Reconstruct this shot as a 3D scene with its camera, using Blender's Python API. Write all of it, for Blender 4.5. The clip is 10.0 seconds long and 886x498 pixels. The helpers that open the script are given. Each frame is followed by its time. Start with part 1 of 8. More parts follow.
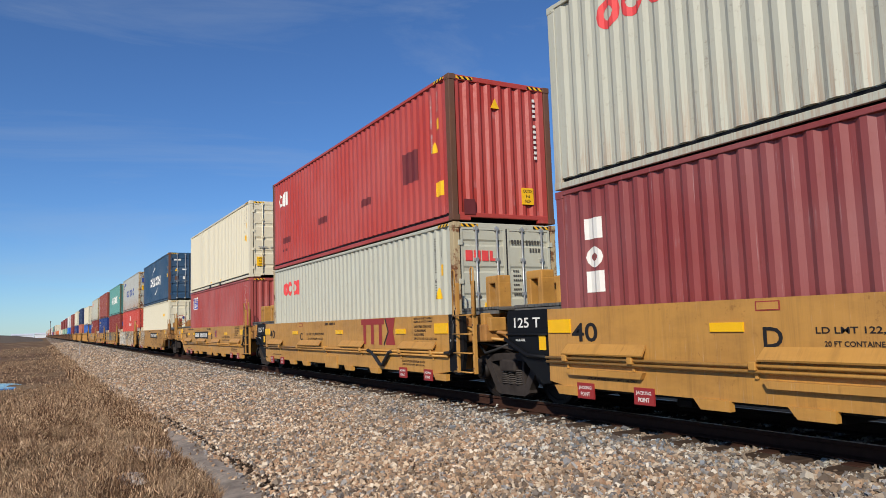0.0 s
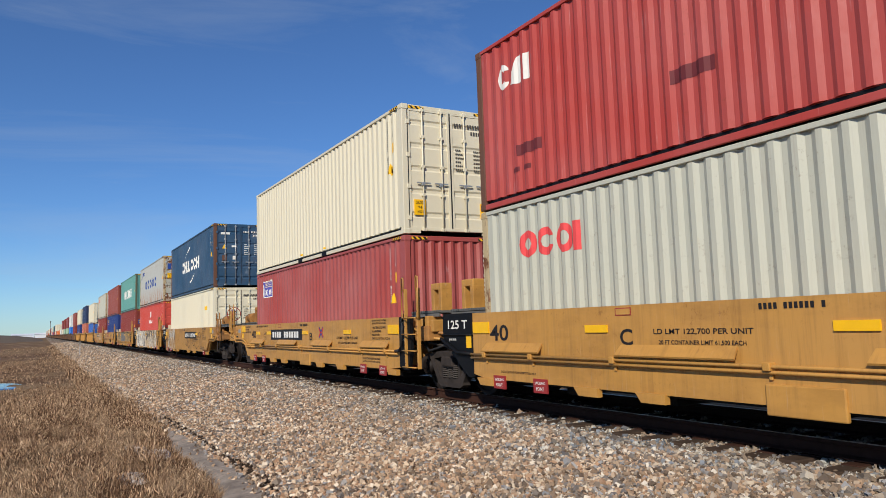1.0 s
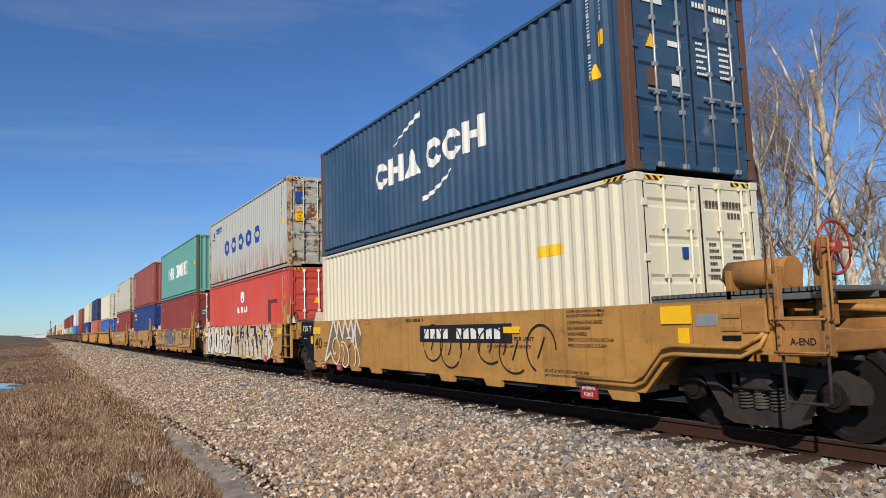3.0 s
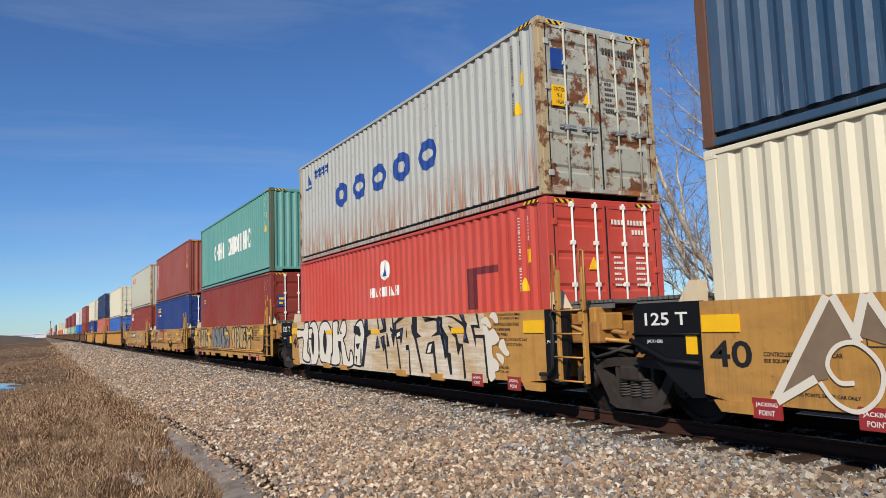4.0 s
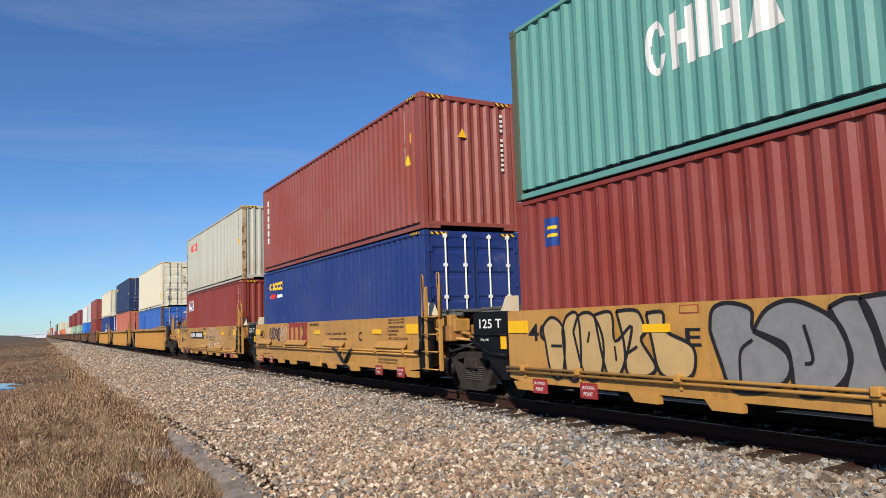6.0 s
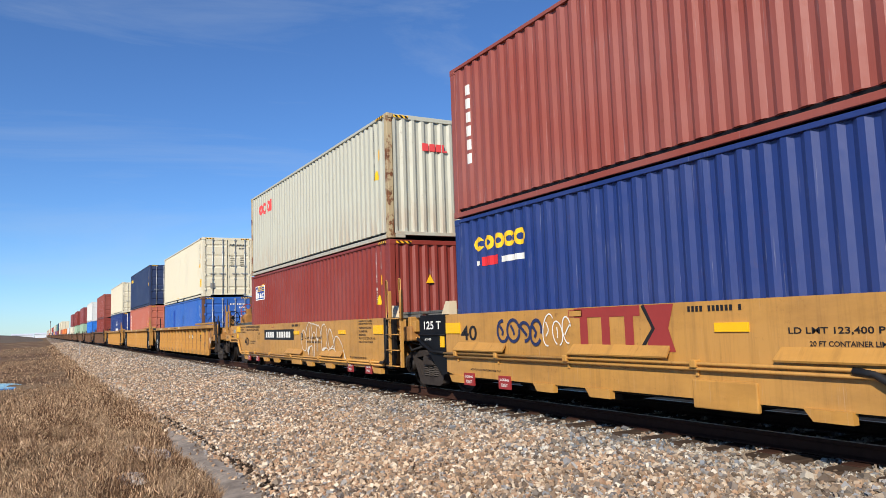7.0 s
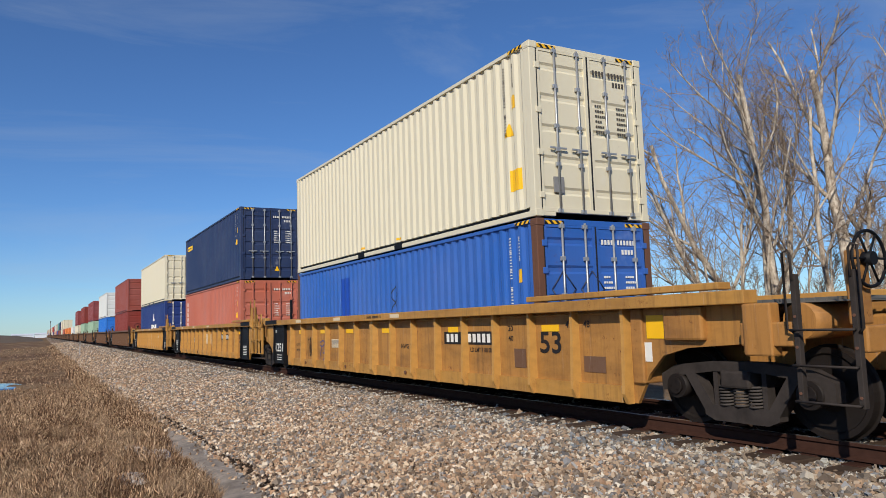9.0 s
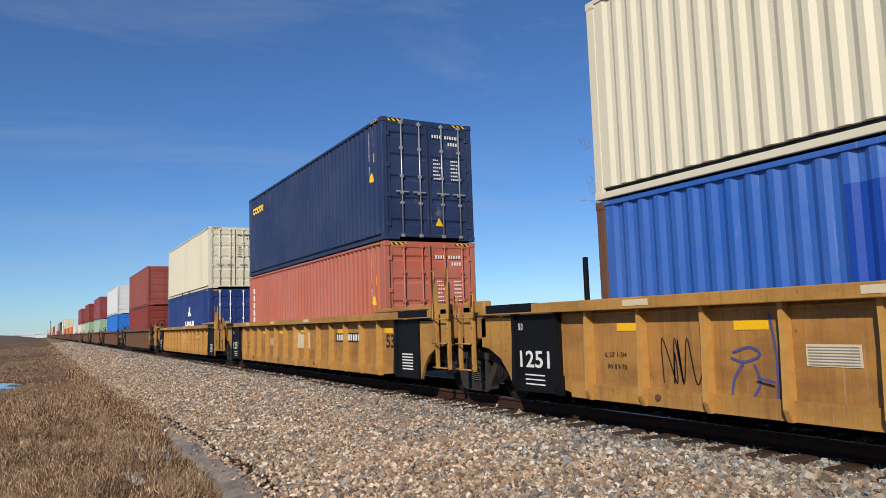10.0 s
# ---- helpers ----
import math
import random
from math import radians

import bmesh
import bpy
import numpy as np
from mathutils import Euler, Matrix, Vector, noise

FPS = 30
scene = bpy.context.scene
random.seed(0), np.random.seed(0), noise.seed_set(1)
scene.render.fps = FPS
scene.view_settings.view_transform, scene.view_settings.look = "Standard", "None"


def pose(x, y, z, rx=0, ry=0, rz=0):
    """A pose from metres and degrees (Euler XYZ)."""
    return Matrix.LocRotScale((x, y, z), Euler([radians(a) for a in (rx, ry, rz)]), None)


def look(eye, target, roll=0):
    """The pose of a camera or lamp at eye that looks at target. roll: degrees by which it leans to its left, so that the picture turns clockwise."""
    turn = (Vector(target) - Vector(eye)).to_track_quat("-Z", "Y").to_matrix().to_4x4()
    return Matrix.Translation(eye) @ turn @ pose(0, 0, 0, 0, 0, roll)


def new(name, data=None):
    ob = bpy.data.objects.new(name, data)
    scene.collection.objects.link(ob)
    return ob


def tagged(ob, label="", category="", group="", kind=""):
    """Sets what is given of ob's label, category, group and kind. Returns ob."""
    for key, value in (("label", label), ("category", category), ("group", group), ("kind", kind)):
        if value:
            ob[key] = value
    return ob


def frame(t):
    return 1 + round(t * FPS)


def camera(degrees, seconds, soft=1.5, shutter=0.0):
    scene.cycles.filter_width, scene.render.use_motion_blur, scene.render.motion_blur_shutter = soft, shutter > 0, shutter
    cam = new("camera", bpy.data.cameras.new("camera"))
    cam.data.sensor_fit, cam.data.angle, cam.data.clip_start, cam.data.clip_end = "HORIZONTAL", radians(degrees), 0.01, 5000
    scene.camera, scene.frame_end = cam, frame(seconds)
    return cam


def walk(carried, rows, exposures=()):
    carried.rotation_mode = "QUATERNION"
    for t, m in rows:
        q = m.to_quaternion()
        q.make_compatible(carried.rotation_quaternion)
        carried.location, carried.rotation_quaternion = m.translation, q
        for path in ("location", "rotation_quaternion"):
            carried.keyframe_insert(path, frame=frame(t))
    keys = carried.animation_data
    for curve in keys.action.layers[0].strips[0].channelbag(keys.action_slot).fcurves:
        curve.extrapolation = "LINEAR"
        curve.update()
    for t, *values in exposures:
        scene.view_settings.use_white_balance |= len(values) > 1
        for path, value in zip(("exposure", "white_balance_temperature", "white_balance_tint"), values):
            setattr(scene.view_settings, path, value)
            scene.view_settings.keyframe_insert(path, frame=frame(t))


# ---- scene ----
cam = camera(62.93, 10.0, 0.5)
EYE = pose(0.0, 0.0, 1.35, 95.83, 1.85, -29.01)
walk(cam, [(0.0, EYE), (10.0, EYE)], [(0.0, 0.0), (5.0, 0.0), (5.7, 0.06), (6.8, 0.33), (7.5, 0.33), (7.8, 0.06), (8.1, -0.03), (10.0, -0.05)])

# ---- light ----
SUN_FROM = Vector((-0.71, -0.68, 0.60)).normalized()
world = bpy.data.worlds.new("sky")
scene.world = world
world.use_nodes = True
wn = world.node_tree.nodes
wl = world.node_tree.links
wn.clear()
sky = wn.new("ShaderNodeTexSky")
sky.sky_type = "NISHITA"
sky.sun_disc = False
sky.sun_elevation = math.asin(SUN_FROM.z)
sky.sun_rotation = math.atan2(SUN_FROM.x, SUN_FROM.y)
sky.altitude = 1500
sky.air_density = 1.0
sky.dust_density = 0.35
sky.ozone_density = 2.6
wtc = wn.new("ShaderNodeTexCoord")
wmap = wn.new("ShaderNodeMapping")
wmap.inputs["Scale"].default_value = (1.2, 3.0, 9.0)
wmap.inputs["Rotation"].default_value = (0.25, 0.1, 0.5)
wno = wn.new("ShaderNodeTexNoise")
wno.inputs["Scale"].default_value = 1.4
wno.inputs["Detail"].default_value = 7
wno.inputs["Roughness"].default_value = 0.62
wno.inputs["Distortion"].default_value = 0.6
wramp = wn.new("ShaderNodeMapRange")
wramp.inputs["From Min"].default_value = 0.46
wramp.inputs["From Max"].default_value = 0.9
wramp.inputs["To Min"].default_value = 0.02
wramp.inputs["To Max"].default_value = 0.36
wmix = wn.new("ShaderNodeMix")
wmix.data_type = "RGBA"
wmix.inputs["B"].default_value = (5.2, 6.0, 7.0, 1)
wbg = wn.new("ShaderNodeBackground")
wbg.inputs["Strength"].default_value = 0.084
wout = wn.new("ShaderNodeOutputWorld")
wl.new(wtc.outputs["Generated"], wmap.inputs["Vector"])
wl.new(wmap.outputs["Vector"], wno.inputs["Vector"])
wl.new(wno.outputs["Fac"], wramp.inputs["Value"])
wl.new(wramp.outputs["Result"], wmix.inputs["Factor"])
whs = wn.new("ShaderNodeHueSaturation")
whs.inputs["Saturation"].default_value = 1.1
wl.new(sky.outputs["Color"], whs.inputs["Color"])
wtint = wn.new("ShaderNodeMix")
wtint.data_type, wtint.blend_type = "RGBA", "MULTIPLY"
wtint.inputs["Factor"].default_value = 1.0
wtint.inputs["B"].default_value = (0.72, 0.98, 1.30, 1)
wl.new(whs.outputs["Color"], wtint.inputs["A"])
wl.new(wtint.outputs["Result"], wmix.inputs["A"])
wl.new(wmix.outputs["Result"], wbg.inputs["Color"])
wl.new(wbg.outputs["Background"], wout.inputs["Surface"])

sun = new("sun", bpy.data.lights.new("sun", "SUN"))
sun.data.energy = 4.5
sun.data.angle = radians(0.53)
sun.data.color = (1.0, 0.92, 0.80)
sun.matrix_world = look(SUN_FROM * 60, (0, 0, 0))

# ---- the train's plan: track centre, speed, units ----
TRACK = 8.064
SIDE = 1.219
C_LEN, C_W, C_HI, C_STD = 12.192, 2.438, 2.896, 2.591


def run(t):
    """How far the train has gone after t seconds."""
    return 13.169 * t + 0.0221 * t * t


# ---- materials ----
def lin(r, g, b):
    return tuple((c / 255 / 12.92 if c < 11 else ((c / 255 + 0.055) / 1.055) ** 2.4) for c in (r, g, b)) + (1.0,)


class Mat:
    """A small wrapper round a node material."""

    def __init__(self, name, rough=0.6, metal=0.0):
        self.m = bpy.data.materials.new(name)
        self.m.use_nodes = True
        self.t = self.m.node_tree
        self.b = self.t.nodes["Principled BSDF"]
        self.b.inputs["Roughness"].default_value = rough
        self.b.inputs["Metallic"].default_value = metal

    def n(self, kind, **kw):
        nd = self.t.nodes.new(kind)
        for k, v in kw.items():
            nd.inputs[k.replace("_", " ")].default_value = v
        return nd

    def link(self, a, b):
        self.t.links.new(a, b)

    def coords(self, scale=(1, 1, 1), which="Object"):
        tc, mp = self.n("ShaderNodeTexCoord"), self.n("ShaderNodeMapping", Scale=scale)
        self.link(tc.outputs[which], mp.inputs["Vector"])
        return mp.outputs["Vector"]

    def noise(self, vec, scale, detail=4, rough=0.6):
        nd = self.n("ShaderNodeTexNoise", Scale=scale, Detail=detail, Roughness=rough)
        if vec:
            self.link(vec, nd.inputs["Vector"])
        return nd.outputs["Fac"]

    def range(self, val, a, b, c=0.0, d=1.0):
        nd = self.n("ShaderNodeMapRange", From_Min=a, From_Max=b, To_Min=c, To_Max=d)
        self.link(val, nd.inputs["Value"])
        return nd.outputs["Result"]

    def mix(self, fac, a, b, mode="MIX"):
        nd = self.t.nodes.new("ShaderNodeMix")
        nd.data_type, nd.blend_type = "RGBA", mode
        for sock, v in (("Factor", fac), ("A", a), ("B", b)):
            if isinstance(v, (tuple, float, int)):
                nd.inputs[sock].default_value = v
            else:
                self.link(v, nd.inputs[sock])
        return nd.outputs["Result"]

    def mul(self, a, b):
        nd = self.t.nodes.new("ShaderNodeMath")
        nd.operation = "MULTIPLY"
        for i, v in enumerate((a, b)):
            if isinstance(v, (float, int)):
                nd.inputs[i].default_value = v
            else:
                self.link(v, nd.inputs[i])
        return nd.outputs[0]

    def color(self, c):
        if isinstance(c, tuple):
            self.b.inputs["Base Color"].default_value = c
        else:
            self.link(c, self.b.inputs["Base Color"])
        return self

    def bump(self, h, strength=0.3, dist=0.01):
        nd = self.n("ShaderNodeBump", Strength=strength, Distance=dist)
        self.link(h, nd.inputs["Height"])
        self.link(nd.outputs["Normal"], self.b.inputs["Normal"])
        return self


def paint(name, c, rust=0.15, fade=0.25, rough=0.5, dirt=0.3, foot=0.0, grime=0.0):
    """Weathered enamel on steel: chalky fading, streaks down the sheet, rust spots, grime."""
    k = Mat(name, rough)
    v = k.coords()
    streak = k.noise(k.coords((1.0, 6.0, 0.35)), 2.2, 6, 0.7)
    big = k.noise(v, 0.55, 3, 0.5)
    light = tuple(min(1, x * 0.75 + 0.16) for x in c[:3]) + (1,)
    dark = tuple(x * 0.55 for x in c[:3]) + (1,)
    col = k.mix(k.range(big, 0.35, 0.75, 0, fade), c, light)
    col = k.mix(k.range(streak, 0.52, 0.8, 0, dirt), col, dark)
    spots = k.noise(v, 9.0, 8, 0.75)
    hold = k.noise(v, 0.9, 2)
    r1 = k.mul(k.range(spots, 0.585, 0.66), k.range(hold, 0.42, 0.62, 0.1, 1.0))
    runs = k.mul(k.range(k.noise(k.coords((1.0, 9.0, 0.5)), 3.0, 5, 0.7), 0.54, 0.72), k.range(hold, 0.42, 0.62, 0.15, 1.0))
    col = k.mix(k.mul(r1, min(1.0, rust * 2.2)), col, lin(96, 50, 28))
    col = k.mix(k.mul(runs, rust * 1.2), col, lin(120, 72, 40))
    if rust > 0.8:
        pat = k.noise(v, 2.6, 7, 0.7)
        col = k.mix(k.range(pat, 0.50, 0.56), col, k.mix(k.range(spots, 0.4, 0.6), lin(126, 78, 42), lin(92, 56, 34)))
    if foot:
        # rust that has run down and gathered along the sheet's foot
        sep = k.t.nodes.new("ShaderNodeSeparateXYZ")
        k.link(v, sep.inputs["Vector"])
        low = k.range(sep.outputs["Z"], 0.15, 1.15, 1.0, 0.0)
        tr = k.noise(k.coords((0.2, 15.0, 0.5)), 1.9, 6, 0.72)
        col = k.mix(k.mul(k.mul(k.range(tr, 0.47, 0.57), low), foot), col, lin(156, 96, 44))
    if grime:
        soil = k.mul(k.range(k.noise(k.coords((1.0, 0.45, 1.3)), 1.3, 7, 0.68), 0.46, 0.74), grime)
        col = k.mix(soil, col, lin(104, 70, 38))
        drip = k.mul(k.range(k.noise(k.coords((1.0, 7.0, 0.3)), 1.1, 6, 0.7), 0.52, 0.7), grime * 0.7)
        col = k.mix(drip, col, lin(88, 62, 40))
    # pale scuffs down the proud faces
    scuff = k.mul(k.range(k.noise(k.coords((1.0, 26.0, 0.55)), 1.3, 5, 0.7), 0.60, 0.68), k.range(k.noise(v, 1.7, 3), 0.45, 0.6))
    col = k.mix(k.mul(scuff, 0.42), col, tuple(min(1, x * 0.55 + 0.30) for x in c[:3]) + (1,))
    k.color(col)
    k.link(k.range(spots, 0.3, 0.8, rough - 0.12, rough + 0.2), k.b.inputs["Roughness"])
    k.bump(k.noise(v, 3.0, 5, 0.55), 0.22, 0.02)
    return k.m


def plain(name, c, rough=0.6, metal=0.0, var=0.25, scale=6.0, spec=0.5):
    k = Mat(name, rough, metal)
    k.b.inputs["Specular IOR Level"].default_value = spec
    v = k.coords()
    dark = tuple(x * 0.6 for x in c[:3]) + (1,)
    col = k.mix(k.range(k.noise(v, scale, 6, 0.65), 0.4, 0.75, 0, var * 2), c, dark)
    k.color(col).bump(k.noise(v, scale * 6, 4), 0.15, 0.004)
    return k.m


PAL = {
    "red": paint("red_paint", lin(170, 58, 48), 0.12, 0.3),
    "red_bright": paint("bright_red_paint", lin(190, 68, 52), 0.05, 0.22),
    "maroon": paint("maroon_paint", lin(131, 53, 51), 0.12, 0.35),
    "maroon_dusty": paint("dusty_maroon_paint", lin(156, 66, 60), 0.10, 0.4),
    "maroon_dark": paint("dark_maroon_paint", lin(128, 45, 32), 0.12, 0.15),
    "brown": paint("brown_red_paint", lin(140, 66, 52), 0.14, 0.25),
    "orange_red": paint("orange_red_paint", lin(178, 97, 74), 0.10, 0.3),
    "grey": paint("pale_grey_paint", lin(182, 182, 166), 0.16, 0.12, 0.5, 0.25, 0.35),
    "grey_rusty": paint("rusty_pale_grey_paint", lin(172, 174, 168), 0.34, 0.12, 0.55, 0.2, 1.0),
    "cream": paint("cream_paint", lin(214, 206, 180), 0.06, 0.15, 0.45, 0.12),
    "white": paint("white_paint", lin(210, 212, 208), 0.08, 0.1),
    "teal": paint("teal_paint", lin(92, 150, 140), 0.14, 0.25),
    "green": paint("pale_green_paint", lin(150, 178, 150), 0.1, 0.2),
    "blue_worn": paint("worn_blue_paint", lin(36, 70, 98), 0.26, 0.25),
    "blue": paint("bright_blue_paint", lin(40, 92, 172), 0.16, 0.2, 0.42, 0.4),
    "blue_deep": paint("deep_blue_paint", lin(24, 48, 110), 0.08, 0.12, 0.45),
    "navy": paint("navy_paint", lin(31, 48, 84), 0.10, 0.12),
    "sky_blue": paint("sky_blue_paint", lin(30, 110, 200), 0.06, 0.12),
    "orange": paint("orange_paint", lin(220, 120, 50), 0.08, 0.15),
}
CAR_YELLOW = paint("ochre_car_paint", lin(188, 138, 66), 0.18, 0.10, 0.5, 0.5, grime=0.42)
CAR_YELLOW_OLD = paint("dirty_ochre_car_paint", lin(180, 132, 62), 0.40, 0.06, 0.6, 0.6, grime=0.6)
CAR_SHEET = paint("brown_stained_car_sheet", lin(172, 122, 58), 0.45, 0.06, 0.65, 0.7, grime=0.75)
CAR_RIB = paint("worn_ochre_rib_paint", lin(190, 142, 72), 0.30, 0.06, 0.55, 0.5, grime=0.5)
CAR_BROWN = paint("brown_car_paint", lin(104, 74, 52), 0.3, 0.1, 0.65, 0.5)
BLACK_PAINT = plain("black_paint", lin(17, 18, 21), 0.6, spec=0.2)
RUST_POST = paint("rusted_post_steel", lin(96, 62, 44), 0.6, 0.1, 0.75)
RUST_OCHRE = paint("rust_bitten_ochre_post", lin(176, 158, 122), 0.95, 0.1, 0.7)
RUST_DOOR = paint("rust_eaten_pale_doors", lin(168, 168, 156), 0.95, 0.1, 0.65, 0.4)
OLIVE_POST = paint("stained_olive_post", lin(78, 86, 66), 0.5, 0.1, 0.65)
PRINT = plain("faded_black_print", lin(74, 70, 66), 0.7, 0, 0.3)
STEEL_DARK = plain("grimy_truck_steel", lin(60, 54, 51), 0.8, 0.0, 0.6, 5, 0.15)
WHEEL_STEEL = plain("wheel_steel", lin(32, 26, 23), 0.65, 0.0, 0.4, 4, 0.25)
SPRING_STEEL = plain("dusty_spring_steel", lin(74, 68, 64), 0.8, 0.0, 0.4, 6, 0.2)
ZINC = plain("galvanised_steel", lin(170, 172, 172), 0.4, 0.5)
SIGN_YELLOW = plain("reflector_yellow", lin(242, 186, 18), 0.4, 0, 0.08)
SIGN_RED = plain("sign_red", lin(150, 44, 44), 0.5, 0, 0.15)
INK_WHITE = plain("white_ink", lin(226, 224, 216), 0.6, 0, 0.12)
INK_BLACK = plain("black_ink", lin(26, 24, 24), 0.6, 0, 0.1)
INK_RED = plain("coral_ink", lin(226, 74, 74), 0.6, 0, 0.2)
INK_BLUE = plain("blue_ink", lin(28, 66, 140), 0.6, 0, 0.2)
INK_TTX = plain("dark_red_ink", lin(150, 52, 48), 0.6, 0, 0.15)
INK_GREY = plain("grey_spray", lin(128, 128, 128), 0.7, 0, 0.3)
INK_CREAM = paint("cream_spray", lin(208, 190, 158), 0.03, 0.2, 0.7, 0.35)
INK_PATCH = plain("patch_ink", lin(104, 36, 40), 0.7, 0, 0.3)
INK_SPRAY = paint("white_spray", lin(222, 214, 198), 0.03, 0.2, 0.7, 0.25)
INK_PURPLE = plain("violet_ink", lin(86, 84, 160), 0.6, 0, 0.1)
RUBBER = plain("hose_rubber", lin(26, 26, 28), 0.6)
GRATE = plain("galvanised_grating", lin(120, 118, 112), 0.5, 0.4, 0.3)
RUSTY_YELLOW = paint("rusty_ochre_steel", lin(166, 116, 56), 0.5, 0.05, 0.7, 0.8, grime=0.8)
BRAKE_RED = paint("brake_wheel_red", lin(150, 60, 44), 0.4, 0.1)


# ---- mesh helpers ----
def box(bm, x0, x1, y0, y1, z0, z1):
    v = [bm.verts.new((x, y, z)) for x in (x0, x1) for y in (y0, y1) for z in (z0, z1)]
    for f in ((0, 1, 3, 2), (4, 6, 7, 5), (0, 4, 5, 1), (2, 3, 7, 6), (0, 2, 6, 4), (1, 5, 7, 3)):
        bm.faces.new([v[i] for i in f])
    return v


def bbox(bm, x0, x1, y0, y1, z0, z1, r=0.012):
    """A box with bevelled edges."""
    v = box(bm, x0, x1, y0, y1, z0, z1)
    edges = list({e for a in v for e in a.link_edges})
    bmesh.ops.bevel(bm, geom=edges, offset=r, segments=2, affect="EDGES", profile=0.5)


def prism(bm, poly, x0, x1):
    """A plate: the outline in (y, z), from x0 to x1."""
    a = [bm.verts.new((x0, y, z)) for y, z in poly]
    b = [bm.verts.new((x1, y, z)) for y, z in poly]
    n = len(poly)
    bm.faces.new(a)
    bm.faces.new(b[::-1])
    for i in range(n):
        bm.faces.new((a[i], b[i], b[(i + 1) % n], a[(i + 1) % n]))


def tube(bm, pts, r, seg=8, r_end=None, caps=True):
    """A round bar along the points."""
    rings = []
    pts = [Vector(q) for q in pts]
    for i, q in enumerate(pts):
        d = (pts[min(i + 1, len(pts) - 1)] - pts[max(i - 1, 0)]).normalized()
        up = Vector((0, 0, 1)) if abs(d.z) < 0.9 else Vector((1, 0, 0))
        a = d.cross(up).normalized()
        b = d.cross(a)
        rr = r if r_end is None else r + (r_end - r) * i / (len(pts) - 1)
        rings.append([bm.verts.new(q + (a * math.cos(2 * math.pi * k / seg) + b * math.sin(2 * math.pi * k / seg)) * rr) for k in range(seg)])
    for p, q in zip(rings, rings[1:]):
        for k in range(seg):
            f = bm.faces.new((p[k], p[(k + 1) % seg], q[(k + 1) % seg], q[k]))
            f.smooth = True
    if caps:
        bm.faces.new(rings[0][::-1])
        bm.faces.new(rings[-1])


MESHES = {}


def mesh_of(key, build, mat):
    """One mesh for a part and a material, shared by all that look alike."""
    k = (key, mat.name)
    if k not in MESHES:
        if key not in MESHES:
            bm = bmesh.new()
            build(bm)
            bmesh.ops.recalc_face_normals(bm, faces=bm.faces)
            me = bpy.data.meshes.new(key)
            bm.to_mesh(me)
            bm.free()
            MESHES[key] = me
        me = MESHES[key].copy()
        me.materials.append(mat)
        MESHES[k] = me
    return MESHES[k]


def piece(name, key, build, mat, parent, at=(0, 0, 0), label=""):
    ob = new(name, mesh_of(key, build, mat))
    ob.parent = parent
    ob.location = at
    return tagged(ob, label)


def part(name, bm, mat, parent=None, label=""):
    bmesh.ops.recalc_face_normals(bm, faces=bm.faces)
    me = bpy.data.meshes.new(name)
    bm.to_mesh(me)
    bm.free()
    me.materials.append(mat)
    ob = new(name, me)
    ob.parent = parent
    return tagged(ob, label)


# ---- lettering ----
TEXTS = ["40", "53", "48", "45", "20", "D", "C", "B", "E", "A", "125 T", "125", "JACKING", "POINT", "JACK HERE",
         "LD LMT 122,700 PER UNIT", "20 FT CONTAINER LIMIT 61,500 EACH", "S-2054-16 REEFER CLEARANCE", "PLATE", "H",
         "2 INCH TREAD COND. SHOES", "NO. 24 BRAKE BEAMS", "38 INCH WHEELS", "SPRG 7 OC D-5 7 IC D-6 5 IIC D-6A",
         "SPRG 2 OC B-353 2 IC B-354", "DO NOT LIFT BOTH UNITS FROM THIS AREA", "JACK AT JACKING POINTS, EMPTY CAR ONLY",
         "NWG 33", "IL 53' 1-3/4", "IW 8 9-78", "B-END", "A-END", "CAUTION", "9-6", "HIGH", "45G1", "42G1",
         "SIDE BRG SET-UP HGT 5-1/16 FEMALE", "LD LMT 118100", "SIDE BRG SET-UP HGT 5-3/16 MALE", "1251",
         "CONTROLLED INTERCHANGE CAR", "SEE EQUIPMENT REGISTER", "LD LMT 123,400 PER UNIT", "NON-STANDARD REEFER CLEARANCE", "USE CAUTION LOADING REEFERS"]
GLYPHS = {}


def make_glyphs():
    obs = []
    for s in TEXTS:
        cu = bpy.data.curves.new("letters", "FONT")
        cu.body, cu.size, cu.resolution_u, cu.offset = s, 1.0, 3, 0.016
        obs.append((s, new("letters", cu)))
    bpy.context.view_layer.update()
    deps = bpy.context.evaluated_depsgraph_get()
    for s, ob in obs:
        me = bpy.data.meshes.new_from_object(ob.evaluated_get(deps))
        vs = [(v.co.x, v.co.y) for v in me.vertices]
        x0, x1 = min(v[0] for v in vs), max(v[0] for v in vs)
        y0, y1 = min(v[1] for v in vs), max(v[1] for v in vs)
        GLYPHS[s] = ([(x - x0, y - y0) for x, y in vs], [tuple(p.vertices) for p in me.polygons], x1 - x0, y1 - y0)
        bpy.data.meshes.remove(me)
    for s, ob in obs:
        cu = ob.data
        bpy.data.objects.remove(ob)
        bpy.data.curves.remove(cu)


make_glyphs()


def letters(bm, s, y, z, h, x, width=None):
    """Lettering on a side that looks to -x: starts at y, reads towards -y, capitals h high."""
    vs, fs, w, hh = GLYPHS[s]
    ky = (width / w) if width else h / hh
    vv = [bm.verts.new((x, y - a * ky, z + b * h / hh)) for a, b in vs]
    for f in fs:
        try:
            bm.faces.new([vv[i] for i in f])
        except ValueError:
            pass


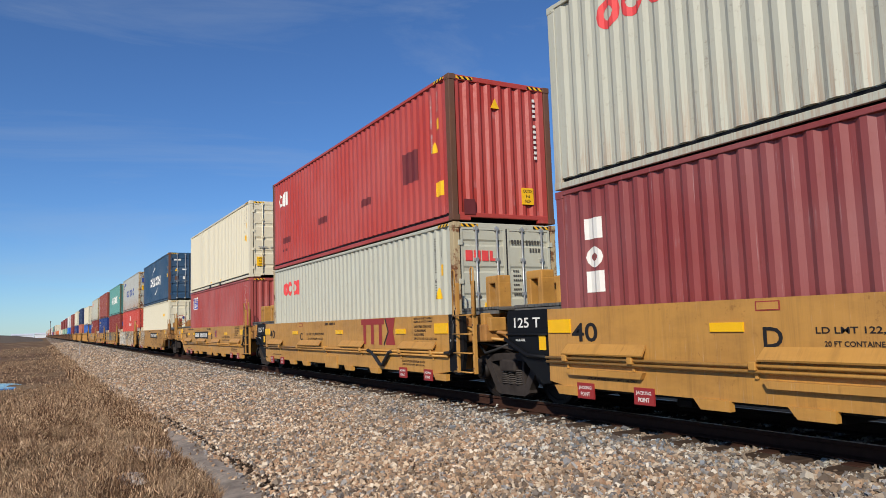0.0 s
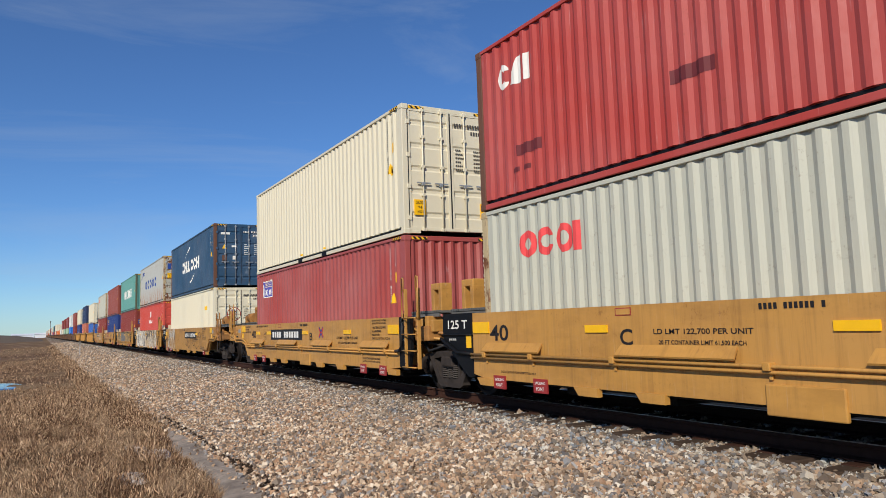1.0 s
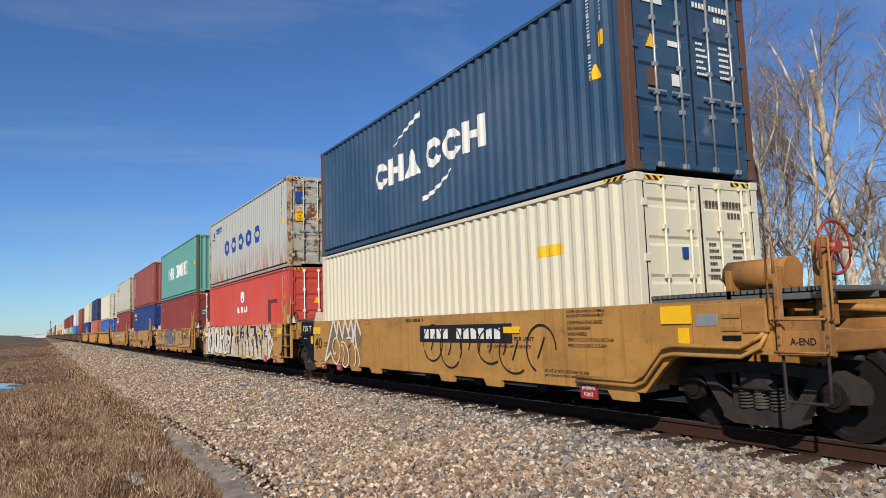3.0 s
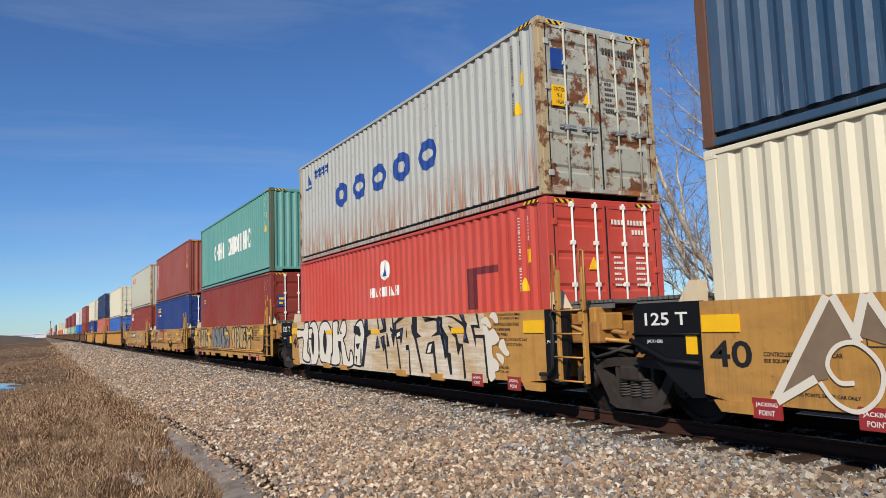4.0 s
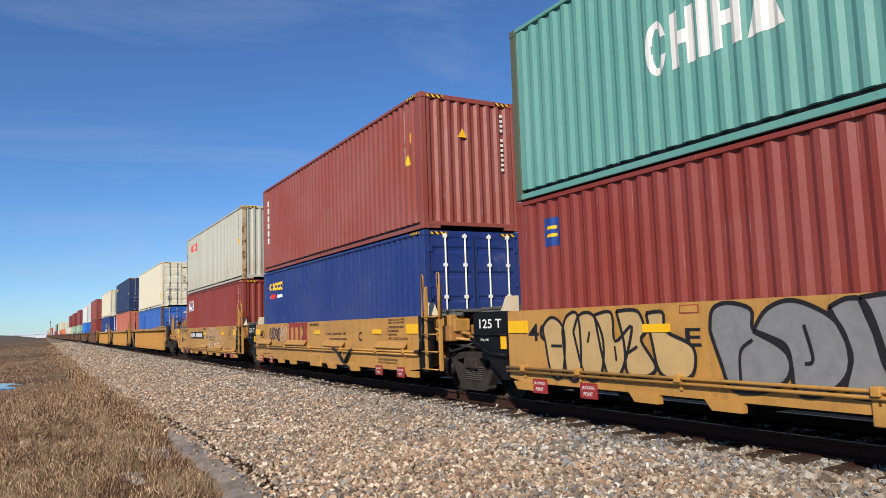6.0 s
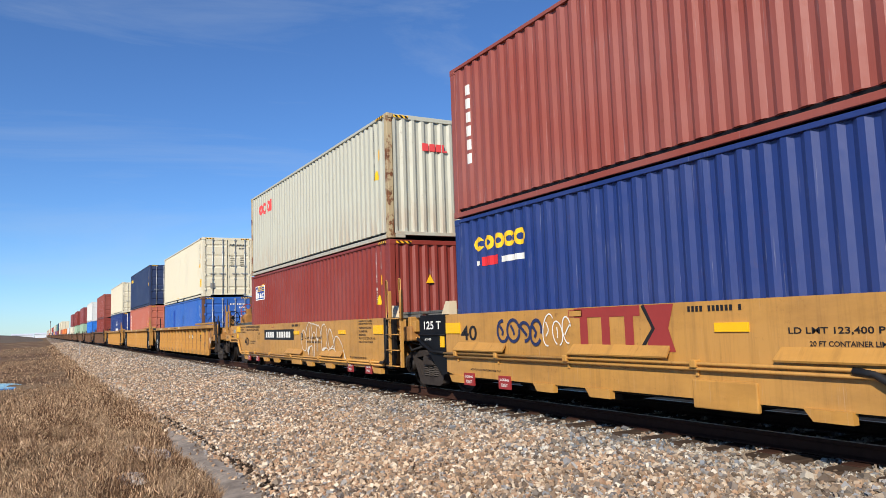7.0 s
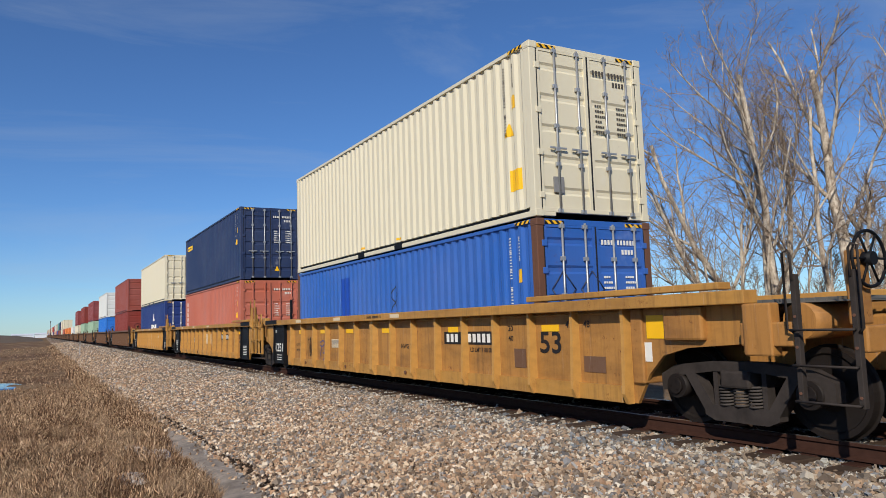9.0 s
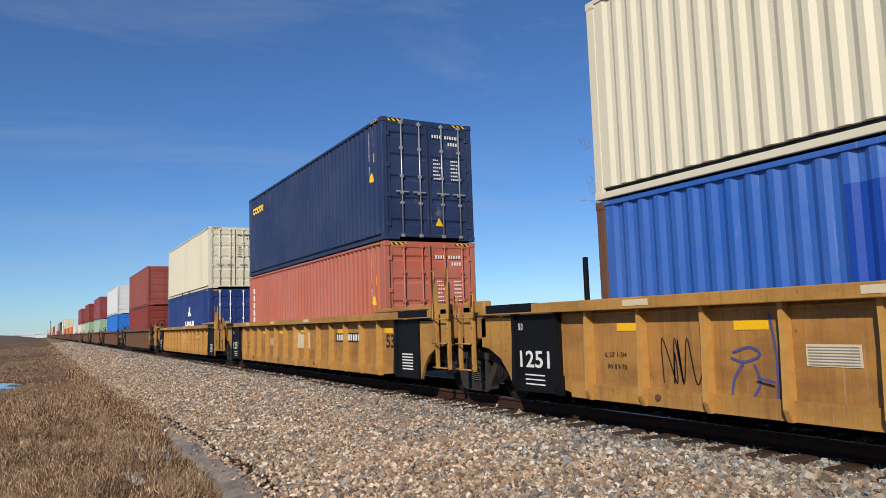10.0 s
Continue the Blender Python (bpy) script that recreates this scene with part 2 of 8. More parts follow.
def flat(bm, x, y0, y1, z0, z1):
    bm.faces.new([bm.verts.new((x, a, b)) for a, b in ((y0, z0), (y1, z0), (y1, z1), (y0, z1))])


def flat_poly(bm, x, pts):
    bm.faces.new([bm.verts.new((x, a, b)) for a, b in pts])


def spline(pts, n=6):
    out = []
    q = [pts[0]] + list(pts) + [pts[-1]]
    for i in range(1, len(q) - 2):
        for k in range(n):
            t = k / n
            out.append(tuple(0.5 * (2 * q[i][j] + (q[i + 1][j] - q[i - 1][j]) * t + (2 * q[i - 1][j] - 5 * q[i][j] + 4 * q[i + 1][j] - q[i + 2][j]) * t * t
                                    + (3 * q[i][j] - q[i - 1][j] - 3 * q[i + 1][j] + q[i + 2][j]) * t ** 3) for j in (0, 1)))
    out.append(tuple(pts[-1]))
    return out


def stroke(bm, x, pts, w, smooth=True):
    """A sprayed line on a side that looks to -x; points are (y, z)."""
    pts = spline(pts) if smooth else list(pts)
    rows = []
    for i, (a, b) in enumerate(pts):
        p, q = pts[max(i - 1, 0)], pts[min(i + 1, len(pts) - 1)]
        d = Vector((q[0] - p[0], q[1] - p[1]))
        if d.length < 1e-6:
            d = Vector((1, 0))
        d.normalize()
        rows.append((bm.verts.new((x, a - d.y * w / 2, b + d.x * w / 2)), bm.verts.new((x, a + d.y * w / 2, b - d.x * w / 2))))
    for (a, b), (c, d) in zip(rows, rows[1:]):
        bm.faces.new((a, b, d, c))


# ---- the ground ----
def wob(x, y, s, seed=0.0):
    return noise.noise(Vector((x * s + seed, y * s - seed, seed)))


def toe(y):
    """Where the ballast ends towards the camera's side."""
    k = min(1.0, max(0.0, (y - 16.0) / 7.0))
    return 2.37 - 0.22 * k + 0.004 * max(0.0, y - 30) + (0.07 + 0.10 * k) * wob(0.3, y, 0.55, 3.1) + 0.07 * wob(0.7, y, 1.5, 8.0)


def ground_z(x, y):
    z = -0.52 + 0.05 * wob(x, y, 0.6, 1.0) + 0.03 * wob(x, y, 1.9, 4.0)
    if y > 20:
        z -= 0.22 * math.exp(-((x + 2.6 + 0.02 * y) / 1.8) ** 2) * min(1, (y - 20) / 15)
    d = math.hypot(x, y)
    if d > 40:
        z += 0.4 * wob(x, y, 0.02, 2.0) * min(1.0, (d - 40) / 100) - 0.2 * min(1.0, (d - 40) / 60)
    if x > 11:
        z -= 0.3 * min(1.0, (x - 11) / 5)
    return z


def ballast_z(x, y):
    e = toe(y)
    if x < e:
        return -0.50 - min(1.2, (e - x) * 3.0)
    if x < 6.3:
        k = (x - e) / (6.3 - e)
        return -0.50 + 0.32 * min(1.0, k * 1.15) ** 0.8 + 0.02 * wob(x, y, 1.1, 6.0)
    if x < 9.9:
        return -0.245 + 0.012 * wob(x, y, 2.2, 6.0)
    return -0.19 - (x - 9.9) * 0.42


def grid_mesh(name, xs, ys, fz, mat):
    xs, ys = list(xs), list(ys)
    n = len(xs)
    me = bpy.data.meshes.new(name)
    me.from_pydata([(x, y, fz(x, y)) for y in ys for x in xs], [],
                   [(j * n + i, j * n + i + 1, (j + 1) * n + i + 1, (j + 1) * n + i) for j in range(len(ys) - 1) for i in range(n - 1)])
    for p in me.polygons:
        p.use_smooth = True
    me.materials.append(mat)
    return new(name, me)


def soil_material():
    k = Mat("dry_soil_and_thatch", 0.95)
    k.b.inputs["Specular IOR Level"].default_value = 0.15
    v = k.coords()
    a = k.noise(v, 0.7, 6, 0.65)
    b = k.noise(v, 7.0, 6, 0.7)
    c = k.noise(v, 0.06, 4, 0.6)
    col = k.mix(k.range(a, 0.35, 0.7), lin(92, 70, 52), lin(132, 104, 78))
    col = k.mix(k.range(b, 0.45, 0.75, 0, 0.8), col, lin(62, 46, 34))
    col = k.mix(k.range(c, 0.45, 0.7, 0, 0.6), col, lin(168, 146, 112))
    k.color(col).bump(b, 0.8, 0.06)
    return k.m


def stone_colors(k, rnd):
    ramp = k.t.nodes.new("ShaderNodeValToRGB")
    ramp.color_ramp.interpolation = "CONSTANT"
    el = ramp.color_ramp.elements
    cols = [(0.0, (178, 152, 126)), (0.15, (142, 118, 96)), (0.28, (204, 182, 156)), (0.40, (124, 112, 100)), (0.52, (170, 136, 108)),
            (0.64, (114, 108, 104)), (0.74, (222, 206, 184)), (0.83, (92, 78, 68)), (0.92, (148, 146, 144))]
    el[0].position, el[0].color = 0.0, lin(*cols[0][1])
    el[1].position, el[1].color = cols[1][0], lin(*cols[1][1])
    for pos, c in cols[2:]:
        e = el.new(pos)
        e.color = lin(*c)
    k.link(rnd, ramp.inputs["Fac"])
    return ramp.outputs["Color"]


def ballast_material(stones):
    k = Mat("loose_ballast_stone" if stones else "ballast_bed", 0.9)
    v = k.coords()
    if stones:
        rnd = k.t.nodes.new("ShaderNodeNewGeometry").outputs["Random Per Island"]
        col = stone_colors(k, rnd)
        k.b.inputs["Specular IOR Level"].default_value = 0.2
        fine = k.noise(v, 40, 4, 0.6)
        k.bump(fine, 0.35, 0.006)
    else:
        vor = k.t.nodes.new("ShaderNodeTexVoronoi")
        vor.inputs["Scale"].default_value = 19
        k.link(v, vor.inputs["Vector"])
        sep = k.t.nodes.new("ShaderNodeSeparateColor")
        k.link(vor.outputs["Color"], sep.inputs["Color"])
        col = stone_colors(k, sep.outputs["Red"])
        # gaps between cells darkened: the shade between stones is put into the colour
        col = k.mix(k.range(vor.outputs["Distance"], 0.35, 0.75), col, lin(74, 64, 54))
        k.b.inputs["Specular IOR Level"].default_value = 0.1
        k.bump(k.range(vor.outputs["Distance"], 0.0, 0.8, 1.0, 0.0), 0.5, 0.03)
        fine = k.noise(v, 30, 3)
    col = k.mix(k.range(fine, 0.5, 0.8, 0, 0.22), col, lin(92, 78, 66))
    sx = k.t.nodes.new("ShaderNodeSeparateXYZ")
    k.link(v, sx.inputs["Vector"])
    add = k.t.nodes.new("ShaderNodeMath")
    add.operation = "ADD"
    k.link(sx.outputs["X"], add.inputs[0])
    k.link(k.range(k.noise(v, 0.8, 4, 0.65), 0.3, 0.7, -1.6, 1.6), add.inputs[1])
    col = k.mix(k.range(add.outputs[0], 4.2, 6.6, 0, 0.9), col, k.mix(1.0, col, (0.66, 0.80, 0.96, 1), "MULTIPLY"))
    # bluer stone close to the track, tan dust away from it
    tone = k.noise(v, 0.35, 4, 0.6)
    col = k.mix(k.range(tone, 0.4, 0.65, 0, 0.25), col, lin(156, 132, 104))
    k.color(col)
    return k.m


SOIL = soil_material()
near = [-1.2 + 0.12 * i for i in range(30)]
gx = [-2600, -1500, -800, -400, -200, -120, -80, -50, -35, -25, -18, -13, -10, -8, -6.5, -5.5, -4.5, -3.8, -3.2, -2.7, -2.2, -1.8, -1.5] + near + [
    2.6, 3.4, 4.5, 6, 8, 10, 11, 12, 13.5, 15, 17, 20, 24, 28, 34, 42, 55, 75, 110, 160, 240, 400, 800, 1500, 2600]
gy = [-2600, -1200, -500, -200, -90, -40, -20, -10, -4, 0, 2] + [3 + 0.25 * i for i in range(70)] + [21 + 0.8 * i for i in range(50)] + [
    62, 66, 72, 80, 90, 100, 115, 130, 150, 175, 200, 240, 290, 350, 430, 540, 700, 900, 1200, 1600, 2200, 3000, 4200]
ground = tagged(grid_mesh("ground", gx, gy, ground_z, SOIL), "flat dry prairie ground with brown thatch", "ground", "", "structure")

bx = [0.0] + [1.4 + 0.1 * i for i in range(30)] + [4.5 + 0.2 * i for i in range(9)] + [6.4, 7, 7.6, 8.2, 8.8, 9.4, 9.9, 10.3, 10.9, 11.6]
by = [-60, -30, -12, -5] + [0 + 0.2 * i for i in range(125)] + [25 + 0.8 * i for i in range(60)] + [75, 80, 90, 100, 120, 150, 200, 300, 450, 700, 1100, 1700]
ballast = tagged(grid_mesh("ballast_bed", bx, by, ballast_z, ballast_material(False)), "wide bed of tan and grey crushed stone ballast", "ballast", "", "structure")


def rubble(name, pts, sizes, mat, label, seed):
    """Many angular stones in one mesh: a cube whose corners are pushed about, turned at will."""
    rs = np.random.RandomState(seed)
    n = len(pts)
    cube = np.array([(x, y, z) for x in (-1, 1) for y in (-1, 1) for z in (-1, 1)], float)
    v = cube[None] * rs.uniform(0.45, 1.0, (n, 8, 3)) * rs.uniform(0.42, 1.2, (n, 1, 3)) * np.array((1.05, 1.05, 0.9)) * np.array(sizes)[:, None, None]
    # lying mostly flat, turned at will about the upright
    yaw = rs.uniform(0, math.pi, n)
    q = np.stack([np.cos(yaw), rs.normal(0, 0.45, n), rs.normal(0, 0.45, n), np.sin(yaw)], 1)
    q /= np.linalg.norm(q, axis=1)[:, None]
    w, x, y, z = q.T
    rot = np.stack([1 - 2 * (y * y + z * z), 2 * (x * y - z * w), 2 * (x * z + y * w), 2 * (x * y + z * w), 1 - 2 * (x * x + z * z), 2 * (y * z - x * w),
                    2 * (x * z - y * w), 2 * (y * z + x * w), 1 - 2 * (x * x + y * y)], 1).reshape(n, 3, 3)
    v = np.einsum("nij,nkj->nki", rot, v) + np.array(pts)[:, None]
    quads = np.array(((0, 1, 3, 2), (4, 6, 7, 5), (0, 4, 5, 1), (2, 3, 7, 6), (0, 2, 6, 4), (1, 5, 7, 3)))
    f = (quads[None] + (np.arange(n) * 8)[:, None, None]).reshape(-1)
    me = bpy.data.meshes.new(name)
    me.vertices.add(n * 8)
    me.vertices.foreach_set("co", v.reshape(-1))
    me.loops.add(len(f))
    me.loops.foreach_set("vertex_index", f.astype(np.int32))
    me.polygons.add(n * 6)
    me.polygons.foreach_set("loop_start", np.arange(0, len(f), 4, dtype=np.int32))
    me.update(calc_edges=True)
    me.shade_flat()
    me.materials.append(mat)
    return tagged(new(name, me), label, "gravel", "", "stuff")


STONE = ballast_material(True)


def scatter_ballast():
    rs = np.random.RandomState(5)
    pts, sizes = [], []
    for x0, x1, y0, y1, per, lo, hi in ((2.0, 6.9, -8.0, 3.0, 260, 0.02, 0.04), (1.9, 6.75, 3.0, 9.0, 1700, 0.015, 0.034), (1.9, 6.75, 9.0, 16.0, 1500, 0.014, 0.031), (2.0, 6.75, 16.0, 26.0, 900, 0.016, 0.033),
                                        (2.0, 6.75, 26.0, 46.0, 330, 0.022, 0.04), (6.75, 7.4, 2.0, 26.0, 900, 0.018, 0.034), (7.4, 9.9, 2.0, 16.0, 260, 0.02, 0.036), (2.0, 6.7, 46.0, 90.0, 110, 0.028, 0.05), (2.0, 6.7, 90.0, 180.0, 26, 0.04, 0.08), (6.9, 9.9, 16.0, 40.0, 60, 0.03, 0.05)):
        for _ in range(int((x1 - x0) * (y1 - y0) * per)):
            x, y = rs.uniform(x0, x1), rs.uniform(y0, y1)
            if x < toe(y) - rs.exponential(0.07):
                continue
            if x > 6.7 and abs((y + 3.25) % 0.5 - 0.25) < 0.12 and rs.uniform() < 0.8:
                continue
            s = rs.uniform(lo, hi) * (1.5 if rs.uniform() < 0.02 else 1)
            pts.append((x, y, max(ballast_z(x, y), -0.47 if x < toe(y) else -9) + s * rs.uniform(-0.35, 1.3)))
            sizes.append(s)
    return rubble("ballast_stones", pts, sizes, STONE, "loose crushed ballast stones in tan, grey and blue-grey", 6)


# ---- the track ----
TIE_WOOD = plain("weathered_tie_wood", lin(74, 60, 50), 0.9, 0, 0.5, 8, 0.15)
RAIL_STEEL = plain("rusty_rail_steel", lin(66, 44, 36), 0.8, 0.0, 0.4, 10, 0.1)
RAIL_HEAD = plain("worn_rail_head", lin(150, 140, 132), 0.35, 0.8, 0.2)


def rail_profile(bm, y0, y1):
    prof = [(-0.07, -0.171), (0.07, -0.171), (0.07, -0.158), (0.012, -0.135), (0.009, -0.05), (0.034, -0.036), (0.036, -0.006), (0.028, 0.0),
            (-0.028, 0.0), (-0.036, -0.006), (-0.034, -0.036), (-0.009, -0.05), (-0.012, -0.135), (-0.07, -0.158)]
    a = [bm.verts.new((x, y0, z)) for x, z in prof]
    b = [bm.verts.new((x, y1, z)) for x, z in prof]
    n = len(prof)
    for i in range(n):
        bm.faces.new((a[i], b[i], b[(i + 1) % n], a[(i + 1) % n]))
    bm.faces.new(a)
    bm.faces.new(b[::-1])


def build_track():
    for s in (-1, 1):
        rail = tagged(new("rail"), "long rust-brown steel rail with a worn bright head", "rail", "rails of the track")
        rail.location = (TRACK + s * 0.7535, 0, 0)
        bm = bmesh.new()
        rail_profile(bm, -60, 1700)
        part("rail_bar", bm, RAIL_STEEL, rail)
        bm = bmesh.new()
        box(bm, -0.024, 0.024, -60, 1700, -0.004, 0.003)
        part("running_surface", bm, RAIL_HEAD, rail, "polished running surface")
    rs = random.Random(3)

    def tie_mesh(bm):
        bbox(bm, -1.3, 1.3, -0.115, 0.115, -0.33, -0.168, 0.012)

    for i in range(150):
        y = -3 + i * 0.5
        tie = tagged(new("tie", mesh_of("tie", tie_mesh, TIE_WOOD)), "weathered dark wooden railway tie sunk in ballast", "railway tie", "ties under the rails")
        tie.matrix_basis = pose(TRACK + rs.uniform(-0.06, 0.06), y + rs.uniform(-0.03, 0.03), rs.uniform(-0.035, -0.004), 0, rs.uniform(-0.4, 0.4), rs.uniform(-2, 2))
        for s in (-1, 1):
            piece("tie_plate", "tie_plate", lambda b: bbox(b, -0.17, 0.17, -0.1, 0.1, -0.172, -0.155, 0.005), RAIL_STEEL, tie, (s * 0.7535, 0, 0))


# ---- containers ----
PITCH = 0.278
SEGS = (0.072, 0.068, 0.070, 0.068)


def folds(length, start=0.0, depth=0.036, pitch=PITCH):
    """The fold line of corrugated sheet: (distance along, depth in)."""
    k = pitch / PITCH
    out, u = [(start, 0.0)], start
    while u < start + length - pitch * 0.6:
        for seg, d in zip(SEGS, (0, depth, depth, 0)):
            u += seg * k
            out.append((u, d))
    if out[-1][0] < start + length:
        out.append((start + length, out[-1][1]))
    else:
        out[-1] = (start + length, out[-1][1])
    return out


def depth_at(prof, u):
    for (a, d), (b, e) in zip(prof, prof[1:]):
        if a <= u <= b:
            return d + (e - d) * (u - a) / max(b - a, 1e-6)
    return prof[-1][1]


SIDE_PROF = folds(C_LEN - 0.36, 0.18)
END_PROF = folds(C_W - 0.32, -(C_W - 0.32) / 2, 0.042, 0.25)


def sheet(bm, prof, z0, z1, fn):
    """Corrugated sheet with a flat back 5 cm behind its face."""
    rows = [(bm.verts.new(fn(u, d, z0)), bm.verts.new(fn(u, d, z1))) for u, d in prof]
    back = [(bm.verts.new(fn(u, 0.055, z0)), bm.verts.new(fn(u, 0.055, z1))) for u, d in prof]
    for (a, b), (c, d) in zip(rows, rows[1:]):
        bm.faces.new((a, c, d, b))
    for i in range(len(prof) - 1):
        bm.faces.new((back[i][0], back[i][1], back[i + 1][1], back[i + 1][0]))
        bm.faces.new((rows[i][0], back[i][0], back[i + 1][0], rows[i + 1][0]))
        bm.faces.new((rows[i][1], rows[i + 1][1], back[i + 1][1], back[i][1]))
    for r, b in ((rows[0], back[0]), (rows[-1], back[-1])):
        bm.faces.new((r[0], r[1], b[1], b[0]))


HAZARD = Mat("hazard_stripes", 0.5)
_v = HAZARD.coords((1, 1, 1))
_w = HAZARD.t.nodes.new("ShaderNodeTexWave")
_w.bands_direction = "DIAGONAL"
_w.inputs["Scale"].default_value = 5.0
HAZARD.link(_v, _w.inputs["Vector"])
HAZARD.color(HAZARD.mix(HAZARD.range(_w.outputs["Fac"], 0.48, 0.52), lin(20, 20, 20), lin(236, 180, 30)))
HAZARD = HAZARD.m


def door_panel(bm, x0, x1, h):
    """A door leaf at the end that looks to -y, with shallow pressed bands."""
    z0, z1 = 0.17, h - 0.14
    n = 5
    zs, y = [z0], []
    for i in range(n):
        a = z0 + (z1 - z0) * (i + 0.5) / n
        for dz in (-0.07, -0.03, 0.03, 0.07):
            zs.append(a + dz)
    zs.append(z1)
    for i, z in enumerate(zs):
        k = (i - 1) % 4
        y.append(0.058 if (0 < i < len(zs) - 1 and k in (1, 2)) else 0.034)
    rows = [(bm.verts.new((x0 + 0.06, b, z)), bm.verts.new((x1 - 0.06, b, z))) for z, b in zip(zs, y)]
    for (a, b), (c, d) in zip(rows, rows[1:]):
        bm.faces.new((a, b, d, c))
    for xa, xb in ((x0, x0 + 0.06), (x1 - 0.06, x1)):
        box(bm, xa, xb, 0.022, 0.075, z0 - 0.04, z1 + 0.04)
    for za, zb in ((z0 - 0.04, z0), (z1, z1 + 0.04)):
        box(bm, x0 + 0.06, x1 - 0.06, 0.022, 0.075, za, zb)
    box(bm, x0 + 0.06, x1 - 0.06, 0.07, 0.085, z0, z1)


def container(name, y0, z0, paint_mat, h=C_HI, doors=True, label="", post=None, bars=None, simple=False, door_mat=None):
    """A forty-foot box; y = 0 is the end that leads, x = 0 the middle."""
    root = tagged(new("shipping_container"), label, "container", "containers on the train")
    root["at"] = (TRACK, y0, z0)
    hk = "hi" if h > 2.7 else "std"
    post = post or paint_mat
    for s in (-1, 1):
        piece("side_panel", f"side_{hk}_{s}", lambda b: sheet(b, SIDE_PROF, 0.16, h - 0.06, lambda u, d, z: (s * (SIDE - 0.018 - d), u, z)), paint_mat, root)
        piece("bottom_rail", f"brail_{hk}_{s}", lambda b: (bbox(b, min(s * (SIDE - 0.06), s * (SIDE - 0.002)), max(s * (SIDE - 0.06), s * (SIDE - 0.002)), 0.16, C_LEN - 0.16, 0.005, 0.095, 0.008), box(b, min(s * (SIDE - 0.09), s * (SIDE - 0.065)), max(s * (SIDE - 0.09), s * (SIDE - 0.065)), 0.17, C_LEN - 0.17, 0.08, 0.19)), paint_mat, root)
        piece("top_rail", f"trail_{hk}_{s}", lambda b: bbox(b, min(s * (SIDE - 0.06), s * SIDE), max(s * (SIDE - 0.06), s * SIDE), 0.16, C_LEN - 0.16, h - 0.07, h - 0.005, 0.008), paint_mat, root)
        for e in (0, 1):
            ya, yb = (0.012, 0.17) if not e else (C_LEN - 0.17, C_LEN - 0.012)
            piece("corner_post", f"post_{hk}_{s}_{e}", lambda b: bbox(b, min(s * (SIDE - 0.14), s * (SIDE - 0.006)), max(s * (SIDE - 0.14), s * (SIDE - 0.006)), ya, yb, 0.11, h - 0.11, 0.012), post, root)
            for top in (0, 1):
                def casting(b):
                    x1, yy, zz = SIDE, (0.0 if not e else C_LEN - 0.178), (0 if not top else h - 0.118)
                    bbox(b, min(s * (x1 - 0.162), s * x1), max(s * (x1 - 0.162), s * x1), yy, yy + 0.178, zz, zz + 0.118, 0.012)
                    # the hand hole, a dark lip set in the face
                    box(b, min(s * (x1 - 0.01), s * (x1 + 0.003)), max(s * (x1 - 0.01), s * (x1 + 0.003)), yy + 0.05, yy + 0.13, zz + 0.03, zz + 0.09)
                piece("corner_casting", f"cast_{hk}_{s}_{e}_{top}", casting, post, root)
    piece("roof", f"roof_{hk}", lambda b: box(b, -SIDE + 0.06, SIDE - 0.06, 0.1, C_LEN - 0.1, h - 0.045, h - 0.02), paint_mat, root)
    piece("floor", f"floor_{hk}", lambda b: box(b, -SIDE + 0.06, SIDE - 0.06, 0.1, C_LEN - 0.1, 0.09, 0.15), BLACK_PAINT, root)
    for e in (0, 1):
        ya, yb = (0.02, 0.10) if not e else (C_LEN - 0.10, C_LEN - 0.02)
        piece("end_beam", f"sill_{hk}_{e}", lambda b: (bbox(b, -SIDE + 0.16, SIDE - 0.16, ya, yb, 0.075, 0.16, 0.01), bbox(b, -SIDE + 0.16, -SIDE + 0.42, ya, yb, 0.012, 0.08, 0.01), bbox(b, SIDE - 0.42, SIDE - 0.16, ya, yb, 0.012, 0.08, 0.01)), paint_mat, root)
        piece("end_header", f"head_{hk}_{e}", lambda b: bbox(b, -SIDE + 0.16, SIDE - 0.16, ya, yb, h - 0.11, h - 0.005, 0.01), paint_mat, root)
    back = C_LEN - 0.03
    piece("end_wall", f"endr_{hk}", lambda b: sheet(b, END_PROF, 0.12, h - 0.1, lambda u, d, z: (u, back - d, z)), paint_mat, root)
    if not doors:
        piece("front_wall", f"endf_{hk}", lambda b: sheet(b, END_PROF, 0.12, h - 0.1, lambda u, d, z: (u, 0.03 + d, z)), paint_mat, root)
    else:
        for k, (xa, xb) in enumerate(((-1.07, -0.01), (0.01, 1.07))):
            leaf = piece("door", f"door_{hk}_{k}", lambda b: door_panel(b, xa, xb, h), door_mat or paint_mat, root)
            if simple:
                continue
            for fx in (0.33, 0.78):
                x = xa + (xb - xa) * fx

                def bar(b):
                    tube(b, [(x, -0.005, 0.06), (x, -0.005, h - 0.06)], 0.019, 8)
                    for zz in (0.1, h * 0.3, h * 0.52, h * 0.75, h - 0.12):
                        bbox(b, x - 0.045, x + 0.045, -0.022, 0.03, zz - 0.035, zz + 0.035, 0.008)
                piece("locking_bar", f"bar_{hk}_{k}_{fx}", bar, bars or paint_mat, leaf, label="lock rod with guides")

            def handle(b):
                for dx in (0.0, 0.45):
                    xx = xa + 0.18 + dx
                    bbox(b, xx, xx + 0.34, -0.028, -0.008, h * 0.385, h * 0.385 + 0.035, 0.006)
                    bbox(b, xx + 0.12, xx + 0.2, -0.034, 0.03, h * 0.37, h * 0.37 + 0.07, 0.006)
            piece("door_handle", f"handle_{hk}_{k}", handle, ZINC, leaf)
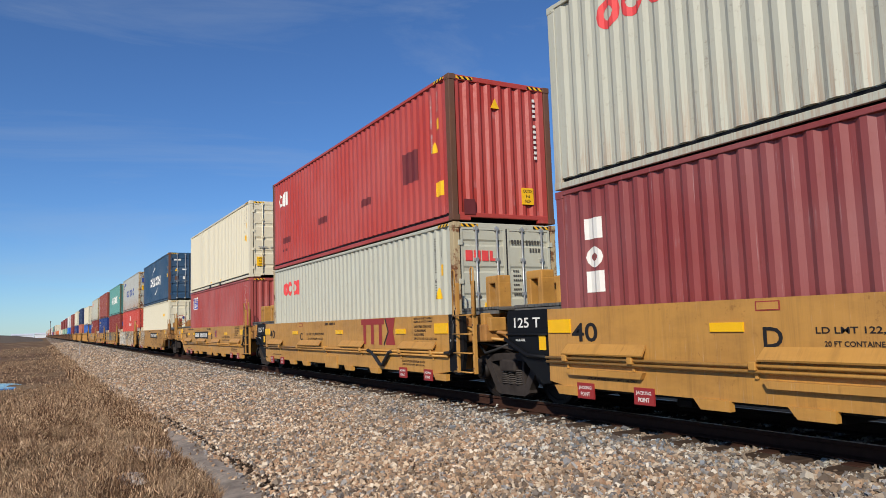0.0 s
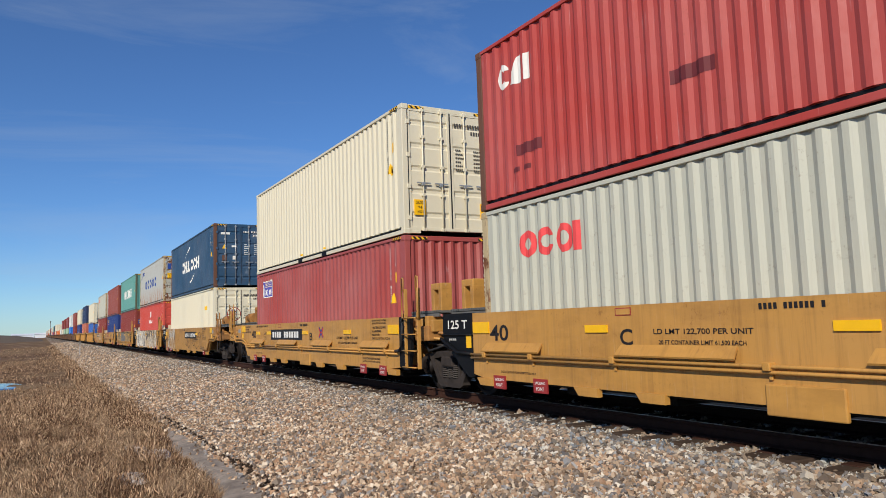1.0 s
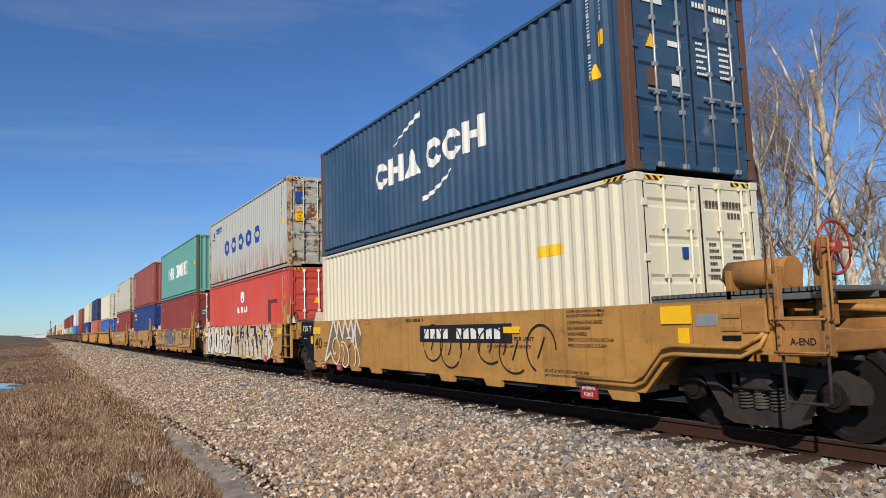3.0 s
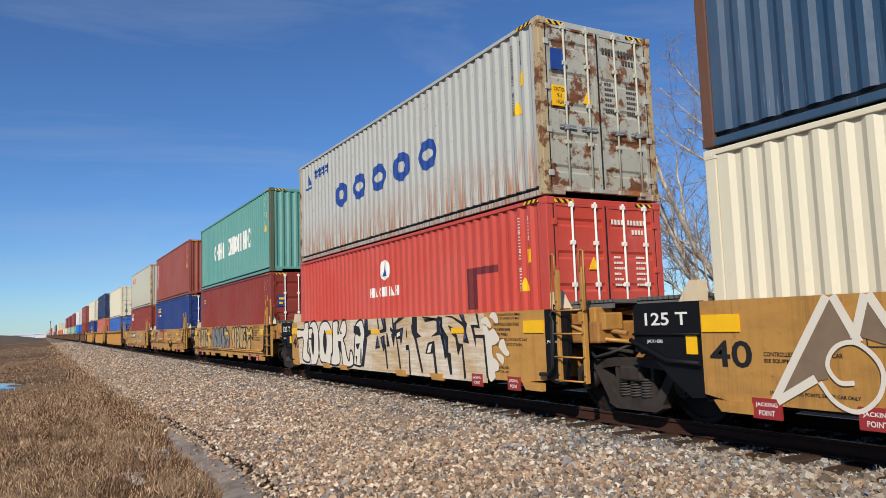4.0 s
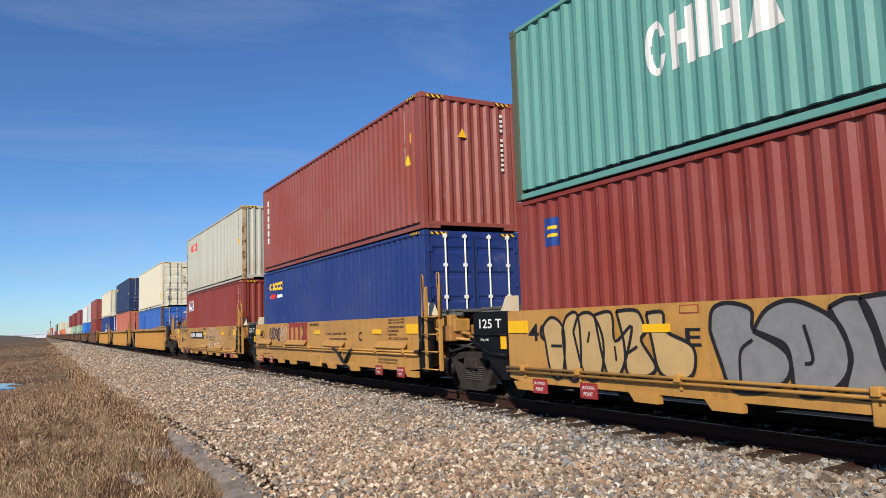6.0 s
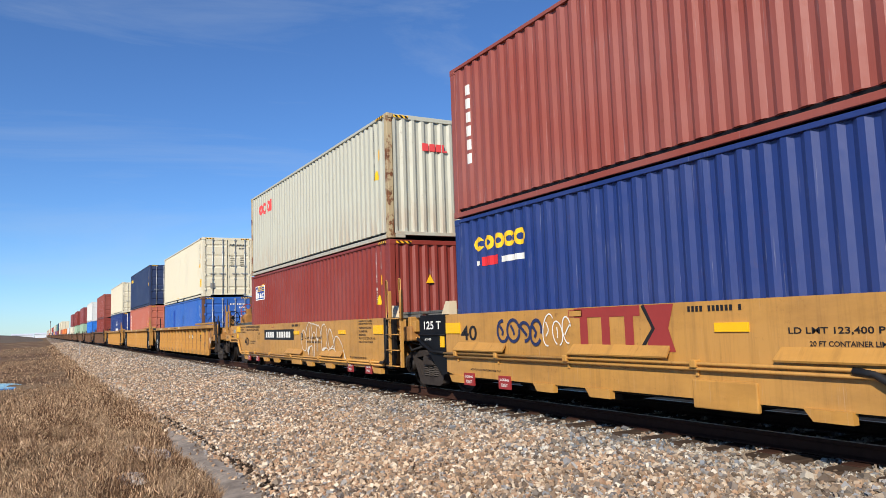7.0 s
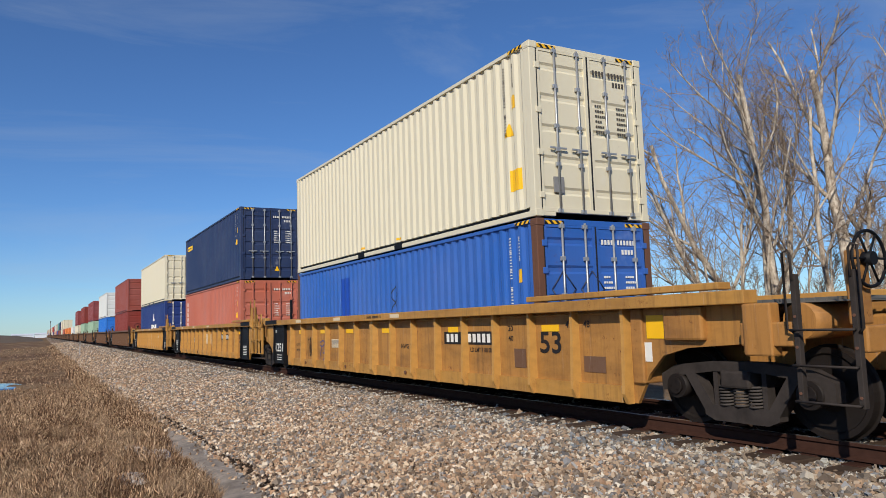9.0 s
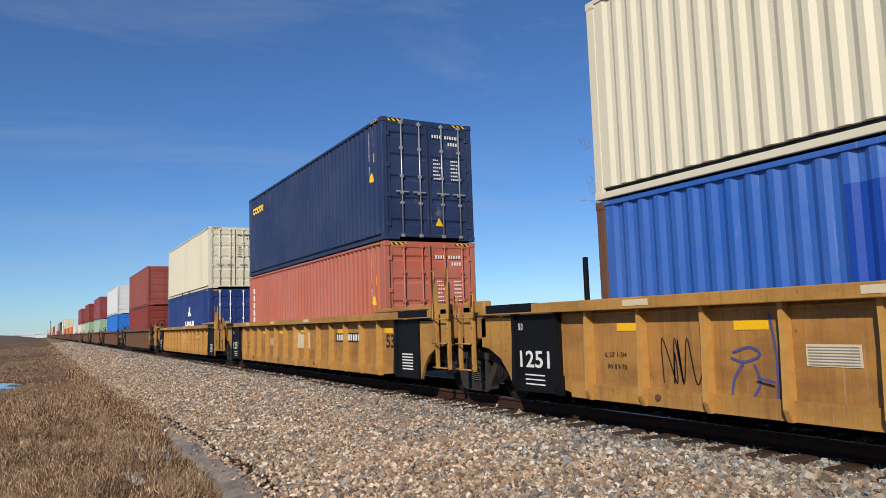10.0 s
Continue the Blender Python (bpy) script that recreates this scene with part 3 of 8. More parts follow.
            for zz in (0.35, 1.05, 1.75, h - 0.4):
                xo = xa if k == 0 else xb
                piece("hinge", f"hinge_{hk}_{k}_{zz}", lambda b: bbox(b, xo - 0.05, xo + 0.05, -0.002, 0.03, zz - 0.05, zz + 0.05, 0.008), paint_mat, leaf)

        def gasket(b):
            box(b, -0.016, 0.016, 0.018, 0.07, 0.14, h - 0.11)
            for xo in (-1.077, 1.07):
                box(b, xo - 0.004, xo + 0.016, 0.018, 0.07, 0.14, h - 0.11)
        piece("door_gasket", f"gasket_{hk}", gasket, RUBBER, root)
    if not simple:
        for s in (-1, 1):
            piece("hazard_strip", f"haz_{hk}_{s}", lambda b: box(b, min(s * 0.66, s * 1.04), max(s * 0.66, s * 1.04), 0.012, 0.022, h - 0.09, h - 0.03), HAZARD, root)
        piece("side_hazard_strip", f"hazs_{hk}", lambda b: box(b, -SIDE - 0.004, -SIDE + 0.004, 0.2, 0.6, h - 0.065, h - 0.012), HAZARD, root)
    return root


# marks that follow the folds; a runs in the reading direction from the trailing end
def paint_mark(bm, shapes, step=0.022):
    us = {round(u, 4) for u, _ in SIDE_PROF}
    for shape in shapes:
        a0, a1, fn = shape
        cuts = sorted({a0, a1} | {a0 + i * step for i in range(int((a1 - a0) / step) + 1)} | {C_LEN - u for u in us if a0 < C_LEN - u < a1})
        for p, q in zip(cuts, cuts[1:]):
            if q - p < 1e-4:
                continue
            lo, hi, mid = fn(p + 1e-5), fn(q - 1e-5), fn((p + q) / 2)
            if len(lo) != len(mid) or len(hi) != len(mid):
                lo = hi = mid
            xp, xq = (-(SIDE - 0.018 - depth_at(SIDE_PROF, C_LEN - v)) - 0.004 for v in (p, q))
            for (l0, l1), (h0, h1) in zip(lo, hi):
                bm.faces.new([bm.verts.new(c) for c in ((xp, C_LEN - p, l0), (xq, C_LEN - q, h0), (xq, C_LEN - q, h1), (xp, C_LEN - p, l1))])


def m_rect(a0, a1, z0, z1, slant=0.0):
    return (a0, a1, lambda a: [(z0 + slant * (a - a0), z1 + slant * (a - a0))])


def m_ring(ac, zc, w, h, t, gap=None):
    """An upright oval ring; gap: the height of an opening on its right."""
    def fn(a):
        k = 1 - ((a - ac) / (w / 2)) ** 2
        if k <= 0:
            return [(zc, zc)]
        o = h / 2 * math.sqrt(k)
        j = 1 - ((a - ac) / (w / 2 - t)) ** 2 if abs(a - ac) < w / 2 - t else -1
        if j <= 0:
            if gap and a > ac:
                return [(zc - o, zc - gap), (zc + gap, zc + o)] if o > gap else []
            return [(zc - o, zc + o)]
        i = (h / 2 - t) * math.sqrt(j)
        return [(zc - o, zc - i), (zc + i, zc + o)]
    return (ac - w / 2, ac + w / 2, fn)


def m_disc(ac, zc, r):
    return (ac - r, ac + r, lambda a: [(zc - math.sqrt(max(0, r * r - (a - ac) ** 2)), zc + math.sqrt(max(0, r * r - (a - ac) ** 2)))])


def m_tri(ac, z0, w, h):
    return (ac - w / 2, ac + w / 2, lambda a: [(z0, z0 + h * (1 - abs(a - ac) / (w / 2)))])


def mark(root, name, mat, shapes, label=""):
    bm = bmesh.new()
    paint_mark(bm, shapes)
    return part(name, bm, mat, root, label)


def tally(root, a, z0, z1, n, mat, w=0.09, name="serial_marking"):
    """An upright row of small bars where a serial stands."""
    k = (z1 - z0) / n
    return mark(root, name, mat, [m_rect(a, a + w, z0 + i * k + k * q, z0 + i * k + k * (q + 0.17)) for i in range(n) if i != 4 for q in ((0.1, 0.6) if i % 3 else (0.1, 0.35, 0.62))])


def end_bars(root, mat, rows, name="door_print"):
    """Small printed bars on the leading end: x0, x1, z0, z1."""
    bm = bmesh.new()
    for x0, x1, z0, z1 in rows:
        box(bm, x0, x1, 0.018, 0.031, z0, z1)
    return tagged(part(name, bm, mat, root), kind="stuff")


def sticker(root, mat, x0, x1, z0, z1, name="sticker", label=""):
    bm = bmesh.new()
    box(bm, x0, x1, 0.004, 0.03, z0, z1)
    return part(name, bm, mat, root, label)


# ---- well cars ----
XO = -1.5
SPIN = []


def wheelset_mesh(bm):
    prof = [(0.655, 0.0), (0.66, 0.505), (0.69, 0.515), (0.70, 0.49), (0.715, 0.483), (0.80, 0.478), (0.80, 0.42), (0.775, 0.40), (0.77, 0.2), (0.80, 0.15), (0.80, 0.0)]
    for s in (-1, 1):
        rings = []
        for x, r in prof:
            rings.append([bm.verts.new((s * x, r * math.cos(k * math.pi / 16), r * math.sin(k * math.pi / 16))) for k in range(32)] if r > 0 else [bm.verts.new((s * x, 0, 0))])
        for p, q in zip(rings, rings[1:]):
            for k in range(32):
                if len(p) == 1:
                    bm.faces.new((p[0], q[k], q[(k + 1) % 32]))
                elif len(q) == 1:
                    bm.faces.new((p[k], q[0], p[(k + 1) % 32]))
                else:
                    bm.faces.new((p[k], p[(k + 1) % 32], q[(k + 1) % 32], q[k]))
        for k in range(3):
            a = k * 2.094
            bbox(bm, min(s * 1.03, s * 1.16), max(s * 1.03, s * 1.16), math.cos(a) * 0.06 - 0.02, math.cos(a) * 0.06 + 0.02, math.sin(a) * 0.06 - 0.02, math.sin(a) * 0.06 + 0.02, 0.006)
    tube(bm, [(-1.15, 0, 0), (1.15, 0, 0)], 0.095, 14)


def side_frame_mesh(s):
    def build(bm):
        x0, x1 = (s * 0.93, s * 1.09) if s > 0 else (s * 1.09, s * 0.93)
        # cast frame: top bar, two diagonals, bottom chord
        prism(bm, [(-1.16, 0.42), (-1.16, 0.62), (-0.92, 0.74), (-0.35, 0.80), (0.35, 0.80), (0.92, 0.74), (1.16, 0.62), (1.16, 0.42), (0.98, 0.42), (0.94, 0.60), (0.34, 0.68), (-0.34, 0.68), (-0.94, 0.60), (-0.98, 0.42)], x0, x1)
        prism(bm, [(-0.78, 0.64), (-0.62, 0.65), (-0.36, 0.26), (-0.5, 0.22)], x0, x1)
        prism(bm, [(0.62, 0.65), (0.78, 0.64), (0.5, 0.22), (0.36, 0.26)], x0, x1)
        prism(bm, [(-0.5, 0.17), (-0.5, 0.29), (0.5, 0.29), (0.5, 0.17), (0.36, 0.11), (-0.36, 0.11)], x0, x1)
        for q in (-0.36, 0.30):
            box(bm, x0 + 0.012, x1 - 0.012, q, q + 0.06, 0.28, 0.70)
    return build


def spring_mesh(s):
    def build(bm):
        pts = [(s * 1.04 + 0.075 * math.cos(a * 0.7854), 0.085 * math.sin(a * 0.7854), 0.285 + 0.0045 * a) for a in range(0, 56)]
        tube(bm, pts, 0.014, 5)
    return build


def truck(parent, y):
    """A two-axle freight truck; y is its middle."""
    root = new("truck", mesh_of("bolster", lambda b: (bbox(b, -1.16, 1.16, -0.2, 0.2, 0.50, 0.70, 0.03), bbox(b, -0.35, 0.35, -0.3, 0.3, 0.6, 0.86, 0.03)), STEEL_DARK))
    root.parent = parent
    root.location = (0, y, 0)
    tagged(root, "grimy dark cast steel truck")
    for s in (-1, 1):
        piece("side_frame", f"sideframe_{s}", side_frame_mesh(s), STEEL_DARK, root)
        for k in (-1, 0, 1):
            piece("coil_spring", f"spring_{s}", spring_mesh(s), SPRING_STEEL, root, (0, 0.2 * k, 0))
        for d in (-0.89, 0.89):
            piece("bearing_cap", f"bearing_{s}", lambda b: (tube(b, [(s * 0.95, 0, 0), (s * 1.13, 0, 0)], 0.15, 16), tube(b, [(s * 1.13, 0, 0), (s * 1.16, 0, 0)], 0.10, 12)), WHEEL_STEEL, root, (0, d, 0.483))
    for d in (-0.89, 0.89):
        ws = piece("wheelset", "wheelset", wheelset_mesh, WHEEL_STEEL, root, (0, d, 0.483))
        SPIN.append(ws)
    return root


def ladder(parent, y0, y1, z0, z1, ztop, mat=None, x=XO - 0.03, name="ladder", stirrup=False):
    """Two stiles with bent rungs and tall looped grab irons; stirrup: a thin hung step in place of the stiles' feet."""
    mat = mat or CAR_YELLOW
    foot = z0 + 0.46 if stirrup else z0
    bm = bmesh.new()
    bbox(bm, x - 0.02, x + 0.05, y0 - 0.028, y0 + 0.028, foot, ztop, 0.006)
    root = part(name, bm, mat, parent, "side ladder with tall grab irons")
    bm = bmesh.new()
    bbox(bm, x - 0.02, x + 0.05, y1 - 0.028, y1 + 0.028, foot, ztop, 0.006)
    part("stile", bm, mat, root)
    if stirrup:
        bm = bmesh.new()
        tube(bm, [(x, y0 + 0.02, foot + 0.05), (x, y0 + 0.02, z0 + 0.02), (x, y0 + 0.05, z0), (x, y1 - 0.05, z0), (x, y1 - 0.02, z0 + 0.02), (x, y1 - 0.02, foot + 0.05)], 0.017, 6)
        part("stirrup", bm, STEEL_DARK, root)
    n = max(2, int((z1 - foot) / 0.33) + 1)
    for i in range(n):
        z = foot + 0.03 + (z1 - foot - 0.06) * i / (n - 1)
        bm = bmesh.new()
        tube(bm, [(x - 0.02, y0, z), (x - 0.08, y0 - 0.02, z), (x - 0.08, y1 + 0.02, z), (x - 0.02, y1, z)], 0.014, 6)
        part("rung", bm, mat, root)
    for y in (y0, y1):
        q = 0.085 if y == y1 else -0.085
        bm = bmesh.new()
        tube(bm, [(x - 0.03, y, ztop - 0.06), (x - 0.03, y, ztop + 0.2), (x - 0.03, y + q * 0.3, ztop + 0.24), (x - 0.03, y + q, ztop + 0.22), (x - 0.03, y + q, z1 - 0.02), (x, y, z1 - 0.08)], 0.014, 6)
        part("grab_iron", bm, mat, root)
        for zz in (foot + 0.1, z1 - 0.2, z1 + 0.1):
            piece("bolt", "ladderbolt", lambda b: tube(b, [(-0.028, 0, 0), (0.0, 0, 0)], 0.016, 6), RUST_POST, root, (x, y, zz))
    return root


def jack_sign(parent, y, z=0.19):
    s = piece("jacking_sign", "jacksign", lambda b: prism(b, [(-0.17, 0.0), (0.17, 0.0), (0.17, 0.21), (-0.17, 0.21)], XO - 0.02, XO + 0.004), SIGN_RED, parent, (0, y, z), "small red jacking point plate")

    def txt(bm):
        letters(bm, "JACKING", 0.13, 0.115, 0.055, XO - 0.024, 0.26)
        letters(bm, "POINT", 0.095, 0.035, 0.055, XO - 0.024, 0.19)
    tagged(piece("sign_lettering", "jacktext", txt, INK_WHITE, s), kind="stuff")


def number_bars(bm, y, z, h, n, w=0.6, gap=0.3, breaks=(4,), x=XO - 0.009):
    """Bars in place of a car's number, starting at y and going on towards -y."""
    for i in range(n):
        if i in breaks:
            y -= h * (w + gap)
        flat(bm, x, y - h * w, y, z, z + h)
        y -= h * (w + gap)


def reflectors(root, ys, z, w=0.42, h=0.115):
    for y in ys:
        piece("reflector", f"refl_{w}_{h}", lambda b: box(b, XO - 0.022, XO + 0.002, -w / 2, w / 2, 0, h), SIGN_YELLOW, root, (0, y, z), "yellow reflector strip")


def well_car_forty(y0, front="joint", rear="joint", mat=None, letter="C", label="", detail=True, logo=0.0, plate=0.0, brackets=False, guides=False, style="", red_wheel=False):
    """One unit of an articulated well car for a forty-foot box."""
    mat = mat or CAR_YELLOW
    root = tagged(new("well_car"), label, "rail car", "well cars of the train")
    root["at"] = (TRACK, y0, 0)
    zt, zb = 1.50, 0.40
    ya, yb = -0.2, 12.15
    poly = []
    if front == "joint":
        poly += [(ya, zt), (ya, zb + 0.06)]
    else:
        poly += [(-2.1, zt), (-2.1, 0.92), (-1.0, 0.90), (-0.72, 0.84), (-0.55, 0.70), (-0.25, zb + 0.01)]
    poly += [(0.4, zb), (C_LEN - 0.4, zb)]
    if rear == "joint":
        poly += [(yb, zb + 0.06), (yb, zt)]
    else:
        poly += [(12.44, zb + 0.01), (12.74, 0.70), (12.91, 0.84), (13.2, 0.90), (14.2, 0.92), (14.2, zt)]
    for s in (-1, 1):
        bm = bmesh.new()
        prism(bm, poly, min(s * 1.44, s * 1.5), max(s * 1.44, s * 1.5))
        box(bm, min(s * 1.30, s * 1.44), max(s * 1.30, s * 1.44), 0, C_LEN, zt - 0.06, zt)
        part("side_sill", bm, mat, root)
        bm = bmesh.new()
        bbox(bm, min(s * 1.18, s * 1.43), max(s * 1.18, s * 1.43), 0.0, C_LEN, zb - 0.03, zb + 0.05, 0.01)
        part("bottom_angle", bm, BLACK_PAINT, root)
    bm = bmesh.new()
    bbox(bm, -1.2, 1.2, -0.1, C_LEN + 0.1, 0.33, 0.36, 0.01)
    part("well_floor", bm, BLACK_PAINT, root)
    for i in range(7):
        piece("cross_bearer", "bearer", lambda b: bbox(b, -1.2, 1.2, -0.12, 0.12, 0.24, 0.328, 0.01), BLACK_PAINT, root, (0, 0.4 + i * 1.9, 0))
    for e, kind in ((0, front), (1, rear)):
        m = (lambda y: y) if not e else (lambda y: C_LEN - y)

        def yb_(a, b):
            return (min(m(a), m(b)), max(m(a), m(b)))
        far_y = -1.45 if kind == "joint" else -2.7
        # end structure: bulkhead, centre sill, deck
        bm = bmesh.new()
        y1, y2 = yb_(-0.32, -0.12)
        bbox(bm, -1.42, 1.42, y1, y2, 0.5, zt - 0.02, 0.02)
        y1, y2 = yb_(far_y, -0.3)
        bbox(bm, -0.42, 0.42, y1, y2, 0.72, 1.28, 0.03)
        y1, y2 = yb_(-1.2, -0.5)
        bbox(bm, -1.35, 1.35, y1, y2, 1.0, 1.3, 0.03)
        part("end_frame", bm, RUSTY_YELLOW, root, "grimy ochre end frame over the truck")
        bm = bmesh.new()
        y1, y2 = yb_(far_y + 0.15, -0.1)
        box(bm, -1.15, 1.15, y1, y2, 1.545, 1.56)
        n = int((y2 - y1) / 0.09)
        for i in range(n + 1):
            y = y1 + (y2 - y1) * i / n
            box(bm, -1.15, 1.15, y - 0.008, y + 0.008, 1.56, 1.60)
        for xx in (-1.15, -0.4, 0.4, 1.11):
            box(bm, xx, xx + 0.04, y1, y2, 1.48, 1.605)
        part("walkway_grating", bm, GRATE, root)
        if detail:
            for k, (xa, za, dia) in enumerate(((-1.3, 1.18, 0.035), (-1.22, 0.92, 0.028), (-0.7, 1.40, 0.04))):
                bm = bmesh.new()
                tube(bm, [(xa, m(-0.3), za), (xa + 0.05, m(far_y * 0.5), za + 0.06), (xa + 0.25, m(far_y), za - 0.05)], dia, 8)
                part("brake_rod", bm, (RUSTY_YELLOW, STEEL_DARK, RUSTY_YELLOW)[k], root)
            bm = bmesh.new()
            bbox(bm, -1.40, -1.05, *yb_(-0.62, -0.40), 1.12, 1.42, 0.02)
            tube(bm, [(-1.42, m(-0.5), 1.28), (-1.34, m(-0.5), 1.28)], 0.07, 10)
            part("valve_body", bm, RUSTY_YELLOW, root, "rust-stained valve body")
            bm = bmesh.new()
            tube(bm, [(-1.2, m(-0.75), 0.95), (-1.2, m(-0.95), 0.8), (-1.1, m(-1.15), 0.86), (-0.9, m(-1.45), 1.0)], 0.026, 8)
            part("air_hose", bm, RUBBER, root)
        # uprights that carry the deck
        for xx in (-1.05, -0.35, 0.35, 1.0):
            y1, y2 = yb_(-0.95, -0.87)
            piece("deck_support", f"decksup_{xx}_{e}", lambda b: bbox(b, xx, xx + 0.09, y1, y2, 1.28, 1.56, 0.01), RUSTY_YELLOW, root)
        if e == 0 or kind == "end":
            truck(root, m(-1.56))
        if kind == "joint" and e == 0:
            bm = bmesh.new()
            prism(bm, [(-0.2, zt), (-0.2, zb + 0.08), (-0.42, zb + 0.02), (-0.6, 0.42), (-0.72, 0.8), (-0.72, zt)], XO - 0.003, XO + 0.07)
            part("end_panel", bm, BLACK_PAINT, root, "black end panel")
            ladder(root, -1.12, -0.56, 0.46, 1.5, 2.06, mat)
            bm = bmesh.new()
            letters(bm, "JACK HERE", -0.24, 1.0, 0.05, XO - 0.008, 0.3)
            tagged(part("panel_lettering", bm, INK_WHITE, root), kind="stuff")
        if kind == "joint" and e == 1:
            bm = bmesh.new()
            prism(bm, [(yb, zt + 0.01), (yb, zb + 0.02), (yb + 0.18, zb), (yb + 0.5, 0.62), (yb + 0.78, 0.86), (yb + 1.06, 0.92), (yb + 1.06, zt - 0.05), (yb + 1.0, zt + 0.01)], XO - 0.003, XO + 0.07)
            panel = part("end_panel", bm, BLACK_PAINT, root, "black end panel with white lettering")
            bm = bmesh.new()
            letters(bm, "125 T", yb + 0.86, 1.235, 0.155, XO - 0.008, 0.68)
            letters(bm, "JACK HERE", yb + 0.84, 1.015, 0.05, XO - 0.008)
            tagged(part("panel_lettering", bm, INK_WHITE, panel), kind="stuff")
            bm = bmesh.new()
            tube(bm, [(XO - 0.02, yb + 1.06, 1.13), (XO - 0.02, yb, 1.13)], 0.018, 6)
            tube(bm, [(XO - 0.03, yb + 1.1, 1.06), (XO - 0.04, yb + 0.9, 0.98), (XO - 0.04, yb + 0.5, 0.82), (XO - 0.05, yb, 0.80)], 0.03, 8)
            part("brake_pipe", bm, BLACK_PAINT, panel)
            bm = bmesh.new()
            box(bm, XO - 0.012, XO - 0.002, yb + 0.06, yb + 0.22, 0.9, 1.14)
            part("placard", bm, SIGN_YELLOW, panel)
        if guides and kind == "joint":
            bm = bmesh.new()
            prism(bm, [(m(-0.12), 1.5), (m(-0.12), 1.76), (m(-0.26), 1.76), (m(-0.44), 1.5)], -1.32, -1.16)
            part("corner_guide", bm, INK_CREAM, root, "pale steel corner guide")
        if kind == "joint" and detail:
            bm = bmesh.new()
            for dy, dz in ((-0.75, 1.33), (-1.0, 1.38), (-1.2, 1.3)):
                bbox(bm, -1.28, -0.95, *yb_(dy - 0.07, dy + 0.07), dz - 0.12, dz + 0.12, 0.02)
            tube(bm, [(-1.4, m(-0.4), 1.35), (-1.35, m(-0.8), 1.2), (-1.2, m(-1.2), 1.05), (-0.9, m(-1.5), 1.0)], 0.03, 8)
            part("brake_valve", bm, mat, root, "ochre valve blocks and pipe")
        if brackets:
            # air tank and bracket that looks like a square arch
            for xx in ((-1.0, 0.35) if kind == "end" or e == 0 else (-1.0,)):
                bm = bmesh.new()
                y1, y2 = yb_(-1.15, -0.72)
                bbox(bm, xx, xx + 0.26, y1, y2, 2.02, 2.16, 0.02)
                bbox(bm, xx, xx + 0.26, y1, y1 + 0.12, 1.58, 2.04, 0.015)
                bbox(bm, xx, xx + 0.26, y2 - 0.12, y2, 1.58, 2.04, 0.015)
                part("guide_bracket", bm, RUSTY_YELLOW if kind == "end" else mat, root, "square arched guide bracket")
        if kind == "end":
            # stepped end platform, tank, coupler
            y1, y2 = yb_(-2.72, -2.6)
            bm = bmesh.new()
            bbox(bm, -1.45, 1.45, y1, y2, 0.95, 1.16, 0.02)
            bbox(bm, -1.45, -1.38, *yb_(-2.7, -2.1), 0.9, 1.3, 0.01)
            part("end_platform", bm, RUSTY_YELLOW, root)
            lm = mat if e else RUSTY_YELLOW
            lad = ladder(root, *yb_(-2.72, -2.2), 0.46, 1.3, 2.08 if e else 1.82, lm, stirrup=True)
            bm = bmesh.new()
            bbox(bm, XO - 0.045, XO - 0.015, *yb_(-2.69, -2.23), 0.92, 1.16, 0.006)
            part("step_panel", bm, lm, lad)
            bm = bmesh.new()
            letters(bm, "B-END" if e else "A-END", max(yb_(-2.6, -2.32)), 1.02, 0.07, XO - 0.05, 0.28)
            tagged(part("step_lettering", bm, INK_BLACK, lad), kind="stuff")
            if e and red_wheel:
                brake_wheel(root, m, yb_, -1.75, None, 2.05)
            bm = bmesh.new()
            tube(bm, [(-0.95, y, 1.78) for y in yb_(-2.0, -1.2)], 0.17, 16)
            for yy in (-1.95, -1.3):
                bbox(bm, -1.15, -0.78, *yb_(yy - 0.04, yy + 0.04), 1.5, 1.84, 0.01)
            part("air_tank", bm, RUSTY_YELLOW, root, "round ochre air reservoir")
            coupler(root, m, yb_)
            if e == 0 or front == rear:
                brake_wheel(root, m, yb_)
    if detail:
        side_detail(root, mat, letter, front, rear, logo, plate, style)
    return root


def coupler(root, m, yb_, reach=-2.7):
    bm = bmesh.new()
    y1, y2 = yb_(reach - 0.75, reach + 0.4)
    bbox(bm, -0.12, 0.12, y1, y2, 0.78, 1.0, 0.03)
    y1, y2 = yb_(reach - 0.98, reach - 0.62)
    bbox(bm, -0.2, 0.14, y1, y2, 0.72, 1.04, 0.05)
    part("coupler", bm, STEEL_DARK, root, "rust-brown knuckle coupler")
    bm = bmesh.new()
    tube(bm, [(-0.4, m(reach + 0.2), 0.9), (-0.38, m(reach - 0.3), 0.62), (-0.3, m(reach - 0.62), 0.45), (-0.2, m(reach - 0.95), 0.62)], 0.028, 8)
    part("air_hose", bm, RUBBER, root)


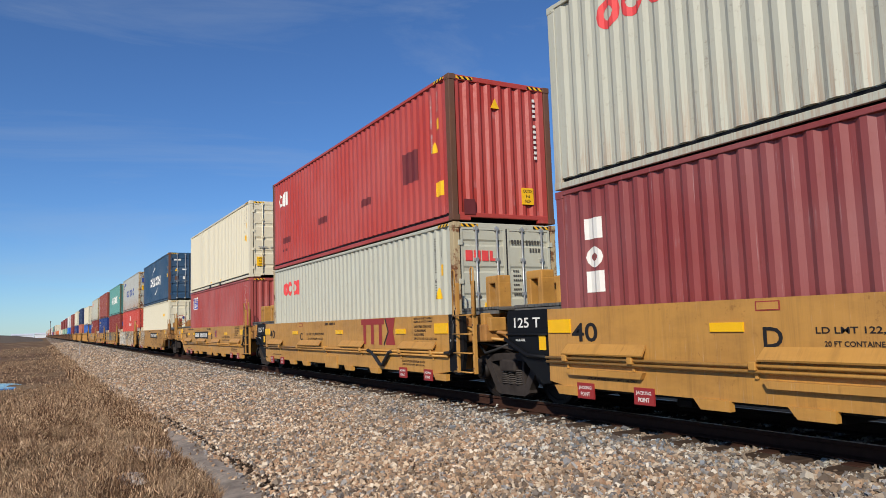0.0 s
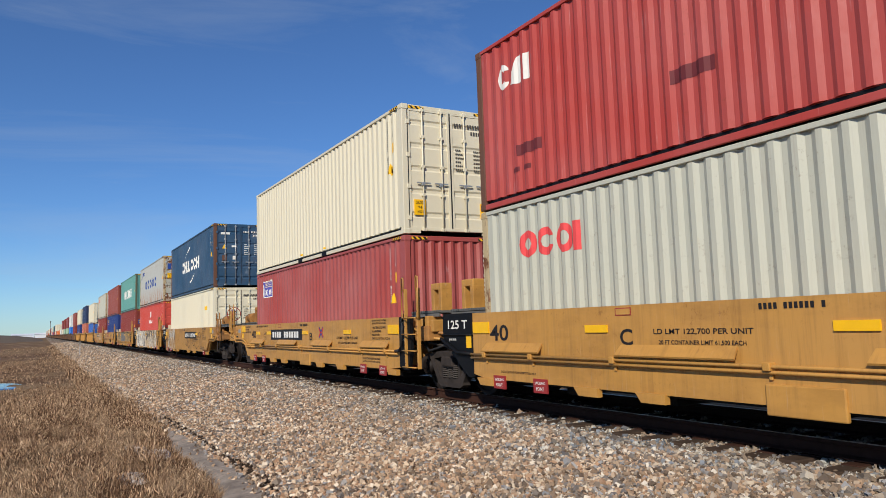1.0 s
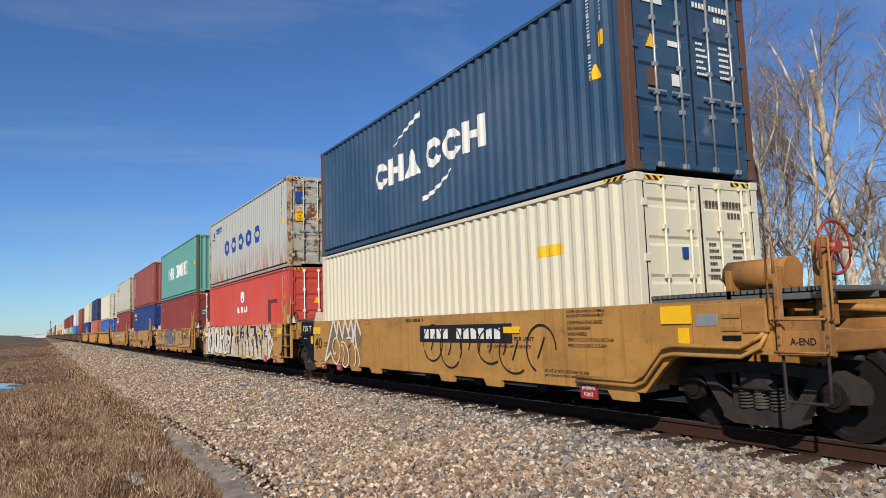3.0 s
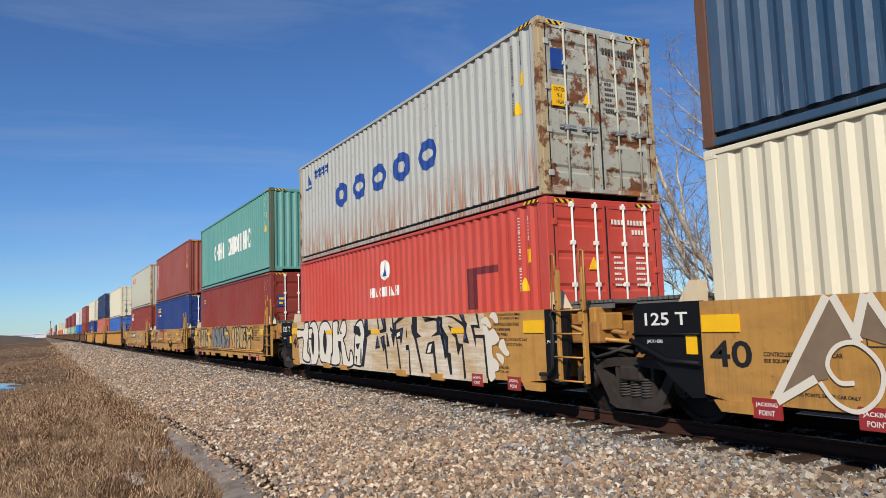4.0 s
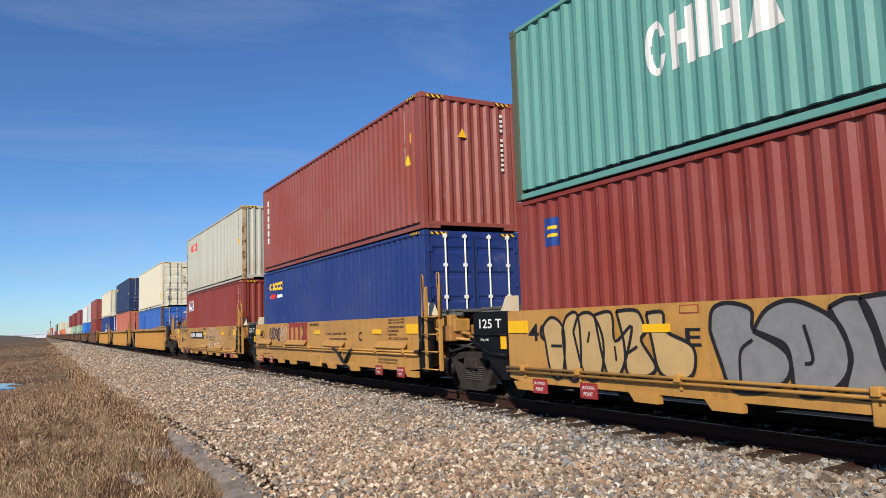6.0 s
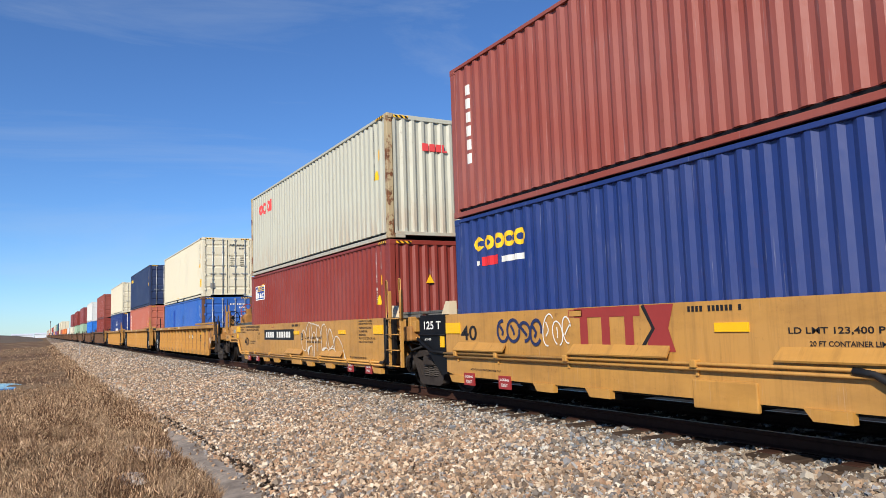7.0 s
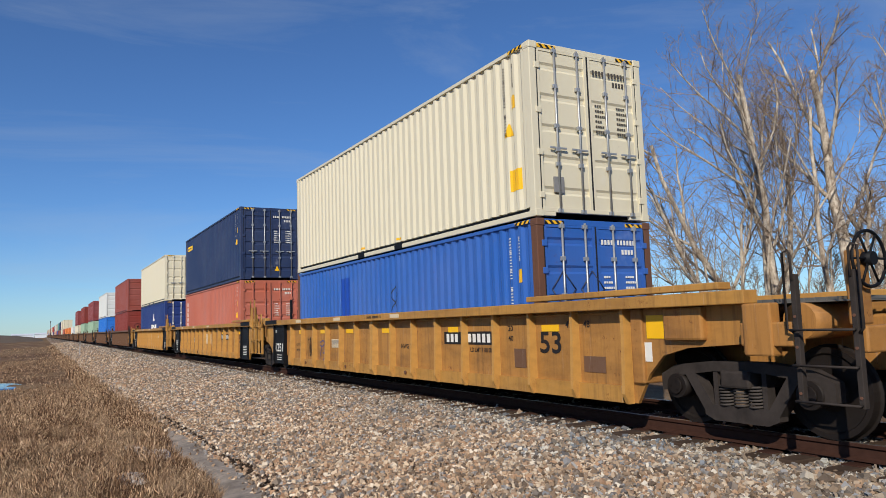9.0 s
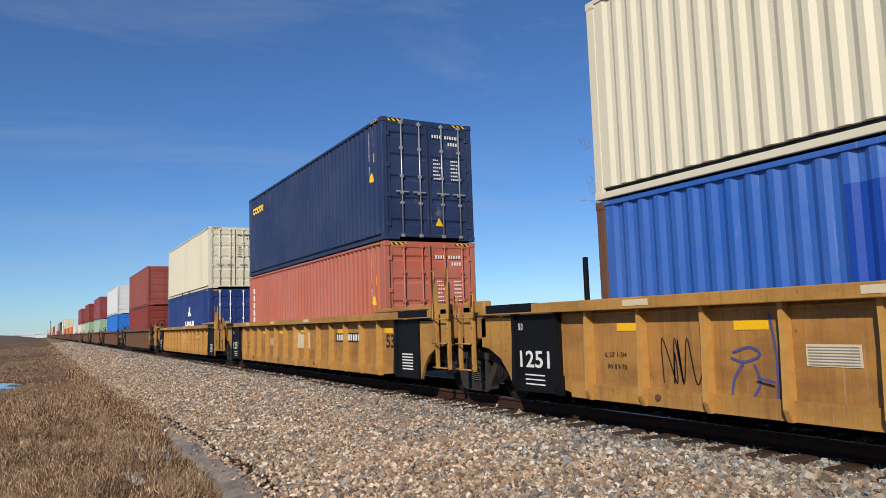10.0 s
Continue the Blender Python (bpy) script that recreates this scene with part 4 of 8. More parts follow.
def brake_wheel(root, m, yb_, y=-2.45, mat=None, z=2.0):
    bm = bmesh.new()
    bbox(bm, -1.0, -0.82, *yb_(y + 0.05, y + 0.2), 1.2, z + 0.1, 0.02)
    part("brake_stand", bm, RUSTY_YELLOW, root)
    bm = bmesh.new()
    yy = m(y)
    ring = [(-0.9 + 0.28 * math.cos(k * math.pi / 12), yy, z + 0.28 * math.sin(k * math.pi / 12)) for k in range(25)]
    tube(bm, ring, 0.018, 6, caps=False)
    for k in range(6):
        a = k * math.pi / 3
        tube(bm, [(-0.9, yy, z), (-0.9 + 0.28 * math.cos(a), yy, z + 0.28 * math.sin(a))], 0.013, 5)
    tube(bm, [(-0.9, m(y - 0.05), z), (-0.9, m(y + 0.1), z)], 0.07, 12)
    part("brake_wheel", bm, mat or BRAKE_RED, root, "spoked hand brake wheel")


def side_detail(root, mat, letter, front, rear, logo, plate, style):
    x = XO - 0.06
    a0 = -0.2 if front == "joint" else -1.9
    a1 = 12.15 if rear == "joint" else 11.3

    pz = {"": 0.80, "bare": 0.55, "low": 0.62, "deep": 0.54}[style]
    for k in (0, 1) if style != "bare" else ():
        bm = bmesh.new()
        tube(bm, [(x + 0.01 * k, a1, pz - 0.06 * k), (x + 0.01 * k, 6.0, pz - 0.06 * k), (x + 0.01 * k, a0 if front == "joint" else 0.9, pz - 0.06 * k)], 0.021, 8)
        part("brake_pipe", bm, mat, root, "ochre train pipe along the side")
    if front == "joint":
        bm = bmesh.new()
        tube(bm, [(x, -0.12, pz), (x - 0.03, -0.36, pz + 0.01), (x - 0.03, -0.47, pz + 0.12), (x - 0.02, -0.48, 1.3), (x + 0.02, -0.42, 1.42), (x + 0.08, -0.40, 1.56)], 0.03, 8)
        part("air_hose", bm, RUBBER, root, "black rubber hose up the end panel")
    for yy, sg in ((0.0, -1),) * (front == "end") + ((C_LEN, 1),) * (rear == "end"):
        for k in (0, 1):
            bm = bmesh.new()
            up = 0.10 * k
            tube(bm, [(x, yy - sg * 1.0, pz - 0.06 + 0.06 * k), (x, yy + sg * 0.12, pz - 0.06 + 0.06 * k), (x, yy + sg * 0.3, pz + up), (x, yy + sg * 0.62, 0.87 + up), (x - 0.01, yy + sg * 0.8, 0.90 + up),
                      (x - 0.01, yy + sg * 1.75, 0.89 + up), (x + 0.0, yy + sg * 1.98, 1.0 + up), (x + 0.06, yy + sg * 2.05, 1.18)], 0.026, 8)
            part("sloping_pipe", bm, mat, root, "ochre pipe bent over the truck")
        bm = bmesh.new()
        bbox(bm, XO - 0.035, XO + 0.002, *sorted((yy + sg * 1.08, yy + sg * 1.98)), 0.95, 1.47, 0.012)
        cover = part("equipment_cover", bm, mat, root, "raised ochre equipment cover")
        bm = bmesh.new()
        bbox(bm, XO - 0.042, XO - 0.03, *sorted((yy + sg * 1.14, yy + sg * 1.44)), 1.22, 1.35, 0.004)
        part("data_plate", bm, ZINC, cover, "dull metal data plate")
        for zz in (1.06, 1.16, 1.3):
            bm = bmesh.new()
            bbox(bm, XO - 0.05, XO - 0.03, *sorted((yy + sg * 1.5, yy + sg * 1.74)), zz, zz + 0.055, 0.006)
            part("vent_slot", bm, RUSTY_YELLOW if zz > 1.1 else BLACK_PAINT, cover)
        bm = bmesh.new()
        bbox(bm, XO - 0.012, XO + 0.002, *sorted((yy + sg * 0.84, yy + sg * 1.0)), 1.02, 1.2, 0.004)
        part("yellow_placard", bm, SIGN_YELLOW, root)
        bm = bmesh.new()
        bbox(bm, XO - 0.06, XO + 0.01, *sorted((yy + sg * 1.76, yy + sg * 2.08)), 1.14, 1.44, 0.02)
        part("valve_box", bm, RUSTY_YELLOW, root)
    drop = pz - 0.80
    for y in (0.4, 1.8, 3.9, 6.3, 8.6, 10.4, 11.7) if style != "bare" else ():
        piece("pipe_clamp", "clamp", lambda b: (bbox(b, XO - 0.1, XO + 0.002, -0.045, 0.045, 0.755, 0.845, 0.01), bbox(b, XO - 0.03, XO + 0.002, -0.02, 0.02, 0.66, 0.76, 0.006)), mat, root, (0, y, drop))
    for y, w in ((1.05, 1.53), (4.5, 1.5), (7.6, 1.85), (10.95, 1.58)) if style == "" else ((3.0, 1.53), (6.1, 1.5)) if style == "deep" else ():
        piece("hinged_flap", f"flap_{w}", lambda b: prism_flap(b, w), mat, root, (0, y, drop), "slanted stowage flap")
    for y, w in ((10.95, 1.5), (7.6, 1.8)) if letter == "D" and style == "" else ():
        piece("lower_flap", f"lowflap_{w}", lambda b: prism(b, [(-w / 2, 0.655), (w / 2, 0.655), (w / 2 - 0.05, 0.575), (-w / 2 + 0.05, 0.575)], XO - 0.07, XO), mat, root, (0, y, 0), "slanted stowage flap under the pipe")
    for y in (0.15, 3.2, 4.75, 8.0, 9.2, 11.75):
        piece("bottom_bracket", "bracket", lambda b: prism(b, [(-0.24, 0.29), (0.16, 0.29), (0.26, 0.41), (-0.24, 0.41)], XO - 0.035, XO + 0.05), mat, root, (0, y, 0))
    if style != "bare":
        piece("bottom_pocket", "pocket", lambda b: bbox(b, XO - 0.03, XO + 0.03, -0.43, 0.43, 0.30, 0.62, 0.015), mat, root, (0, 5.95, 0))
    for y in (0.65, 1.75, 10.25, 11.35) if style != "bare" else (0.8, 10.22, 11.35) if plate else (0.65, 1.75):
        jack_sign(root, y, 0.26)
    reflectors(root, [2.6] if style == "bare" and plate else [2.37, 6.03, 8.97] if style == "bare" else [2.3, 5.95] if style == "deep" else [1.83, 5.37, 8.95] if not plate and logo < 5 else [1.83, 5.8] if logo > 5 else [2.72, 5.95, 9.62, 10.96], 1.155, 0.44, 0.10)
    reflectors(root, [q for q, end in ((0.08, front), (11.87, rear)) if end == "joint"], 1.155, 0.5, 0.19)
    reflectors(root, [q for q, end in ((-0.82, front), (12.98, rear)) if end == "end"], 1.25, 0.46, 0.21)
    xx = XO - 0.006

    def words(name, rows, ink=INK_BLACK):
        if style == "bare" and not plate and 1.9 < rows[0][1] < 12:
            return None
        bm = bmesh.new()
        for r in rows:
            letters(bm, r[0], r[1], r[2], r[3], xx, r[4] if len(r) > 4 else None)
        return tagged(part(name, bm, ink, root), kind="stuff")
    words("length_number", [("40", 12.04, 0.77, 0.29, 0.55)] if style in ("deep", "bare") else [("40", 11.8 if plate and rear == "end" else 11.6, 1.03, 0.26, 0.54)])
    words("unit_letter", [(letter, 5.55 if plate else 2.9 if logo > 5 else 8.5, 0.99, 0.21, 0.23)])
    words("load_limit_lettering", [("LD LMT 123,400 PER UNIT" if logo > 5 or style == "deep" else "LD LMT 122,700 PER UNIT", 5.2 if style == "deep" else 3.45 if plate else 5.12 if logo > 5 else 7.91, 1.02 if plate else 1.12, 0.075, 1.43), ("20 FT CONTAINER LIMIT 61,500 EACH", 5.0 if style == "deep" else 3.35 if plate else 4.9 if logo > 5 else 7.83, 0.91 if plate else 1.0, 0.06, 1.25)])
    words("wheel_lettering", [("2 INCH TREAD COND. SHOES", 1.21, 1.27, 0.05, 0.74), ("NO. 24 BRAKE BEAMS", 1.21, 1.19, 0.05, 0.5), ("38 INCH WHEELS", 1.21, 1.11, 0.05, 0.42), ("SPRG 7 OC D-5 7 IC D-6 5 IIC D-6A", 1.21, 1.03, 0.05, 0.95), ("SPRG 2 OC B-353 2 IC B-354", 1.21, 0.95, 0.05, 0.8)])
    words("bearing_lettering", [("SIDE BRG SET-UP HGT 5-1/16 FEMALE", 1.22, 1.43, 0.04, 0.8), ("SIDE BRG SET-UP HGT 5-3/16 MALE", 1.22, 1.37, 0.04, 0.78)])
    words("jacking_lettering", [("DO NOT LIFT BOTH UNITS FROM THIS AREA", 1.78, 0.58, 0.045, 1.0), ("JACK AT JACKING POINTS, EMPTY CAR ONLY", 1.78, 0.51, 0.045, 1.0), ("JACK AT JACKING POINTS, EMPTY CAR ONLY", 11.31, 0.51, 0.045, 0.95)])
    bm = bmesh.new()
    number_bars(bm, 6.40, 1.385, 0.065, 11, breaks=(4, 10), x=xx)
    tagged(part("number_marking", bm, INK_BLACK, root), kind="stuff")
    if plate:
        if style == "deep":
            words("clearance_lettering", [("NON-STANDARD REEFER CLEARANCE", 11.87, 1.39, 0.075, 1.9), ("USE CAUTION LOADING REEFERS", 11.78, 1.29, 0.075, 1.65)])
        elif rear == "end":
            words("clearance_lettering", [("S-2054-16 REEFER CLEARANCE", 11.26, 1.40, 0.06, 1.55)])
        if rear == "end":
            words("end_wheel_lettering", [("2 INCH TREAD COND. SHOES", 12.7, 1.40, 0.05, 0.72), ("NO. 24 BRAKE BEAMS", 12.7, 1.31, 0.05, 0.5), ("SPRG 2 OC B-353 2 IC B-354", 12.7, 1.22, 0.05, 0.75)])
        words("plate_lettering", [("PLATE", 10.2, 1.15, 0.05, 0.2), ("H", 10.14, 1.04, 0.08, 0.08)])
        bm = bmesh.new()
        stroke(bm, xx, [(10.26, 1.01), (10.26, 1.24), (9.94, 1.24), (9.94, 1.01), (10.26, 1.01)], 0.012, False)
        part("plate_frame", bm, INK_BLACK, root)
        words("interchange_lettering", [("CONTROLLED INTERCHANGE CAR", 11.35, 0.90, 0.045, 0.85), ("SEE EQUIPMENT REGISTER", 11.35, 0.83, 0.045, 0.68)])
    bm = bmesh.new()
    box(bm, xx, xx + 0.004, 8.28, 8.57, 1.37, 1.47)
    part("stencil_frame", bm, INK_TTX, root, "small dark red stencil frame")
    bm = bmesh.new()
    box(bm, xx - 0.002, xx + 0.004, 8.295, 8.555, 1.382, 1.458)
    part("stencil_field", bm, mat, root)
    if logo:
        ho = 0.0 if logo < 5 else 1.0
        bm = bmesh.new()
        tube(bm, [(x, y, z) for y, z in ((3.45 + ho, 0.79), (3.25 + ho, 0.77), (3.0 + ho, 0.62), (2.8 + ho, 0.50), (2.65 + ho, 0.50), (2.5 + ho, 0.62), (2.3 + ho, 0.77), (2.15 + ho, 0.79))], 0.04, 10)
        part("air_hose", bm, RUBBER, root, "sagging black rubber hose")
    if logo:
        o = logo
        bm = bmesh.new()
        flat(bm, xx, o - 1.28, o, 1.36, 1.49)
        for q in (0.12, 0.56, 1.0):
            flat(bm, xx, o - q - 0.16, o - q, 0.92, 1.36)
        part("painted_mark", bm, INK_TTX, root, "large dark red block mark")
        bm = bmesh.new()
        flat_poly(bm, xx - 0.001, [(o - 1.36, 1.49), (o - 1.84, 1.49), (o - 1.74, 1.20), (o - 1.84, 0.92), (o - 1.36, 0.92), (o - 1.46, 1.20)])
        part("painted_mark", bm, INK_TTX, root)
        bm = bmesh.new()
        stroke(bm, xx - 0.002, [(o - 1.33, 1.49), (o - 1.50, 1.20), (o - 1.26, 0.92)], 0.055, False)
        part("painted_chevron", bm, INK_BLACK, root)
    if plate:
        bm = bmesh.new()
        flat(bm, xx + 0.001, plate - 3.2, plate, 0.99, 1.31)
        pl = part("number_panel", bm, INK_BLACK, root, "black number panel")
        bm = bmesh.new()
        number_bars(bm, plate - 0.2, 1.06, 0.18, 10, 1.0, 0.38, (4,), xx - 0.003)
        tagged(part("number_marking", bm, INK_WHITE, pl), kind="stuff")


def prism_flap(bm, w):
    """A plate that leans out from the side at its foot."""
    v = [bm.verts.new(c) for c in ((XO - 0.002, -w / 2 + 0.03, 1.0), (XO - 0.002, w / 2 - 0.03, 1.0), (XO - 0.11, w / 2, 0.87), (XO - 0.11, -w / 2, 0.87),
                                   (XO + 0.01, -w / 2 + 0.03, 0.97), (XO + 0.01, w / 2 - 0.03, 0.97), (XO - 0.10, w / 2, 0.85), (XO - 0.10, -w / 2, 0.85))]
    for f in ((0, 1, 2, 3), (4, 7, 6, 5), (0, 4, 5, 1), (1, 5, 6, 2), (2, 6, 7, 3), (3, 7, 4, 0)):
        bm.faces.new([v[i] for i in f])


def well_car_long(y0, front="joint", rear="joint", mat=None, label="", detail=True, extra=0.0):
    """One unit of a ribbed well car for a fifty-three-foot box; y = 0 is the box's leading end."""
    mat = mat or CAR_YELLOW_OLD
    root = tagged(new("well_car"), label, "rail car", "well cars of the train")
    root["at"] = (TRACK, y0, 0)
    a0, a1 = -0.84 if front == "joint" else -2.1, 12.95
    poly = [(0.2, 0.24), (12.6, 0.24), (a1, 0.32), (a1, 1.45)]
    if front == "joint":
        poly += [(a0, 1.45), (a0, 0.32)]
    else:
        poly += [(-3.9, 1.45), (-3.9, 1.02), (-3.0, 0.96), (-2.6, 0.86), (-2.35, 0.62), (-2.12, 0.24)]
    for s in (-1, 1):
        bm = bmesh.new()
        prism(bm, poly, min(s * 1.26, s * 1.31), max(s * 1.26, s * 1.31))
        part("side_sheet", bm, CAR_SHEET if mat is CAR_YELLOW_OLD else mat, root, "brown-stained sheet between the ribs")
        bm = bmesh.new()
        lo = 0.0 if front == "joint" else -1.9
        prism(bm, [(lo, 0.235), (12.75, 0.235), (12.75, 0.45), (lo, 0.45)], min(s * 1.30, s * 1.36), max(s * 1.30, s * 1.36))
        part("kick_plate", bm, mat, root)
        bm = bmesh.new()
        bbox(bm, min(s * 1.305, s * 1.345), max(s * 1.305, s * 1.345), lo, 12.75, 1.395, 1.42, 0.006)
        part("ledge_angle", bm, mat, root)
        bm = bmesh.new()
        e0 = -2.7 if front == "joint" else -4.0
        bbox(bm, min(s * 1.30, s * 1.53), max(s * 1.30, s * 1.53), e0, 14.9, 1.45, 1.60, 0.012)
        part("top_chord", bm, mat, root)
        if s == -1 and detail:
            bm = bmesh.new()
            bbox(bm, -1.56, -1.34, e0 + 0.3, -0.1, 1.62, 1.70, 0.012)
            part("raised_chord", bm, mat, root)
    if detail:
        for y in (4.7, 8.1, 11.2):
            piece("chord_label", "chordlabel", lambda b: box(b, -1.536, -1.53, -0.22, 0.22, 1.49, 1.57), INK_CREAM, root, (0, y, 0))
            piece("foot_bolt", "footbolt", lambda b: tube(b, [(-1.355, -0.14, 0.35), (-1.385, -0.14, 0.35)], 0.04, 8), RUST_POST, root, (0, y, 0))
        bm = bmesh.new()
        box(bm, -1.318, -1.31, 8.49, 9.06, 0.80, 1.02)
        card = part("capacity_card", bm, INK_CREAM, root, "white stencilled capacity card")
        bm = bmesh.new()
        for k in range(7):
            box(bm, -1.321, -1.317, 8.51, 9.04, 0.812 + 0.029 * k, 0.823 + 0.029 * k)
        tagged(part("card_lines", bm, INK_GREY, card), kind="stuff")
    ys = [12.3 - 1.02 * i for i in range(13)]
    if front == "end":
        ys = ys + [-0.98, -2.02]
    for i, y in enumerate(ys):
        wide = i == 6 and detail
        w = 0.10 if wide else 0.036
        for s in (-1, 1):
            k = f"rib_{w}_{s}"
            piece("rib", k, lambda b: prism_rib(b, w, s), CAR_RIB if mat is CAR_YELLOW_OLD else mat, root, (0, y, 0))
    bm = bmesh.new()
    bbox(bm, -1.28, 1.28, -0.3, 12.6, 0.32, 0.36, 0.01)
    part("well_floor", bm, BLACK_PAINT, root)
    for i in range(7):
        piece("cross_bearer", "bearer", lambda b: bbox(b, -1.2, 1.2, -0.12, 0.12, 0.24, 0.328, 0.01), BLACK_PAINT, root, (0, 0.4 + i * 1.9, 0))
    for e, kind in ((0, front), (1, rear)):
        m = (lambda y: y) if not e else (lambda y: C_LEN - y)

        def yb_(a, b):
            return (min(m(a), m(b)), max(m(a), m(b)))
        base = a0 if not e else C_LEN - a1
        bm = bmesh.new()
        bbox(bm, -1.36, 1.36, *yb_(base - 0.2, base), 0.5, 1.44, 0.02)
        bbox(bm, -0.45, 0.45, *yb_(-3.4 if kind == "joint" else -5.0, base), 0.72, 1.3, 0.03)
        bbox(bm, -1.4, 1.4, *yb_(-3.3, -2.7), 1.05, 1.44, 0.03)
        part("end_frame", bm, RUSTY_YELLOW, root, "grimy ochre end frame over the truck")
        bm = bmesh.new()
        y1, y2 = yb_(-3.4 if kind == "joint" else -4.9, base - 0.2)
        box(bm, -1.1, 1.1, y1, y2, 1.44, 1.455)
        n = int((y2 - y1) / 0.12)
        for i in range(n + 1):
            y = y1 + (y2 - y1) * i / n
            box(bm, -1.1, 1.1, y - 0.008, y + 0.008, 1.455, 1.49)
        part("walkway_grating", bm, GRATE, root)
        if kind == "joint":
            bm = bmesh.new()
            y1 = base
            prism(bm, [(m(p), q) for p, q in ((y1 - 1.18, 1.40), (y1 - 1.18, 0.26), (y1 - 1.32, 0.5), (y1 - 1.55, 0.74), (y1 - 1.9, 0.9), (y1 - 2.1, 0.92), (y1 - 2.1, 1.40))], XO + 0.1, XO + 0.16)
            part("arch_plate", bm, mat, root)
            for q in (0.05, 1.12):
                piece("panel_rib", "prib", lambda b: prism_rib(b, 0.05, -1), BLACK_PAINT, root, (0, m(y1 - q), 0))
            bm = bmesh.new()
            prism(bm, [(m(p), q) for p, q in ((y1, 1.44), (y1, 0.25), (y1 - 1.18, 0.25), (y1 - 1.18, 1.44))], XO + 0.1, XO + 0.17)
            bbox(bm, XO - 0.034, XO + 0.1, *yb_(y1 - 1.75, y1 - 0.45), 1.47, 1.61, 0.012)
            panel = part("end_panel", bm, BLACK_PAINT, root, "black end panel")
            bm = bmesh.new()
            ladder(root, *yb_(-3.4, -2.95), 0.5, 1.45, 2.1 if not e else 1.6, mat)
            if e:
                letters(bm, "1251", m(base - 0.98), 0.62, 0.26, XO + 0.094, 0.76)
                letters(bm, "53", m(base - 1.0), 1.2, 0.1, XO + 0.094)
                for k in range(3):
                    flat(bm, XO + 0.094, m(base - 0.85) - 0.5, m(base - 0.85), 0.5 - 0.07 * k, 0.52 - 0.07 * k)
            else:
                for k in range(6):
                    flat(bm, XO + 0.094, m(base - 0.35) - 0.5, m(base - 0.35), 0.72 - 0.06 * k, 0.745 - 0.06 * k)
            tagged(part("panel_lettering", bm, INK_WHITE, panel), kind="stuff")
            bm = bmesh.new()
            bbox(bm, XO, XO + 0.15, *yb_(-3.3, -3.05), 0.95, 1.62, 0.02)
            bbox(bm, XO, XO + 0.15, *yb_(-3.3, -2.6), 1.5, 1.7, 0.02)
            part("corner_bracket", bm, mat, root)
            if not e:
                truck(root, -3.6)
        else:
            truck(root, m(-3.5))
            bm = bmesh.new()
            bbox(bm, -1.45, 1.45, *yb_(-5.25, -5.1), 0.95, 1.2, 0.02)
            bbox(bm, -1.5, -1.4, *yb_(-4.6, -3.9), 1.0, 1.25, 0.02)
            bbox(bm, -1.52, -1.36, *yb_(-4.3, -3.95), 0.9, 1.45, 0.02)
            part("end_platform", bm, RUSTY_YELLOW, root)
            bm = bmesh.new()
            tube(bm, [(-1.2, m(-4.4), 1.25), (-0.4, m(-4.4), 1.25)], 0.19, 16)
            part("air_tank", bm, RUSTY_YELLOW, root, "round ochre air reservoir")
            ladder(root, *yb_(-5.2, -4.6), 0.45, 1.2, 1.72, STEEL_DARK, name="end_ladder")
            coupler(root, m, yb_, -5.1)
            brake_wheel(root, m, yb_, -5.0, BLACK_PAINT, 1.85)
    if detail:
        long_detail(root, front)
    return root


def prism_rib(bm, w, s):
    """A pressed rib that stands out at its foot."""
    xa = s * 1.309
    v = []
    for z, k in ((0.23, 0.55), (0.36, 0.92), (1.10, 0.72), (1.45, 0.75)):
        q = s * (1.31 + 0.165 * k)
        v += [bm.verts.new(c) for c in ((xa, -w, z), (q, -w * 0.8, z), (q, w * 0.8, z), (xa, w, z))]
    for o in (0, 4, 8):
        for f in ((0, 1, 5, 4), (1, 2, 6, 5), (2, 3, 7, 6), (3, 0, 4, 7)):
            bm.faces.new([v[i + o] for i in f])
    bm.faces.new([v[i] for i in (0, 3, 2, 1)])
    bm.faces.new([v[i] for i in (12, 13, 14, 15)])


